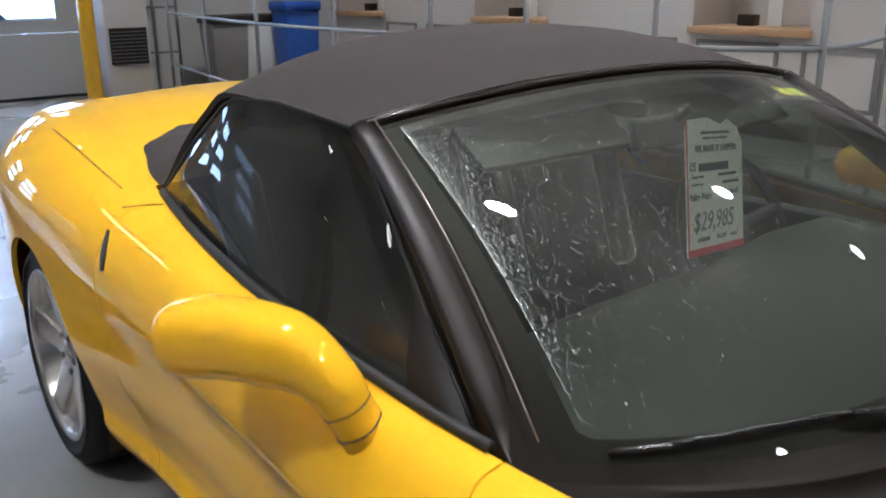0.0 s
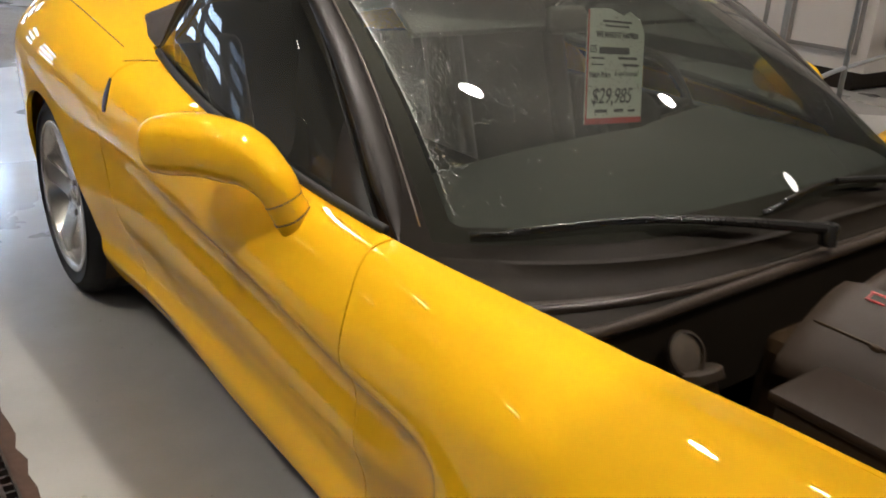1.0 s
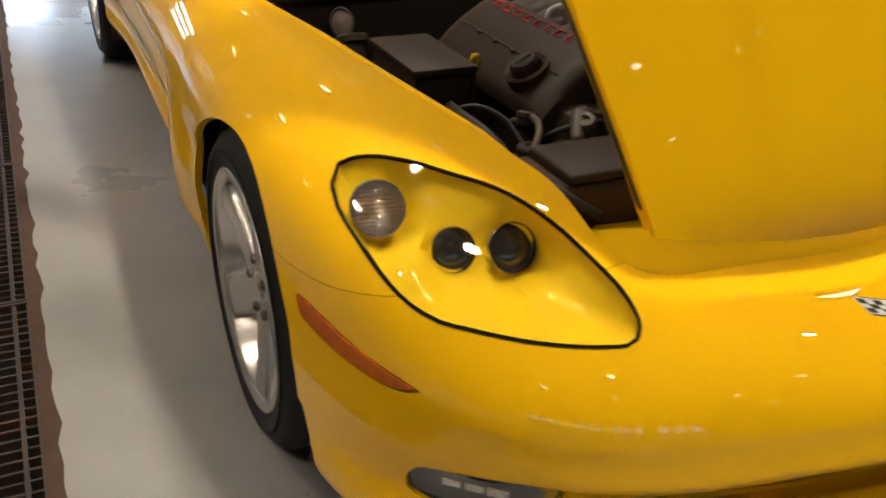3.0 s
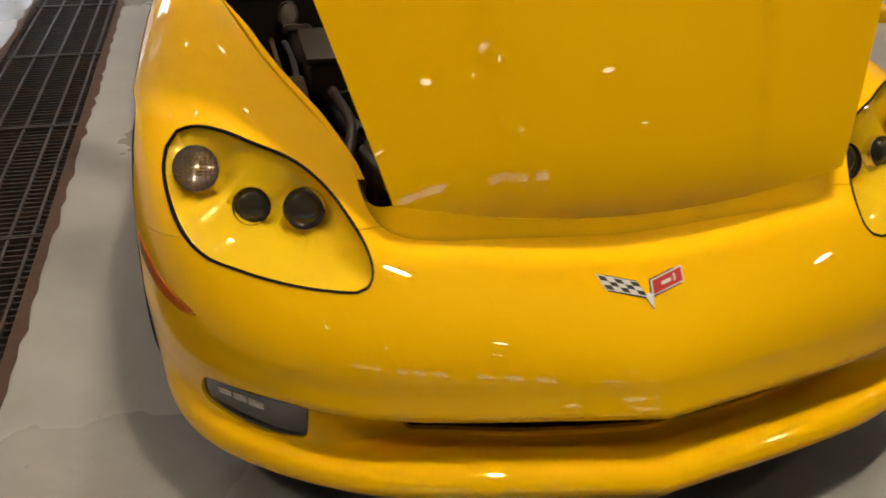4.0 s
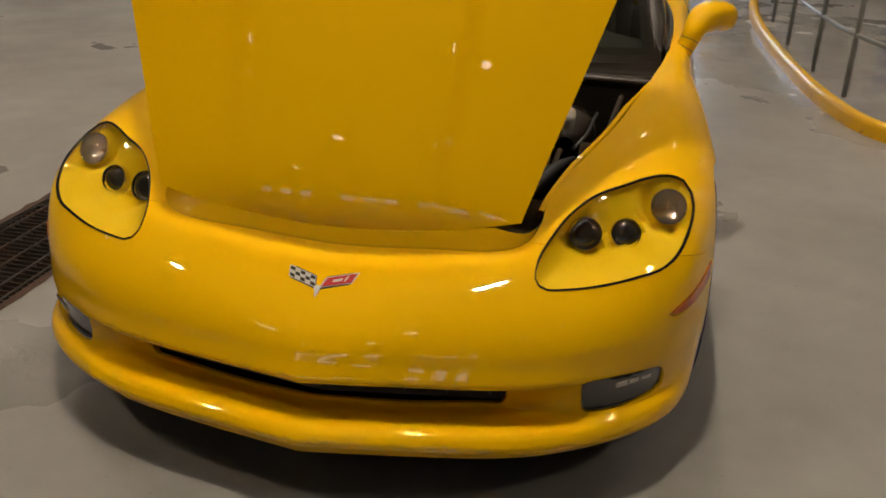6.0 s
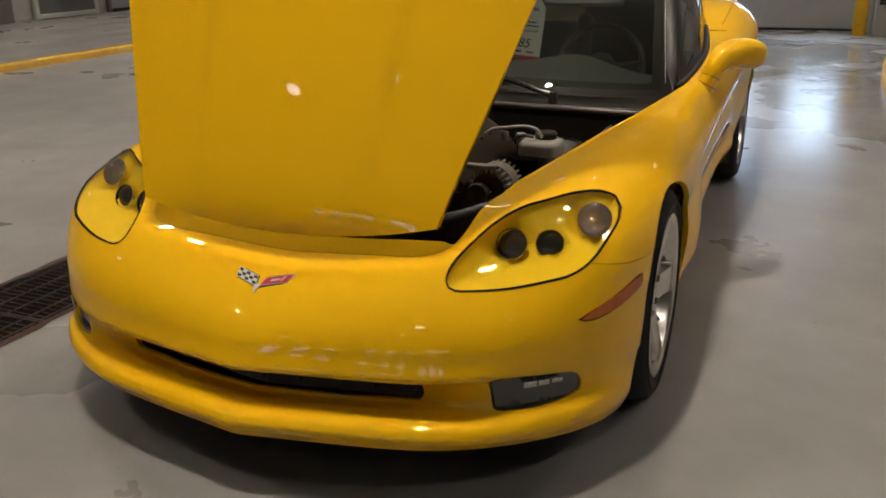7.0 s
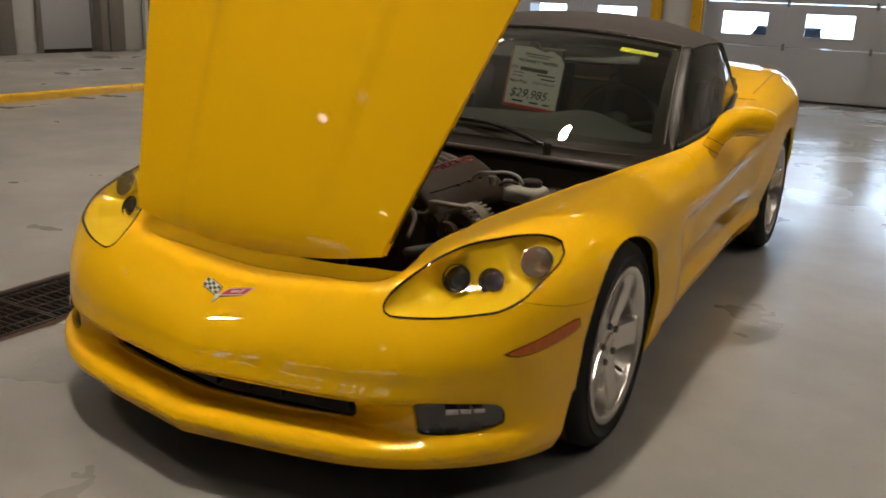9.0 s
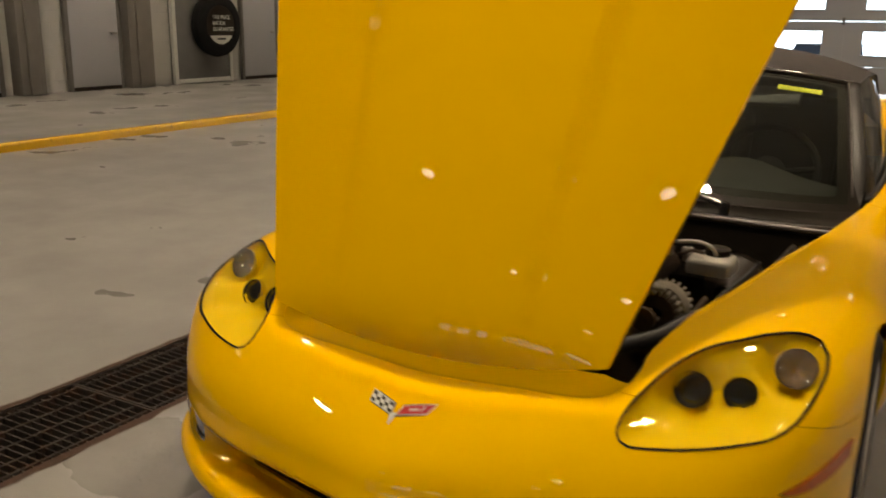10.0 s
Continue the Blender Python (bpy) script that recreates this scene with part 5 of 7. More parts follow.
m = Matrix.Translation((0.46, 0.45, 0.585)) @ Matrix.Rotation(radians(90), 4, "X")
lathe(bm, [(0.0005, -0.10), (0.07, -0.10), (0.090, -0.07), (0.090, -0.02), (0.05, 0.02), (0.03, 0.05), (0.03, 0.12)], 28, m)
car_part("brake_booster", bm, BLACK, "black brake booster drum")
# passenger side: washer filler, fuse box, coolant pipe
bm = bmesh.new()
lathe(bm, [(0.026, -0.08), (0.026, 0.0), (0.040, 0.004), (0.040, 0.018), (0.034, 0.022), (0.0005, 0.022)], 24, Matrix.Translation((-0.50, 0.46, 0.665)) @ Matrix.Rotation(radians(-25), 4, "X"))
car_part("filler_neck", bm, BLACK, "round filler neck with flip cap")
flap_m = Matrix.Translation((-0.520, 0.478, 0.712)) @ Matrix.Rotation(radians(62), 4, "X") @ Matrix.Rotation(radians(-28), 4, "Y") @ Matrix.Diagonal((1.0, 1.25, 1.0, 1.0))
bm = bmesh.new()
lathe(bm, [(0.0005, -0.006), (0.024, -0.006), (0.029, -0.002), (0.029, 0.006), (0.0255, 0.007), (0.0245, 0.002)], 28, flap_m)
flap = car_part("filler_flap", bm, BLACK, "open oval flap of the filler neck")
bm = bmesh.new()
lathe(bm, [(0.0245, 0.001), (0.020, 0.003), (0.0005, 0.0035)], 28, flap_m)
car_part("flap_face", bm, OLDMETAL, "dull grey inner face", flap)
bm = bmesh.new()
box(bm, -0.437, 0.215, 0.62, 0.13, 0.24, 0.16, 0.012)
box(bm, -0.437, 0.215, 0.706, 0.145, 0.255, 0.018, 0.006)
car_part("fuse_box", bm, COVER, "dark grey flat-topped box")
bm = bmesh.new()
box(bm, -0.285, -0.245, 0.55, 0.27, 0.17, 0.15, 0.02, None, 3)
battery = car_part("battery_box", bm, LINER, "black box with flat dusty lid")
bm = bmesh.new()
box(bm, -0.275, -0.245, 0.634, 0.23, 0.15, 0.020, 0.008, None, 3)
car_part("lid", bm, COVER, "flat dark lid", battery)
bm = bmesh.new()
box(bm, -0.160, -0.250, 0.647, 0.006, 0.13, 0.006, 0.001)
car_part("hold_down_strip", bm, DUSTY, "thin bright metal strip", battery)
# ribs of the intake hose and fittings beside the throttle
for y, z, tilt, r in ((-.150, .688, 4, .064), (-.178, .680, 14, .066), (-.205, .660, 30, .066), (-.228, .625, 48, .067)):
    bm = bmesh.new()
    m = Matrix.Translation((0.02, y, z)) @ Matrix.Rotation(radians(90 + tilt), 4, "X")
    lathe(bm, [(r * 0.88, -0.010), (r * 0.97, -0.007), (r, 0.0), (r * 0.97, 0.007), (r * 0.88, 0.010)], 32, m)
    car_part("hose_rib", bm, material("glossy_hose", (0.020, 0.017, 0.014), 0.22, vary=0.2, scale=20), "glossy black hose rib")
for y, z, tilt, r in ((-.138, .690, 2, .063), (-.192, .671, 22, .068)):
    bm = bmesh.new()
    m = Matrix.Translation((0.02, y, z)) @ Matrix.Rotation(radians(90 + tilt), 4, "X")
    lathe(bm, [(r, -0.006), (r + 0.003, -0.006), (r + 0.003, 0.006), (r, 0.006)], 32, m, close=True)
    car_part("hose_clamp", bm, STEEL, "bright steel hose clamp")
bm = bmesh.new()
lathe(bm, [(0.020, -0.05), (0.022, 0.0), (0.030, 0.004), (0.030, 0.016), (0.018, 0.020), (0.016, 0.034), (0.0005, 0.036)], 20, Matrix.Translation((-0.075, -0.115, 0.672)) @ Matrix.Rotation(radians(55), 4, "X") @ Matrix.Rotation(radians(-30), 4, "Y"))
box(bm, -0.075, -0.105, 0.655, 0.06, 0.035, 0.03, 0.006)
car_part("throttle_motor", bm, OLDMETAL, "brown cast motor housing of the throttle")
bm = bmesh.new()
tube(bm, smooth_path([(-.11, -.09, .665), (-.15, -.12, .672), (-.185, -.16, .650), (-.19, -.20, .60)], 6), 0.009, 10)
car_part("sensor_cable", bm, BLACK, "thin black sensor cable")
for pts, r, mat, lab in (([(-.45, .12, .58), (-.40, .0, .56), (-.30, -.10, .55), (-.20, -.17, .55), (-.15, -.28, .52)], 0.022, RUBBER, "black coolant hose"),
                         ([(.50, .12, .60), (.46, -.02, .62), (.40, -.16, .60), (.30, -.26, .58)], 0.020, RUBBER, "black coolant hose"),
                         ([(-.12, -.10, .60), (-.18, -.07, .64), (-.23, -.09, .655), (-.26, -.14, .62)], 0.014, OLDMETAL, "cast coolant outlet"),
                         ([(-.56, .02, .60), (-.56, .25, .62), (-.57, .50, .64)], 0.007, LINER, "cable loom"),
                         ([(.58, .0, .68), (.60, .20, .71), (.62, .45, .73)], 0.009, BLACK, "cable loom"),
                         ([(-.48, -.30, .60), (-.44, -.15, .64), (-.46, .02, .66)], 0.012, BLACK, "cable loom"),
                         ([(.46, .10, .64), (.45, .0, .62), (.42, -.12, .585), (.34, -.20, .57)], 0.008, LINER, "cable loom")):
    bm = bmesh.new()
    tube(bm, smooth_path(pts, 6), r, 10)
    car_part(lab.split(" ", 1)[1].replace(" ", "_"), bm, mat, lab)
# wires, clips and small fittings round the front of the engine
for pts, r, mat, lab in (([(-.30, -.06, .60), (-.27, -.10, .635), (-.22, -.11, .645), (-.17, -.09, .635), (-.14, -.06, .60)], 0.006, RUBBER, "thin rubber hose"),
                         ([(-.44, .05, .64), (-.40, .02, .655), (-.36, -.02, .64), (-.34, -.08, .60)], 0.005, RUBBER, "thin wire loom"),
                         ([(-.33, .0, .62), (-.31, -.05, .645), (-.33, -.11, .635), (-.38, -.15, .60)], 0.008, OLDMETAL, "bent metal pipe"),
                         ([(-.10, -.18, .62), (-.12, -.24, .655), (-.13, -.30, .64), (-.13, -.34, .58)], 0.007, RUBBER, "thin rubber hose"),
                         ([(-.42, -.18, .60), (-.43, -.26, .625), (-.41, -.33, .62), (-.36, -.37, .59)], 0.009, RUBBER, "thin rubber hose"),
                         ([(.14, -.09, .66), (.20, -.10, .68), (.25, -.13, .66), (.27, -.20, .61)], 0.008, OLDMETAL, "bent metal pipe"),
                         ([(.10, -.16, .64), (.16, -.20, .665), (.22, -.22, .64), (.26, -.27, .60)], 0.006, RUBBER, "thin wire loom"),
                         ([(.50, .05, .66), (.53, .12, .685), (.54, .22, .69), (.55, .33, .70)], 0.006, RUBBER, "thin wire loom"),
                         ([(.33, .30, .70), (.37, .28, .722), (.40, .30, .715)], 0.006, OLDMETAL, "bent metal pipe"),
                         ([(-.54, .08, .62), (-.53, .16, .65), (-.53, .30, .655), (-.54, .40, .66)], 0.008, RUBBER, "thin wire loom")):
    bm = bmesh.new()
    tube(bm, smooth_path(pts, 6), r, 8)
    car_part(lab.split(" ", 1)[1].replace(" ", "_"), bm, mat, lab)
for x, y, z, r, h, tilt, mat, lab in ((-.225, -.11, .640, .022, .030, 20, OLDMETAL, "cast thermostat cap"), (-.315, -.03, .640, .020, .016, -15, BLACK, "round black sensor cap"),
                                      (-.36, -.13, .610, .026, .020, 0, BLACK, "round black sensor cap"), (.155, -.085, .672, .018, .026, 25, OLDMETAL, "cast sensor body"),
                                      (.245, -.06, .650, .026, .022, 10, BLACK, "round black sensor cap"), (.30, .30, .715, .014, .018, 0, STEEL, "small bright fitting"),
                                      (.345, .335, .700, .018, .024, 0, STEEL, "small bright fitting"), (-.155, -.185, .625, .012, .030, 40, STEEL, "small bright fitting")):
    bm = bmesh.new()
    m = Matrix.Translation((x, y, z)) @ Matrix.Rotation(radians(tilt), 4, "X") @ Matrix.Rotation(radians(-tilt), 4, "Y")
    lathe(bm, [(r * 0.8, -h), (r * 0.8, -0.004), (r, -0.002), (r, h * 0.5), (r * 0.85, h * 0.7), (r * 0.4, h * 0.75), (r * 0.35, h * 0.5), (0.0005, h * 0.5)], 18, m)
    car_part(lab.split(" ", 1)[1].replace(" ", "_"), bm, mat, lab)

# ---- cabin ----
bm = bmesh.new()
rows = []
for u in np.linspace(-1, 1, 25):
    b = ws_base(u * 0.93)
    hump = 0.045 * math.exp(-((u - 0.5) / 0.22) ** 2)
    rows.append([bm.verts.new(q) for q in ((b[0], b[1] + 0.03, b[2] - 0.01), (b[0] * 0.98, b[1] + 0.16, b[2] + 0.0 + hump * 0.3), (b[0] * 0.97, max(1.13, b[1] + 0.22), b[2] + 0.005 + hump), (b[0] * 0.97, 1.24, b[2] - 0.05 + hump), (b[0] * 0.97, 1.28, 0.60))])
for a, b in zip(rows, rows[1:]):
    for i in range(4):
        bm.faces.new((a[i], b[i], b[i + 1], a[i + 1]))
bmesh.ops.recalc_face_normals(bm, faces=bm.faces[:])
car_part("dashboard", bm, INTERIOR, "dark grey dashboard")
bm = bmesh.new()
box(bm, 0, 1.75, 0.27, 1.5, 1.7, 0.04)
box(bm, 0, 1.65, 0.45, 0.20, 1.1, 0.34, 0.04)
box(bm, 0, 2.42, 0.60, 1.16, 0.06, 0.60, 0.02)
for side in (1, -1):
    box(bm, side * 0.715, 1.64, 0.55, 0.06, 1.17, 0.48, 0.02)
car_part("cabin_tub", bm, INTERIOR)
for side in (1, -1):
    seat = new("seat")
    seat.parent = car
    seat.matrix_parent_inverse = Matrix.Translation((0, -1.2, 0))
    seat.location = (side * 0.37, 1.72, 0.25)
    bm = bmesh.new()
    box(bm, 0, 0, 0.10, 0.50, 0.52, 0.18, 0.06, None, 3)
    part("seat_cushion", bm, SEAT, seat)
    bm = bmesh.new()
    m = Matrix.Translation((0, 0.30, 0.46)) @ Matrix.Rotation(radians(-18), 4, "X")
    box(bm, 0, 0, 0, 0.50, 0.14, 0.70, 0.06, m, 3)
    for s2 in (1, -1):
        box(bm, s2 * 0.22, -0.05, 0.02, 0.08, 0.14, 0.46, 0.035, m, 3)
    part("seat_back", bm, SEAT, seat)
    bm = bmesh.new()
    m = Matrix.Translation((0, 0.41, 0.80)) @ Matrix.Rotation(radians(-15), 4, "X")
    box(bm, 0, 0, 0, 0.27, 0.10, 0.17, 0.045, m, 3)
    part("headrest", bm, SEAT, seat)
wheel_bm = bmesh.new()
m = Matrix.Translation((0.37, 1.36, 0.80)) @ Matrix.Rotation(radians(66), 4, "X")
ringpts = [(0.185 * math.cos(a), 0.185 * math.sin(a), 0) for a in np.linspace(0, 2 * math.pi, 41)]
vs = tube(wheel_bm, ringpts, 0.015, 8, caps=False)
bmesh.ops.transform(wheel_bm, matrix=m, verts=vs)
for a in (0.15, math.pi - 0.15, -math.pi / 2):
    vs = tube(wheel_bm, [(0, 0, -0.02), (0.18 * math.cos(a), 0.18 * math.sin(a), 0)], 0.014, 8)
    bmesh.ops.transform(wheel_bm, matrix=m, verts=vs)
vs = lathe(wheel_bm, [(0.07, -0.05), (0.07, -0.01), (0.05, 0.005), (0.0005, 0.008)], 24, m)
car_part("steering_wheel", wheel_bm, INTERIOR, "dark three-spoke steering wheel")
bm = bmesh.new()
m = Matrix.Translation((0.02, 1.30, 1.085)) @ Matrix.Rotation(radians(-12), 4, "X")
box(bm, 0, 0, 0, 0.24, 0.03, 0.065, 0.014, m, 3)
tube(bm, [(0.02, 1.29, 1.11), (0.02, 1.26, 1.135)], 0.010, 8)
car_part("rear_view_mirror", bm, INTERIOR, "black rear-view mirror behind the windscreen")

for side in (1, -1):
    bm = bmesh.new()
    rows = []
    for t in np.linspace(-0.02, 1, 14):
        p = ws(side * 0.925, t)
        q = ws(side * 0.995, t)
        rows.append([bm.verts.new(v) for v in (p + (0, 0.004, -0.012), p + (side * 0.004, 0.075, -0.020), q + (0, 0.085, -0.020), q + (0, 0.004, -0.016))])
    for a, b in zip(rows, rows[1:]):
        for i in range(4):
            bm.faces.new((a[i], a[(i + 1) % 4], b[(i + 1) % 4], b[i]))
    bmesh.ops.recalc_face_normals(bm, faces=bm.faces[:])
    car_part("inner_pillar_trim", bm, LINER, "dark inner pillar trim")
    bm = bmesh.new()
    m = Matrix.Translation((side * 0.27, 1.375, 1.105)) @ Matrix.Rotation(radians(34), 4, "X")
    box(bm, 0, 0, 0, 0.40, 0.15, 0.018, 0.007, m)
    car_part("sun_visor", bm, INTERIOR, "dark folded sun visor")
bm = bmesh.new()
tube(bm, [tuple(ws(u, 0.96) + np.array((0, 0.045, -0.022))) for u in np.linspace(-0.93, 0.93, 21)], 0.026, 8)
car_part("header_trim", bm, INTERIOR, "dark inner header trim")

# nose badge: crossed flags drawn as plain shapes
def badge_patch(x0, x1, z0, z1, lift, shear=0.13, slant=0.7):
    """A leaning patch on the nose skin; the two wings rise from the middle and lean outwards."""
    q = []
    for x, z in ((x0, z0), (x1, z0), (x1, z1), (x0, z1)):
        zz = z + shear * abs(x)
        xx = x + math.copysign(slant * max(0.0, z - 0.5195), x) if abs(x) > 0.0015 else x
        y = np.interp(zz, [.43, .475, .517, .535, .553, .57], [-.838, -.792, -.735, -.690, -.640, -.575]) + 0.06 * x * x
        q.append((xx, y - lift * 0.75, zz + lift * 0.66))
    return q


def badge_mesh(cells, lift):
    bm = bmesh.new()
    for c in cells:
        lo = [bm.verts.new(p) for p in badge_patch(*c, lift - 0.004)]
        hi = [bm.verts.new(p) for p in badge_patch(*c, lift)]
        bm.faces.new(hi)
        for i in range(4):
            bm.faces.new((lo[i], lo[(i + 1) % 4], hi[(i + 1) % 4], hi[i]))
    bmesh.ops.recalc_face_normals(bm, faces=bm.faces[:])
    return bm


BADGE = material("badge_silver", (0.78, 0.78, 0.76), 0.25, 0.2, 0.5)
badge = car_part("nose_badge", badge_mesh([(-.074, -.004, .5195, .5325), (.004, .074, .5195, .5325)], 0.006), BADGE, "small crossed-flags nose badge in white and silver", smooth=False)
car_part("badge_outline", badge_mesh([(-.0765, -.002, .5185, .5335), (.002, .0765, .5185, .5335)], 0.0045), BLACK, "thin dark edge of the badge", badge, smooth=False)
bm = bmesh.new()
tip = [badge_patch(x, x, z, z, 0.0065, 0.0, 0.0)[0] for x, z in ((-.008, .5215), (0.0, .5235), (.008, .5215), (.001, .5075))]
foot = [(p[0], p[1] + 0.004, p[2] - 0.004) for p in tip]
hi, lo = [bm.verts.new(p) for p in tip], [bm.verts.new(p) for p in foot]
bm.faces.new(hi)
for i in range(4):
    bm.faces.new((lo[i], lo[(i + 1) % 4], hi[(i + 1) % 4], hi[i]))
bmesh.ops.recalc_face_normals(bm, faces=bm.faces[:])
car_part("badge_point", bm, BADGE, "silver point below the flags", badge, smooth=False)
car_part("checked_flag", badge_mesh([(-.071 + .0135 * i, -.059 + .0135 * i, .5205 + .0037 * j, .5241 + .0037 * j) for i in range(5) for j in range(3) if (i + j) % 2 == 0], 0.0075), BLACK, "black squares on white", badge, smooth=False)
car_part("red_flag", badge_mesh([(.008, .071, .5207, .5313)], 0.0075), RED, "red flag half", badge, smooth=False)
car_part("flag_emblem", badge_mesh([(.026, .046, .5245, .5275), (.052, .056, .5235, .5295)], 0.0082), BADGE, "small silver emblem on the red flag", badge, smooth=False)

# ---- papers on the glass ----
tag = thing("price_tag", "white paper price tag with red foot hung behind the windscreen", "price tag", (0.032, 1.1785, 0.8545 - LOW))
PAPER = material("paper", (0.58, 0.60, 0.54), 0.7, vary=0.04, scale=20)
INK = material("ink", (0.02, 0.02, 0.03), 0.7)
tag_x = Vector((0.241, 0.036, -0.025)).normalized()
tag_y = Vector((0.018, 0.042, 0.234))
tag_y = (tag_y - tag_x * tag_y.dot(tag_x)).normalized()
tag_m = Matrix((tag_x, tag_y, tag_x.cross(tag_y))).transposed().to_4x4()
bm = bmesh.new()
pts = [(-.120, 0), (.120, 0), (.120, .215), (.098, .246), (.055, .262), (.025, .252), (-.03, .266), (-.108, .262), (-.120, .245)]
lo = [bm.verts.new((x, z, 0)) for x, z in pts]
hi = [bm.verts.new((x, z, 0.0015)) for x, z in pts]
bm.faces.new(lo[::-1])
bm.faces.new(hi)
for i in range(len(pts)):
    bm.faces.new((lo[i], lo[(i + 1) % len(pts)], hi[(i + 1) % len(pts)], hi[i]))
paper = part("sheet", bm, PAPER, tag, "white card", smooth=False)
paper.matrix_basis = tag_m
bm = bmesh.new()
box(bm, 0, 0.007, 0.0022, 0.238, 0.014, 0.0012)
box(bm, -0.1155, 0.13, 0.0022, 0.005, 0.26, 0.0012)
ob = part("red_edge", bm, RED, tag, "red printed foot and side", smooth=False)
ob.matrix_basis = tag_m


def lettering(text, x, z, size, parent, mat, m, slant=0.0, bold=0.0):
    cu = bpy.data.curves.new("lettering", "FONT")
    cu.body, cu.size, cu.extrude, cu.shear, cu.offset = text, size, 0.0004, slant, bold
    cu.materials.append(mat)
    ob = new("lettering", cu)
    ob.parent = parent
    ob.matrix_basis = m @ Matrix.Translation((x, z, 0.0024))
    return ob


def bars(cells, parent, mat, m):
    bm = bmesh.new()
    for x, z, w, h in cells:
        box(bm, x + w / 2, z + h / 2, 0.0022, w, h, 0.0010)
    ob = part("printed_bar", bm, mat, parent, smooth=False)
    ob.matrix_basis = m


lettering("WE MAKE IT HAPPEN", -0.085, 0.200, 0.0185, tag, INK, tag_m, 0, 0.0006)
lettering("Value Price", -0.108, 0.108, 0.019, tag, INK, tag_m, 0, 0.0005)
lettering("6-spd manual", -0.005, 0.112, 0.019, tag, INK, tag_m, 0.3)
lettering("$29,985", -0.098, 0.048, 0.052, tag, INK, tag_m, 0.25, 0.0003)
lettering("05", -0.108, 0.164, 0.026, tag, INK, tag_m, 0.2)
for cell in ((-.07, .162, .125, .016), (.01, .150, .08, .006), (-.10, .150, .05, .004), (.03, .134, .07, .006), (-.10, .136, .05, .003), (-.05, .224, .10, .004), (-.06, .234, .12, .005), (-.08, .026, .05, .008), (.0, .026, .04, .008), (.06, .026, .03, .006)):
    bars([cell], tag, INK, tag_m)

note = thing("yellow_note", "small bright yellow sticker inside the windscreen", "sticker", (0, 0, -LOW))
bm = bmesh.new()
q = [ws(u, v) - np.array((0, -0.3, 0.6)) * 0.010 for u, v in ((.60, .845), (.835, .845), (.835, .895), (.60, .895))]
q2 = [p - np.array((0, -0.3, 0.6)) * 0.002 for p in q]
a, b = [bm.verts.new(p) for p in q], [bm.verts.new(p) for p in q2]
bm.faces.new(a)
bm.faces.new(b[::-1])
for i in range(4):
    bm.faces.new((a[i], b[i], b[(i + 1) % 4], a[(i + 1) % 4]))
part("sticker_sheet", bm, material("fluorescent_paper", (0.75, 0.78, 0.03), 0.6), note, smooth=False)

drops = bmesh.new()
rng = random.Random(11)
cols = [(-0.94 + 0.66 * rng.random() ** 1.6, rng.uniform(0.42, 0.93), rng.uniform(0.05, 0.45)) for _ in range(420)]
made = 0
while made < 12500:
    if rng.random() < 0.16:
        u, v0, ln = rng.choice(cols)
        u += rng.gauss(0, 0.006)
        v = v0 - rng.random() * ln
    else:
        u, v = -0.95 + 1.5 * rng.random() ** 3.0, 0.05 + 0.92 * rng.random() ** 0.62
    if not (0.06 < v < 0.965) or abs(u) > 0.95:
        continue
    r = min(0.0023, 0.0006 + rng.expovariate(1 / 0.00032))
    p = Vector(ws(u * 0.955, v))
    d = Vector(ws(u * 0.955, v + 0.01)) - p
    d.normalize()
    n = Vector((0, -0.45, 0.9)).normalized()
    n = (n - d * n.dot(d)).normalized()
    a = d.cross(n)
    base = [drops.verts.new(p + (a * math.cos(k * math.pi / 3) + d * (1.3 * math.sin(k * math.pi / 3))) * r + n * 0.0006) for k in range(6)]
    mid = [drops.verts.new(p + (a * math.cos(k * math.pi / 3) + d * (1.3 * math.sin(k * math.pi / 3))) * r * 0.6 + n * (0.0006 + r * 0.5)) for k in range(6)]
    top = drops.verts.new(p + n * (0.0006 + r * 0.68))
    for k in range(6):
        drops.faces.new((base[k], base[(k + 1) % 6], mid[(k + 1) % 6], mid[k]))
        drops.faces.new((mid[k], mid[(k + 1) % 6], top))
    made += 1
DROP = glass_material("water", (0.80, 0.84, 0.82), 0.10)
DROP.node_tree.nodes["Math.001"].inputs[2].default_value = 0.34
wet_nt = DROP.node_tree
milk, milk_mix = wet_nt.nodes.new("ShaderNodeBsdfDiffuse"), wet_nt.nodes.new("ShaderNodeMixShader")
milk.inputs[0].default_value, milk_mix.inputs[0].default_value = (0.75, 0.77, 0.72, 1), 0.26
wet_nt.links.new(wet_nt.nodes["Mix Shader"].outputs[0], milk_mix.inputs[1])
wet_nt.links.new(milk.outputs[0], milk_mix.inputs[2])
wet_nt.links.new(milk_mix.outputs[0], wet_nt.nodes["Material Output"].inputs[0])
water = tagged(part("water_drops", drops, DROP), "dried water drops and runs on the windscreen", "water drops", kind="stuff")
water.location.z = -LOW
water.visible_shadow = False

# ---- the hall ----
X0, X1, Y0, Y1, Y2 = -12.8, 10.0, -22.0, 11.5, 19.4
XJ = -7.9
GX0, GX1 = -1.75, -1.27
bm = bmesh.new()


def slab(bm, x0, x1, y0, y1, z0, z1):
    box(bm, (x0 + x1) / 2, (y0 + y1) / 2, (z0 + z1) / 2, x1 - x0, y1 - y0, z1 - z0)


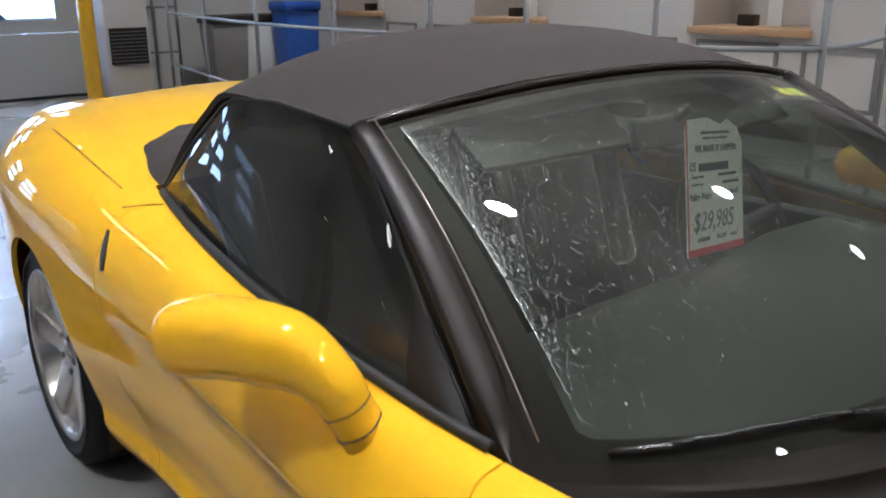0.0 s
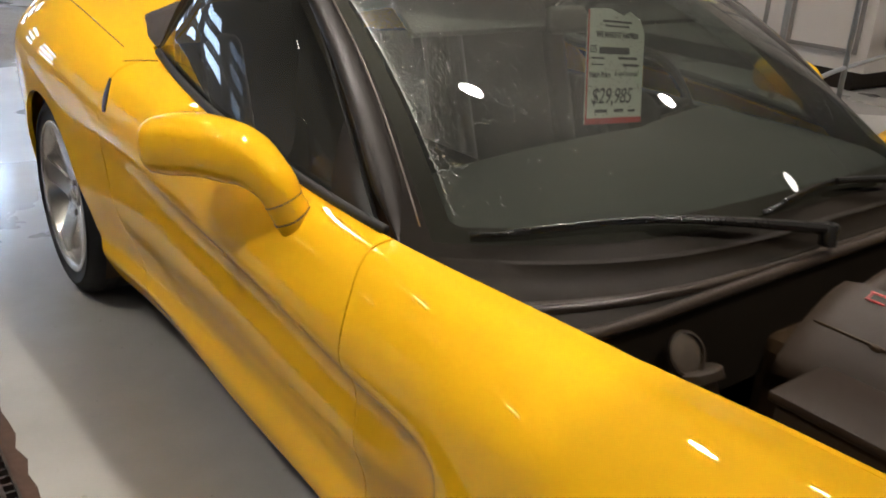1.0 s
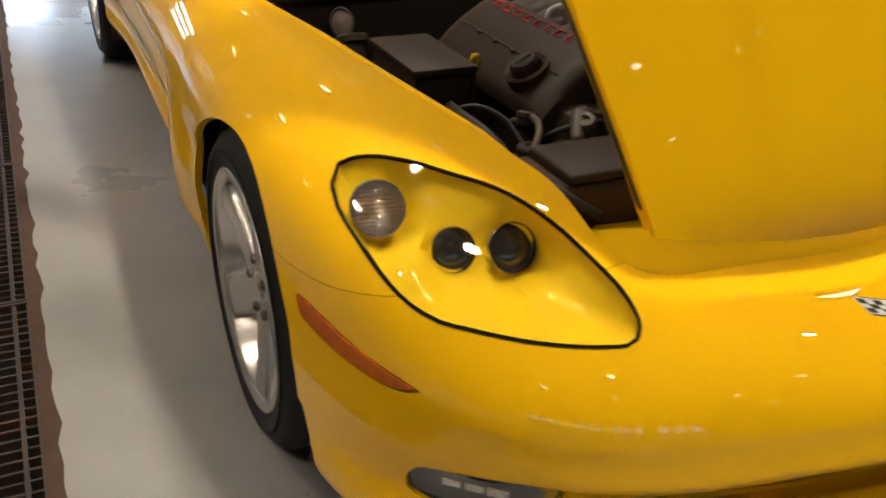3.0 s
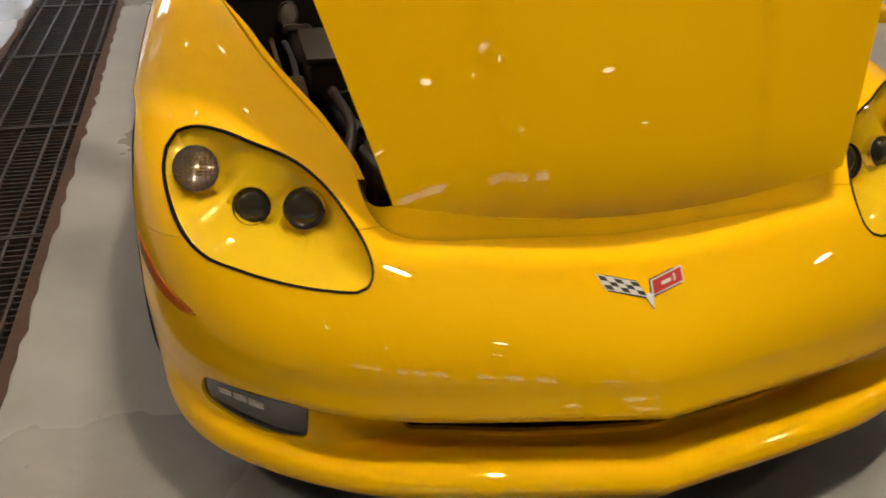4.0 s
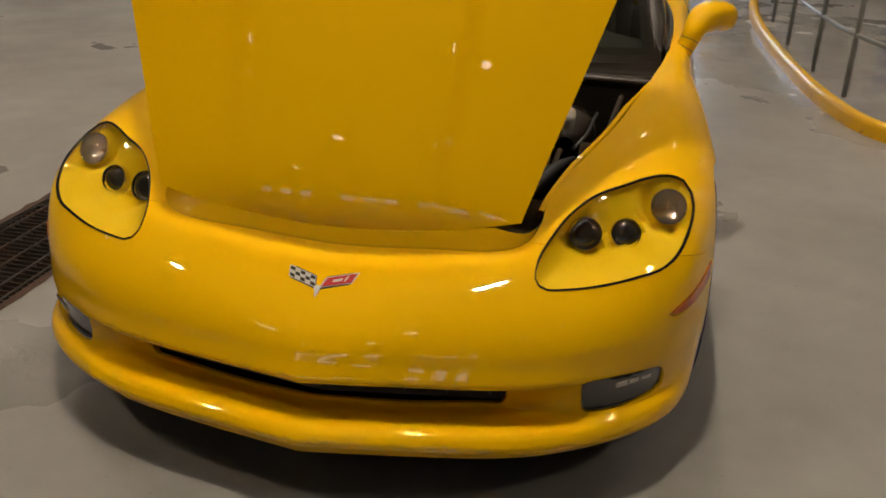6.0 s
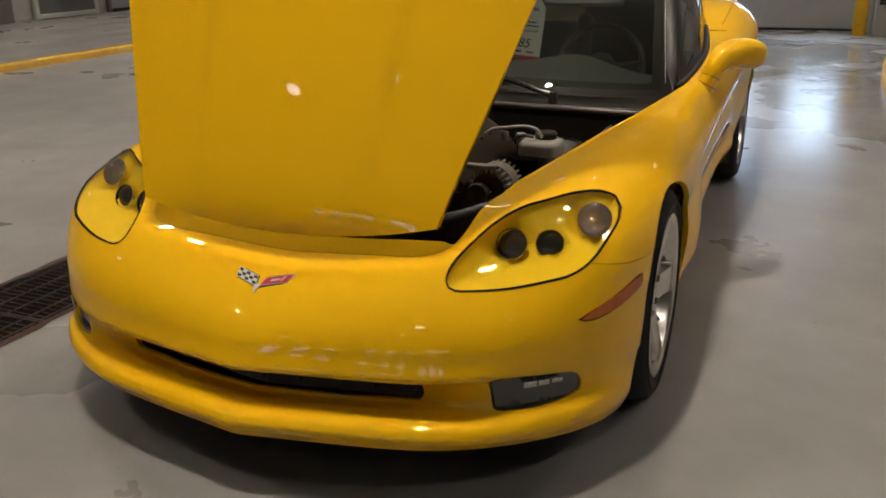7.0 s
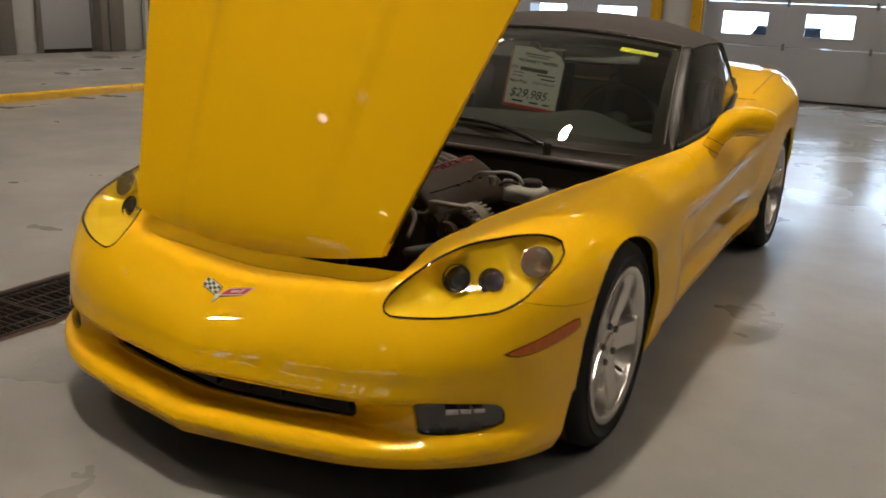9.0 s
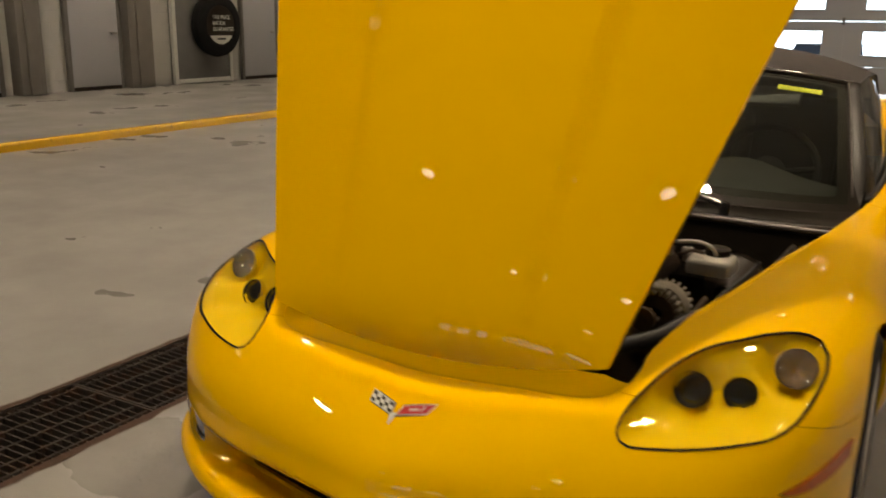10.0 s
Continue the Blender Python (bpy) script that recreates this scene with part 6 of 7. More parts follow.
slab(bm, GX1, X1 + .3, Y0 - .3, Y1 + .3, -0.2, 0)
slab(bm, XJ - .3, GX0, Y0 - .3, Y1 + .3, -0.2, 0)
slab(bm, X0 - .3, XJ - .3, Y0 - .3, Y2 + .3, -0.2, 0)
slab(bm, GX0, GX1, 7.0, Y1 + .3, -0.2, 0)
slab(bm, GX0, GX1, Y0 - .3, -3.0, -0.2, 0)
slab(bm, GX0 - .05, GX1 + .05, -3.1, 7.1, -0.42, -0.35)
tagged(part("floor", bm, FLOOR, smooth=False), "glossy grey epoxy concrete floor with wet patches", "floor", kind="structure")
bm = bmesh.new()
slab(bm, X0 - .3, X1 + .3, Y0 - .3, Y1 + .3, CEIL, CEIL + 0.2)
slab(bm, X0 - .3, XJ, Y1 + .3, Y2 + .3, CEIL, CEIL + 0.2)
tagged(part("ceiling", bm, material("ceiling_deck", (0.33, 0.315, 0.29), 0.7, vary=0.06, scale=1.0), smooth=False), "painted metal ceiling deck", "ceiling", kind="structure")
for nm, c in (("wall_west", (X0 - .3, X0, Y0 - .3, Y2 + .3)), ("wall_far", (X0, XJ, Y2, Y2 + .3)), ("wall_return", (XJ - .3, XJ, Y1 + .3, Y2)), ("wall_east", (X1, X1 + .3, Y0 - .3, Y1 + .3))):
    bm = bmesh.new()
    slab(bm, *c, 0, CEIL)
    tagged(part(nm, bm, BLOCK if nm == "wall_west" else WALL, smooth=False), "painted block wall in warm off-white", "wall", kind="structure")

# drain channel along the car
drain = thing("floor_drain", "long rusty steel drain grating set in the floor", "drain", ((GX0 + GX1) / 2, 2.0, 0))
for side in (GX0, GX1):
    bm = bmesh.new()
    rng = random.Random(5 if side == GX0 else 6)
    n = 160
    inn, outr = [], []
    sgn = 1 if side == GX0 else -1
    for k in range(n + 1):
        y = -3.0 + 10.0 * k / n
        outr.append(bm.verts.new((side - sgn * (0.006 + 0.016 * rng.random() ** 2) - drain.location.x, y - 2.0, 0.003)))
        inn.append(bm.verts.new((side + sgn * 0.022 - drain.location.x, y - 2.0, 0.004)))
    for k in range(n):
        bm.faces.new((outr[k], outr[k + 1], inn[k + 1], inn[k]))
    bmesh.ops.recalc_face_normals(bm, faces=bm.faces[:])
    part("rusty_frame", bm, RUST, drain, "flaking rusty edge")
GL = 0.90
grate_mesh = None
for k in range(11):
    y = -3.0 + GL * (k + 0.5) + 0.045
    if grate_mesh is None:
        bm = bmesh.new()
        w = GX1 - GX0 - 0.045
        for j in range(28):
            box(bm, 0, -GL / 2 + 0.010 + (GL - 0.020) * j / 27, -0.022, w, 0.0055, 0.030)
        for i in (0.0, 0.075, 0.31, 0.54, 0.77, 0.925, 1.0):
            box(bm, -w / 2 + w * i, 0, -0.014, 0.009, GL - 0.008, 0.020)
        for side in (-1, 1):
            box(bm, 0, side * (GL / 2 - 0.007), -0.018, w, 0.009, 0.034)
        ob = part("grating_panel", bm, GRATE, drain, "welded bar grating of dark steel", smooth=False)
        grate_mesh = ob.data
    else:
        ob = new("grating_panel", grate_mesh)
        ob.parent = drain
    ob.location = (0, y - 2.0, 0.001)

# walls with overhead doors: north behind the car, south behind the camera
OPEN_N = [(-6.04, -2.50), (-1.69, 1.85)]
OPEN_S = [(-11.17, -7.63), (-6.67, -3.13), (-2.17, 1.37), (2.33, 5.87)]
for nm, yw, x_lo, openings in (("wall_north", Y1, XJ - .3, OPEN_N), ("wall_south", Y0 - 0.3, X0, OPEN_S)):
    bm = bmesh.new()
    xs = [x_lo] + [v for o in openings for v in o] + [X1]
    for i in range(0, len(xs), 2):
        slab(bm, xs[i], xs[i + 1], yw, yw + 0.3, 0, CEIL)
    for a, b in openings:
        slab(bm, a, b, yw, yw + 0.3, 3.5, CEIL)
    tagged(part(nm, bm, WALL, smooth=False), "painted wall with overhead doors", "wall", kind="structure")

SEC = [0.0, 0.77, 1.39, 2.01, 2.63, 3.5]


def overhead_door(w):
    """A sectional door, its inner face at y = 0 looking to -y, its foot at the origin."""
    d = thing("overhead_door", "closed white sectional overhead door with small windows", "garage door", (0, 0, 0), "overhead doors")
    cols = 3
    cw = w / cols
    for s in range(len(SEC) - 1):
        z0, z1 = SEC[s] + .004, SEC[s + 1] - .004
        bm = bmesh.new()
        for c in range(cols):
            x0 = -w / 2 + c * cw
            if s in (1, 2, 3):
                wx0, wx1, wz0, wz1 = x0 + cw / 2 - 0.33, x0 + cw / 2 + 0.33, SEC[s] + 0.155, SEC[s] + 0.485
                slab(bm, x0, wx0, 0, 0.05, z0, z1)
                slab(bm, wx1, x0 + cw, 0, 0.05, z0, z1)
                slab(bm, wx0, wx1, 0, 0.05, z0, wz0)
                slab(bm, wx0, wx1, 0, 0.05, wz1, z1)
            else:
                slab(bm, x0, x0 + cw, 0, 0.05, z0, z1)
        part("door_section", bm, DOORPAINT, d, smooth=False)
        if s in (1, 2, 3):
            for c in range(cols):
                x0 = -w / 2 + c * cw + cw / 2
                bm = bmesh.new()
                for q in ((x0 - .345, x0 - .325), (x0 + .325, x0 + .345)):
                    slab(bm, *q, -0.010, 0.0, SEC[s] + .14, SEC[s] + .50)
                for q in ((.14, .16), (.48, .50)):
                    slab(bm, x0 - .345, x0 + .345, -0.011, 0.0, SEC[s] + q[0], SEC[s] + q[1])
                part("window_frame", bm, DOORPAINT, d, smooth=False)
    for c in range(cols + 1):
        x = -w / 2 + c * cw
        bm = bmesh.new()
        slab(bm, x - 0.02, x + 0.02, -0.010, 0.0, 0.05, 3.45)
        part("stile", bm, DOORPAINT, d, smooth=False)
        for s in range(1, len(SEC) - 1):
            bm = bmesh.new()
            box(bm, x, -0.02, SEC[s], 0.045, 0.03, 0.10, 0.01)
            part("hinge", bm, GREYTRIM, d, "grey steel hinge")
    bm = bmesh.new()
    slab(bm, -w / 2, w / 2, -0.02, 0.05, 0.0, 0.03)
    part("bottom_seal", bm, RUBBER, d, "black rubber bottom seal", smooth=False)
    return d


first_door = None
for yw, turn, openings in ((Y1 + 0.10, 0, OPEN_N), (Y0 - 0.10, 180, OPEN_S)):
    for a, b in openings:
        m = pose((a + b) / 2, yw, 0, 0, 0, turn)
        if first_door is None:
            first_door = overhead_door(b - a)
            first_door.matrix_basis = m
        else:
            copy_thing(first_door, m)

# daylight outside the doors
for y, strength in ((30.0, 6.5), (-42.0, 4.0)):
    bm = bmesh.new()
    slab(bm, -40, 40, y, y + 0.1, 0.3, 9)
    tagged(part("backdrop", bm, emission("daylight", (0.66, 0.82, 1.0), strength), smooth=False), "bright overcast yard outside", "backdrop", kind="structure")
bm = bmesh.new()
slab(bm, -300, 300, -300, 300, -0.62, -0.5)
tagged(part("ground", bm, material("yard_asphalt", (0.10, 0.10, 0.10), 0.8, vary=0.2, scale=1.0), smooth=False), "wet asphalt yard", "ground", kind="structure")
# cars parked in the yard, seen through the door windows
def parked_car(x, y, turn, mat, label):
    c = thing("parked_car", label, "car", (x, y, -0.5), "cars in the yard")
    c.rotation_euler = (0, 0, radians(turn))
    bm = bmesh.new()
    prof = [(-2.25, .35), (-2.28, .62), (-2.15, .86), (-1.2, .98), (1.55, 1.02), (2.15, .95), (2.28, .70), (2.22, .35)]
    rows = [[bm.verts.new((px, py * w, pz)) for px, pz in prof] for py, w in ((-0.9, 1), (-0.86, 1), (0.86, 1), (0.9, 1))]
    for a, b in zip(rows, rows[1:]):
        for i in range(len(prof) - 1):
            bm.faces.new((a[i], a[i + 1], b[i + 1], b[i]))
    bm.faces.new(rows[0])
    bm.faces.new(rows[-1][::-1])
    bmesh.ops.recalc_face_normals(bm, faces=bm.faces[:])
    part("car_body", bm, mat, c)
    bm = bmesh.new()
    low = [(-1.25, -.82), (1.5, -.82), (1.5, .82), (-1.25, .82)]
    high = [(-0.45, -.66), (0.95, -.66), (0.95, .66), (-0.45, .66)]
    a = [bm.verts.new((p, q, 0.97)) for p, q in low]
    b = [bm.verts.new((p, q, 1.42)) for p, q in high]
    for i in range(4):
        bm.faces.new((a[i], a[(i + 1) % 4], b[(i + 1) % 4], b[i]))
    bm.faces.new(b)
    part("car_windows", bm, material("car_glass", (0.03, 0.035, 0.04), 0.08), c, "dark glass", smooth=False)
    bm = bmesh.new()
    box(bm, 0.25, 0, 1.43, 1.44, 1.34, 0.05, 0.02)
    part("car_roof", bm, mat, c)
    for px in (-1.4, 1.4):
        for py in (-0.82, 0.82):
            bm = bmesh.new()
            lathe(bm, [(0.19, -0.10), (0.32, -0.10), (0.33, 0), (0.32, 0.10), (0.19, 0.10), (0.0005, 0.06)], 24, Matrix.Translation((px, py, 0.33)) @ Matrix.Rotation(radians(90), 4, "X"))
            part("car_wheel", bm, TYRE, c)


for x, y, turn, col, label in ((-4.6, 18.5, 78, (0.35, 0.02, 0.025), "red car parked in the yard"), (-1.5, 19.0, 90, (0.05, 0.055, 0.06), "dark car parked in the yard"),
                               (1.6, 18.6, 95, (0.35, 0.36, 0.37), "silver car parked in the yard"), (-8.2, 19.5, 85, (0.55, 0.55, 0.55), "white car parked in the yard"), (5.0, 19.2, 88, (0.08, 0.10, 0.18), "dark blue car parked in the yard")):
    parked_car(x, y, turn, material("yard_car_paint", col, 0.25, coat=0.8), label)

# high-bay lamps
def high_bay(x, y):
    lamp = thing("high_bay_lamp", "round warm high-bay lamp hung from the ceiling", "lamp", (x, y, CEIL), "high-bay lamps")
    bm = bmesh.new()
    tube(bm, [(0, 0, 0), (0, 0, -0.42)], 0.012, 8)
    part("stem", bm, GREYTRIM, lamp)
    bm = bmesh.new()
    lathe(bm, [(0.04, -0.40), (0.09, -0.42), (0.11, -0.55), (0.125, -0.60), (0.142, -0.71), (0.134, -0.71), (0.115, -0.61), (0.05, -0.56)], 32)
    part("shade", bm, STEEL, lamp, "spun aluminium shade")
    bm = bmesh.new()
    lathe(bm, [(0.128, -0.700), (0.09, -0.715), (0.0005, -0.72)], 32)
    part("diffuser", bm, emission("lamp_glow", (1.0, 0.86, 0.66), 14.0), lamp, "glowing round diffuser")
    return lamp


first = high_bay(*LAMPS[0][:2])
for x, y in [lamp[:2] for lamp in LAMPS[1:]] + FAR_LAMPS:
    copy_thing(first, Matrix.Translation((x, y, CEIL)))
for x, y, k in LAMPS:
    area_lamp("high_bay_light", Matrix.Translation((x, y, CEIL - 0.74)), 0.24, 0.24, LAMP_W * k, WARM, "DISK")
# sky over the yard, before the north doors
for a, b in OPEN_N:
    area_lamp("sky_light", pose((a + b) / 2, Y1 + 2.6, 4.3, 52, 0, 180), 3.6, 2.6, 560, (0.68, 0.84, 1.0))

# kerb and railing on the east side
KERB_E = smooth_path([(2.380, 10.904, 0), (2.283, 10.225, 0), (2.040, 8.673, 0), (1.875, 6.733, 0), (1.870, 5.249, 0), (1.894, 4.337, 0), (1.943, 3.697, 0), (2.030, 3.173, 0), (2.147, 2.892, 0), (2.331, 2.688, 0), (2.496, 2.562, 0), (2.768, 2.387, 0), (3.301, 2.271, 0), (4.271, 2.484, 0), (5.435, 2.708, 0), (7.278, 2.756, 0), (9.606, 2.756, 0)], 8)
KERB_W = [(-7.15, y, 0) for y in np.linspace(-14, 11.1, 30)]


def kerb(name, path):
    bm = bmesh.new()
    rows = []
    for i, p in enumerate(path):
        p = Vector(p)
        d = Vector(path[min(i + 1, len(path) - 1)]) - Vector(path[max(i - 1, 0)])
        n = Vector((-d.y, d.x, 0)).normalized()
        prof = [(-0.046, 0.0), (-0.046, 0.062), (-0.036, 0.084), (-0.014, 0.095), (0.014, 0.095), (0.036, 0.084), (0.046, 0.062), (0.046, 0.0)]
        rows.append([bm.verts.new(p + n * a + Vector((0, 0, b))) for a, b in prof])
    for a, b in zip(rows, rows[1:]):
        for i in range(7):
            bm.faces.new((a[i], a[i + 1], b[i + 1], b[i]))
    bm.faces.new(rows[0])
    bm.faces.new(rows[-1][::-1])
    bmesh.ops.recalc_face_normals(bm, faces=bm.faces[:])
    return tagged(part(name, bm, YELLOW, angle=60), "low rounded kerb painted safety yellow with scuffs", "kerb")


kerb("kerb", KERB_E)
kerb("kerb", KERB_W)
rail = thing("railing", "grey tube railing standing behind the yellow kerb", "railing", (2.2, 4.1, 0))
POSTS = [(2.544, 10.516), (2.283, 8.867), (2.088, 7.315), (2.040, 5.957), (2.059, 4.793), (2.127, 3.978), (2.350, 3.231), (2.865, 2.581), (3.980, 2.804), (5.241, 3.047), (6.599, 3.095), (7.957, 3.095), (9.509, 3.095)]
for x, y in POSTS:
    bm = bmesh.new()
    tube(bm, [(x - 2.2, y - 4.1, 0), (x - 2.2, y - 4.1, 1.6)], 0.018, 10)
    part("post", bm, RAIL, rail)
for z in (0.42, 1.0, 1.58):
    bm = bmesh.new()
    tube(bm, smooth_path([(x - 2.2, y - 4.1, z) for x, y in POSTS], 6), 0.015, 10)
    part("rail", bm, RAIL, rail)

# yellow bollard at the door
post = thing("bollard", "tall yellow steel guard post beside the overhead door", "bollard", (1.76, 11.0, 0))
bm = bmesh.new()
lathe(bm, [(0.09, 0.0), (0.09, 2.2), (0.075, 2.25), (0.0005, 2.27)], 20)
part("post_pipe", bm, YELLOW, post)

for x in (-1.78, -2.40, 2.02):
    if x > 0:
        continue
    m = thing("door_jamb", "tan painted steel jamb beside the overhead door", "jamb", (x, Y1 - 0.06, 0), "door jambs")
    bm = bmesh.new()
    box(bm, 0, 0, 1.75, 0.16, 0.12, 3.5, 0.01)
    part("jamb_post", bm, YELLOW, m)

# ---- east side: service counters behind the railing ----
PANEL = material("counter_panel", (0.56, 0.53, 0.50), 0.5, vary=0.05, scale=2, bump=0.1, bump_scale=30)
WOOD = material("light_wood", (0.48, 0.31, 0.16), 0.45, vary=0.15, scale=6, bump=0.2, bump_scale=50)
CX = 5.45
counter = thing("service_counter", "pale panelled service counter with wooden shelf niches and black plinth", "counter", (CX, 7.0, 0))
bm = bmesh.new()
slab(bm, 0.06, 1.6, -3.44, 4.6, 0, 0.16)
part("plinth", bm, BLACK, counter, "black plinth", smooth=False)
NICHES = [(-2.85, -1.70), (0.2, 1.4), (3.3, 4.45)]
ys = [-3.55] + [v for n in NICHES for v in n] + [4.65]
for i in range(0, len(ys), 2):
    bm = bmesh.new()
    slab(bm, 0, 1.6, ys[i], ys[i + 1], 0.86, 2.7)
    part("counter_pier", bm, PANEL, counter, smooth=False)
bm = bmesh.new()
slab(bm, 0, 1.6, -3.55, 4.65, 0.16, 0.86)
part("counter_front", bm, PANEL, counter, smooth=False)
bm = bmesh.new()
slab(bm, 0.6, 1.59, -3.5, 4.6, 0.87, 2.69)
part("counter_back", bm, PANEL, counter, smooth=False)
for a, b in NICHES:
    bm = bmesh.new()
    box(bm, 0.26, (a + b) / 2, 0.895, 0.62, b - a + 0.06, 0.065, 0.006)
    part("counter_shelf", bm, WOOD, counter, "light wooden shelf")
for a, b in ((-3.52, -2.75), (-2.65, -1.70), (-1.6, -0.75), (-0.65, 0.2), (0.3, 1.4), (1.5, 2.4), (2.5, 3.3)):
    bm = bmesh.new()
    for z in (0.30, 0.78):
        slab(bm, -0.016, 0.0, a + 0.06, b - 0.06, z, z + 0.035)
    for y in (a + 0.06, b - 0.095):
        slab(bm, -0.015, 0.0, y, y + 0.035, 0.335, 0.78)
    part("panel_moulding", bm, GREYTRIM, counter, "thin grey panel moulding", smooth=False)
for i, (a, b) in enumerate(NICHES):
    o = thing("desk_item", "small dark box and paper standing on the wooden shelf", "desk item", (CX + 0.30, 7.0 + (a + b) / 2 + 0.2, 0.928), "shelf items")
    bm = bmesh.new()
    box(bm, 0, 0, 0.05, 0.12, 0.16, 0.10, 0.01)
    part("box_body", bm, BLACK, o)
    bm = bmesh.new()
    box(bm, 0.02, -0.25, 0.13, 0.02, 0.14, 0.26, 0.004)
    part("paper_stand", bm, WHITE, o)

# north-east corner: heater unit, rack, bins
heater = thing("heater_unit", "grey wall heater cabinet with black mesh grille", "heater", (2.18, 11.19, 0))
bm = bmesh.new()
box(bm, 0, 0, 1.0, 0.52, 0.6, 2.0, 0.02)
part("cabinet", bm, PANEL, heater)
bm = bmesh.new()
box(bm, 0, -0.31, 0.62, 0.44, 0.04, 0.42, 0.005)
part("mesh_grille", bm, BLACK, heater, "black mesh grille")
bm = bmesh.new()
for k in range(9):
    box(bm, 0, -0.335, 0.45 + 0.042 * k, 0.42, 0.008, 0.008)
part("grille_bar", bm, GREYTRIM, heater, smooth=False)["kind"] = "stuff"
rack = thing("pipe_rack", "upright grey pipe rack against the wall", "rack", (2.62, 11.2, 0))
for dx in (-0.12, 0.0, 0.30):
    bm = bmesh.new()
    tube(bm, [(dx, 0, 0), (dx, 0, 2.3)], 0.02, 8)
    part("upright", bm, RAIL, rack)
for z in (0.5, 1.05, 1.6, 2.1):
    bm = bmesh.new()
    tube(bm, [(-0.12, 0, z), (0.30, 0, z)], 0.015, 8)
    part("rung", bm, RAIL, rack)
for x, y, h, mat, lab in ((3.45, 11.0, 0.93, GREYTRIM, "tall grey waste bin with black lid"), (3.92, 11.1, 0.93, WHITE, "tall pale waste bin with black lid"), (4.32, 10.7, 1.09, material("blue_plastic", (0.03, 0.10, 0.42), 0.4, vary=0.08, scale=6), "tall blue recycling bin with blue lid")):
    o = thing("waste_bin", lab, "bin", (x, y, 0), "bins along the wall")
    bm = bmesh.new()
    vs = box(bm, 0, 0, h * 0.45, 0.50, 0.42, h * 0.9, 0.03)
    for v in bm.verts:
        k = 0.84 + 0.16 * v.co.z / (h * 0.9)
        v.co.x *= k
        v.co.y *= k
    part("bin_body", bm, mat, o)
    bm = bmesh.new()
    box(bm, 0, 0, h * 0.95, 0.54, 0.46, h * 0.11, 0.025)
    part("bin_lid", bm, BLACK if mat is not o and "blue" not in lab else mat, o)

# ---- west wall: piers, doors, tyre display ----
XW = X0
for y0, y1 in ((7.16, 7.62), (9.46, 10.02), (4.95, 5.45), (15.6, 16.1)):
    o = thing("wall_pier", "grey-brown steel pier standing proud of the wall", "pier", (XW, (y0 + y1) / 2, 0), "wall piers")
    bm = bmesh.new()
    w = y1 - y0
    box(bm, 0.14, 0, CEIL / 2, 0.28, w, CEIL - 0.02, 0.01)
    box(bm, 0.30, 0, CEIL / 2, 0.06, w * 0.4, CEIL - 0.02, 0.01)
    part("pier_column", bm, material("pier_paint", (0.24, 0.22, 0.20), 0.55, vary=0.12, scale=4), o)
for y0, y1 in ((8.32, 9.38), (12.78, 13.84), (5.85, 6.90)):
    o = thing("flush_door", "closed off-white flush door with dark gap below", "door", (XW, (y0 + y1) / 2, 0), "west doors")
    w = y1 - y0
    bm = bmesh.new()
    box(bm, 0.04, 0, 1.12, 0.06, w, 2.1, 0.006)
    part("leaf", bm, DOORPAINT, o)
    bm = bmesh.new()
    box(bm, 0.035, 0, 0.035, 0.07, w, 0.07)
    part("sill_gap", bm, BLACK, o, "black threshold", smooth=False)
    bm = bmesh.new()
    for s in (1, -1):
        box(bm, 0.03, s * (w / 2 + 0.04), 1.1, 0.10, 0.08, 2.2, 0.005)
    box(bm, 0.03, 0, 2.24, 0.10, w + 0.16, 0.08, 0.005)
    part("door_frame", bm, GREYTRIM, o)
    bm = bmesh.new()
    box(bm, 0.09, w / 2 - 0.1, 1.02, 0.05, 0.14, 0.03, 0.008)
    part("lever", bm, STEEL, o, "steel lever handle")
    for z in (0.3, 1.1, 1.9):
        bm = bmesh.new()
        tube(bm, [(0.08, w / 2 + 0.01, z - 0.06), (0.08, w / 2 + 0.01, z + 0.06)], 0.014, 8)
        part("hinge", bm, GREYTRIM, o)

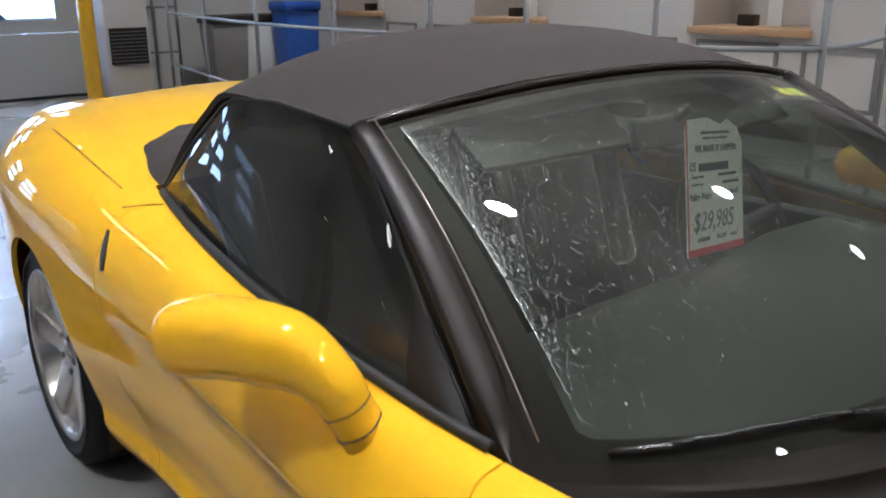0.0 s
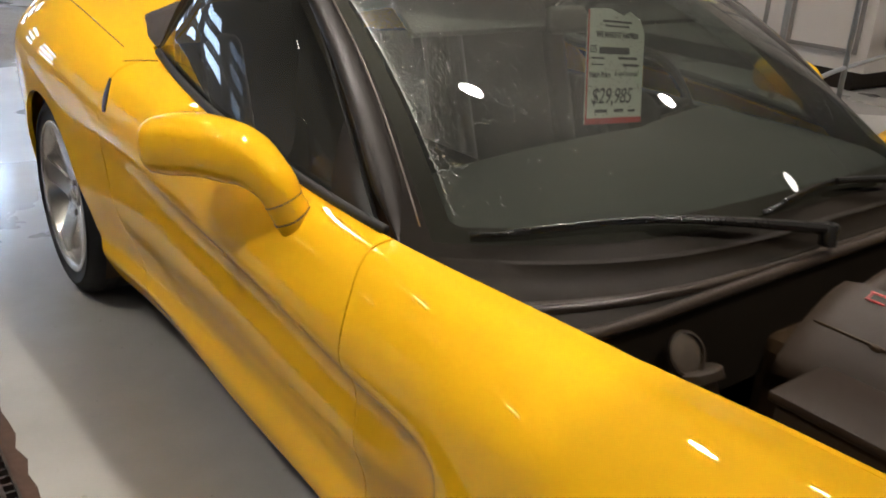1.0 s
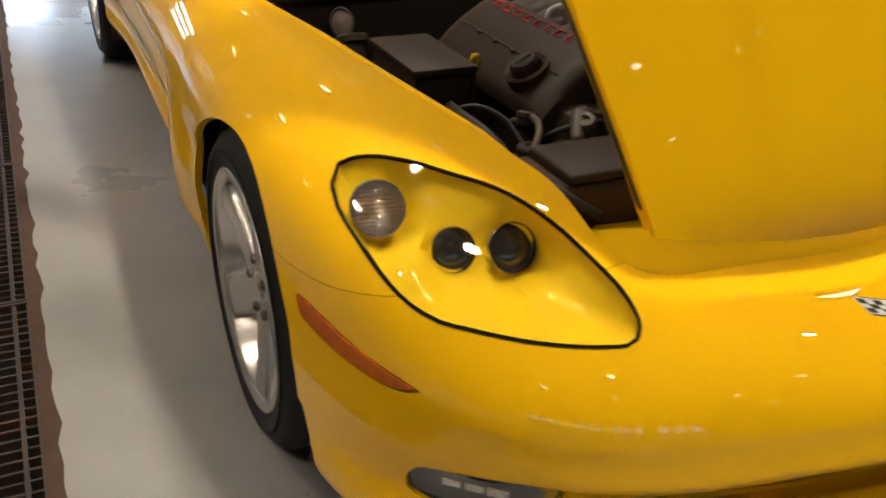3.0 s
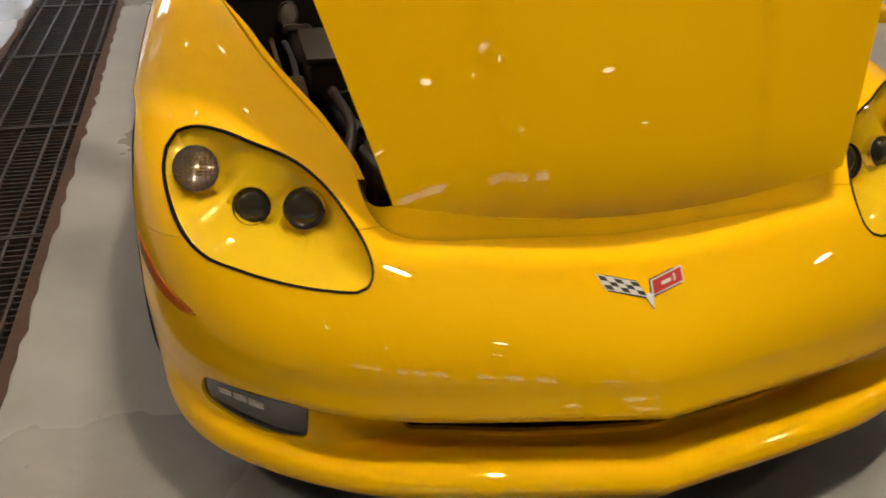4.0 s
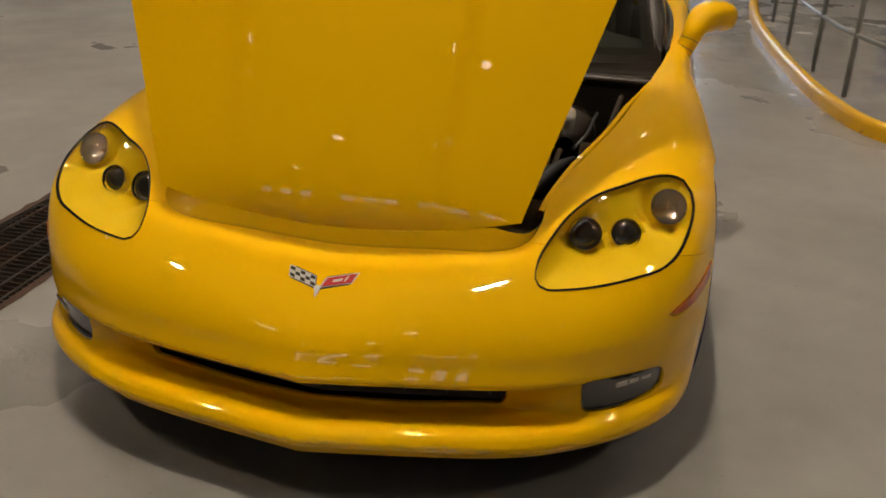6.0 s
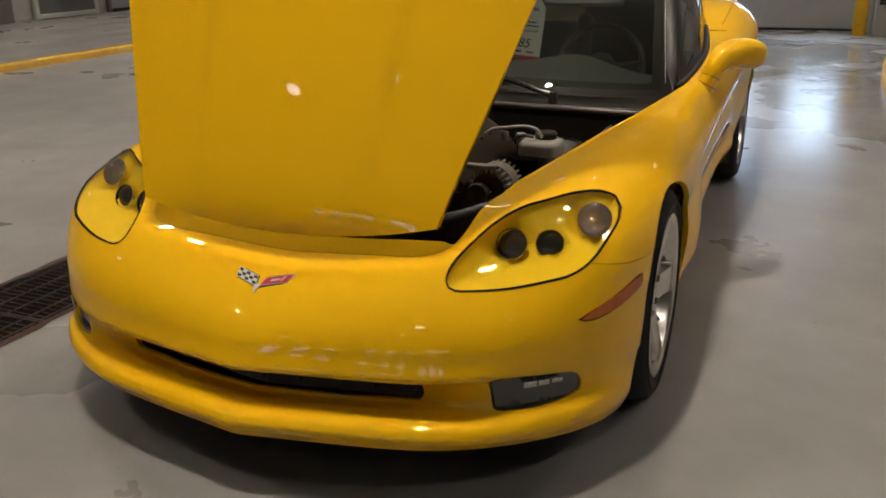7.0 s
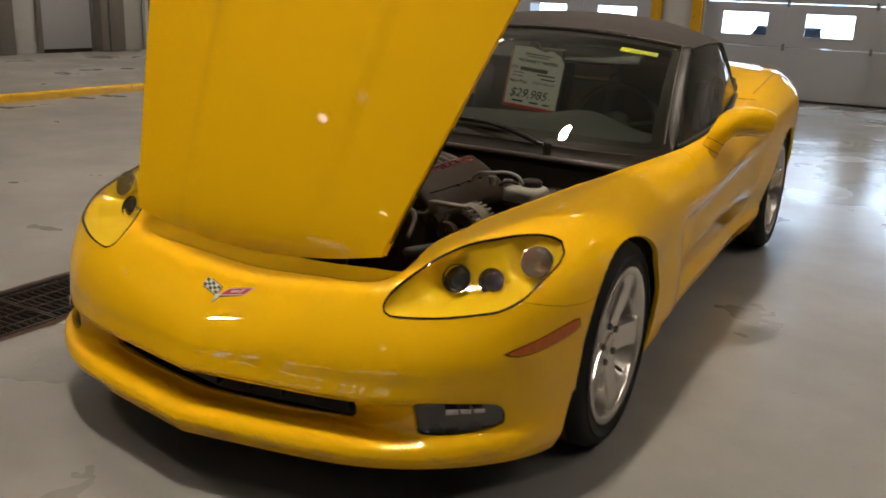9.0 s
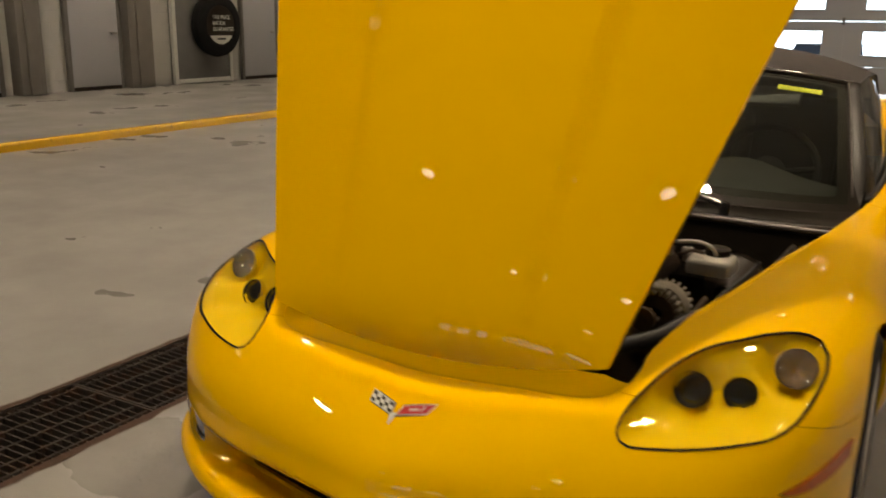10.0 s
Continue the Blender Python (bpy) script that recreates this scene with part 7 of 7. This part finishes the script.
board = thing("display_board", "white-framed grey display board leaning on the wall", "board", (XW + 0.12, 11.47, 0))
bm = bmesh.new()
box(bm, 0, 0, 1.25, 0.05, 1.50, 2.3, 0.004)
part("panel_sheet", bm, material("board_grey", (0.20, 0.20, 0.20), 0.35, vary=0.15, scale=4), board)
for y in (-0.78, 0.78):
    bm = bmesh.new()
    box(bm, 0.01, y, 1.25, 0.09, 0.09, 2.5, 0.008)
    part("frame_stile", bm, WHITE, board)
for z in (0.06, 2.46):
    bm = bmesh.new()
    box(bm, 0.012, 0, z, 0.09, 1.47, 0.09, 0.008)
    part("frame_rail", bm, WHITE, board)
disp = thing("tyre_display", "oversized black tyre sign with white lettering on the board", "sign", (XW + 0.30, 11.72, 1.17))
bm = bmesh.new()
R90 = Matrix.Rotation(radians(90), 4, "Y")
lathe(bm, [(0.30, -0.12), (0.56, -0.13), (0.62, -0.09), (0.64, 0.0), (0.62, 0.09), (0.56, 0.13), (0.42, 0.14), (0.40, 0.12), (0.0005, 0.12)], 56, R90)
part("tyre_ring", bm, TYRE, disp)
bm = bmesh.new()
lathe(bm, [(0.405, 0.118), (0.405, 0.125), (0.0005, 0.125)], 48, R90)
part("sign_face", bm, BLACK, disp)
bm = bmesh.new()
pts = [(0.127, 0.38 * math.cos(a), 0.38 * math.sin(a)) for a in np.linspace(math.pi * 1.18, math.pi * 1.82, 20)]
f = [bm.verts.new(p) for p in pts]
g = [bm.verts.new((p[0] + 0.003, p[1], p[2])) for p in pts]
bm.faces.new(f[::-1])
bm.faces.new(g)
for i in range(len(f)):
    bm.faces.new((f[i], f[(i + 1) % len(f)], g[(i + 1) % len(f)], g[i]))
part("white_segment", bm, WHITE, disp, "white lower segment", smooth=False)
sign_m = Matrix.Rotation(radians(90), 4, "Z") @ Matrix.Rotation(radians(90), 4, "X")
for i, text in enumerate(("TIRE PRICE", "MATCH", "GUARANTEE")):
    lettering(text, -0.24, 0.13 - 0.12 * i, 0.105, disp, WHITE, Matrix.Translation((0.128, 0, 0)) @ sign_m, 0, 0.002)
bm = bmesh.new()
box(bm, 0.132, 0.0, -0.27, 0.003, 0.24, 0.035)
part("printed_bar", bm, INK, disp, smooth=False)
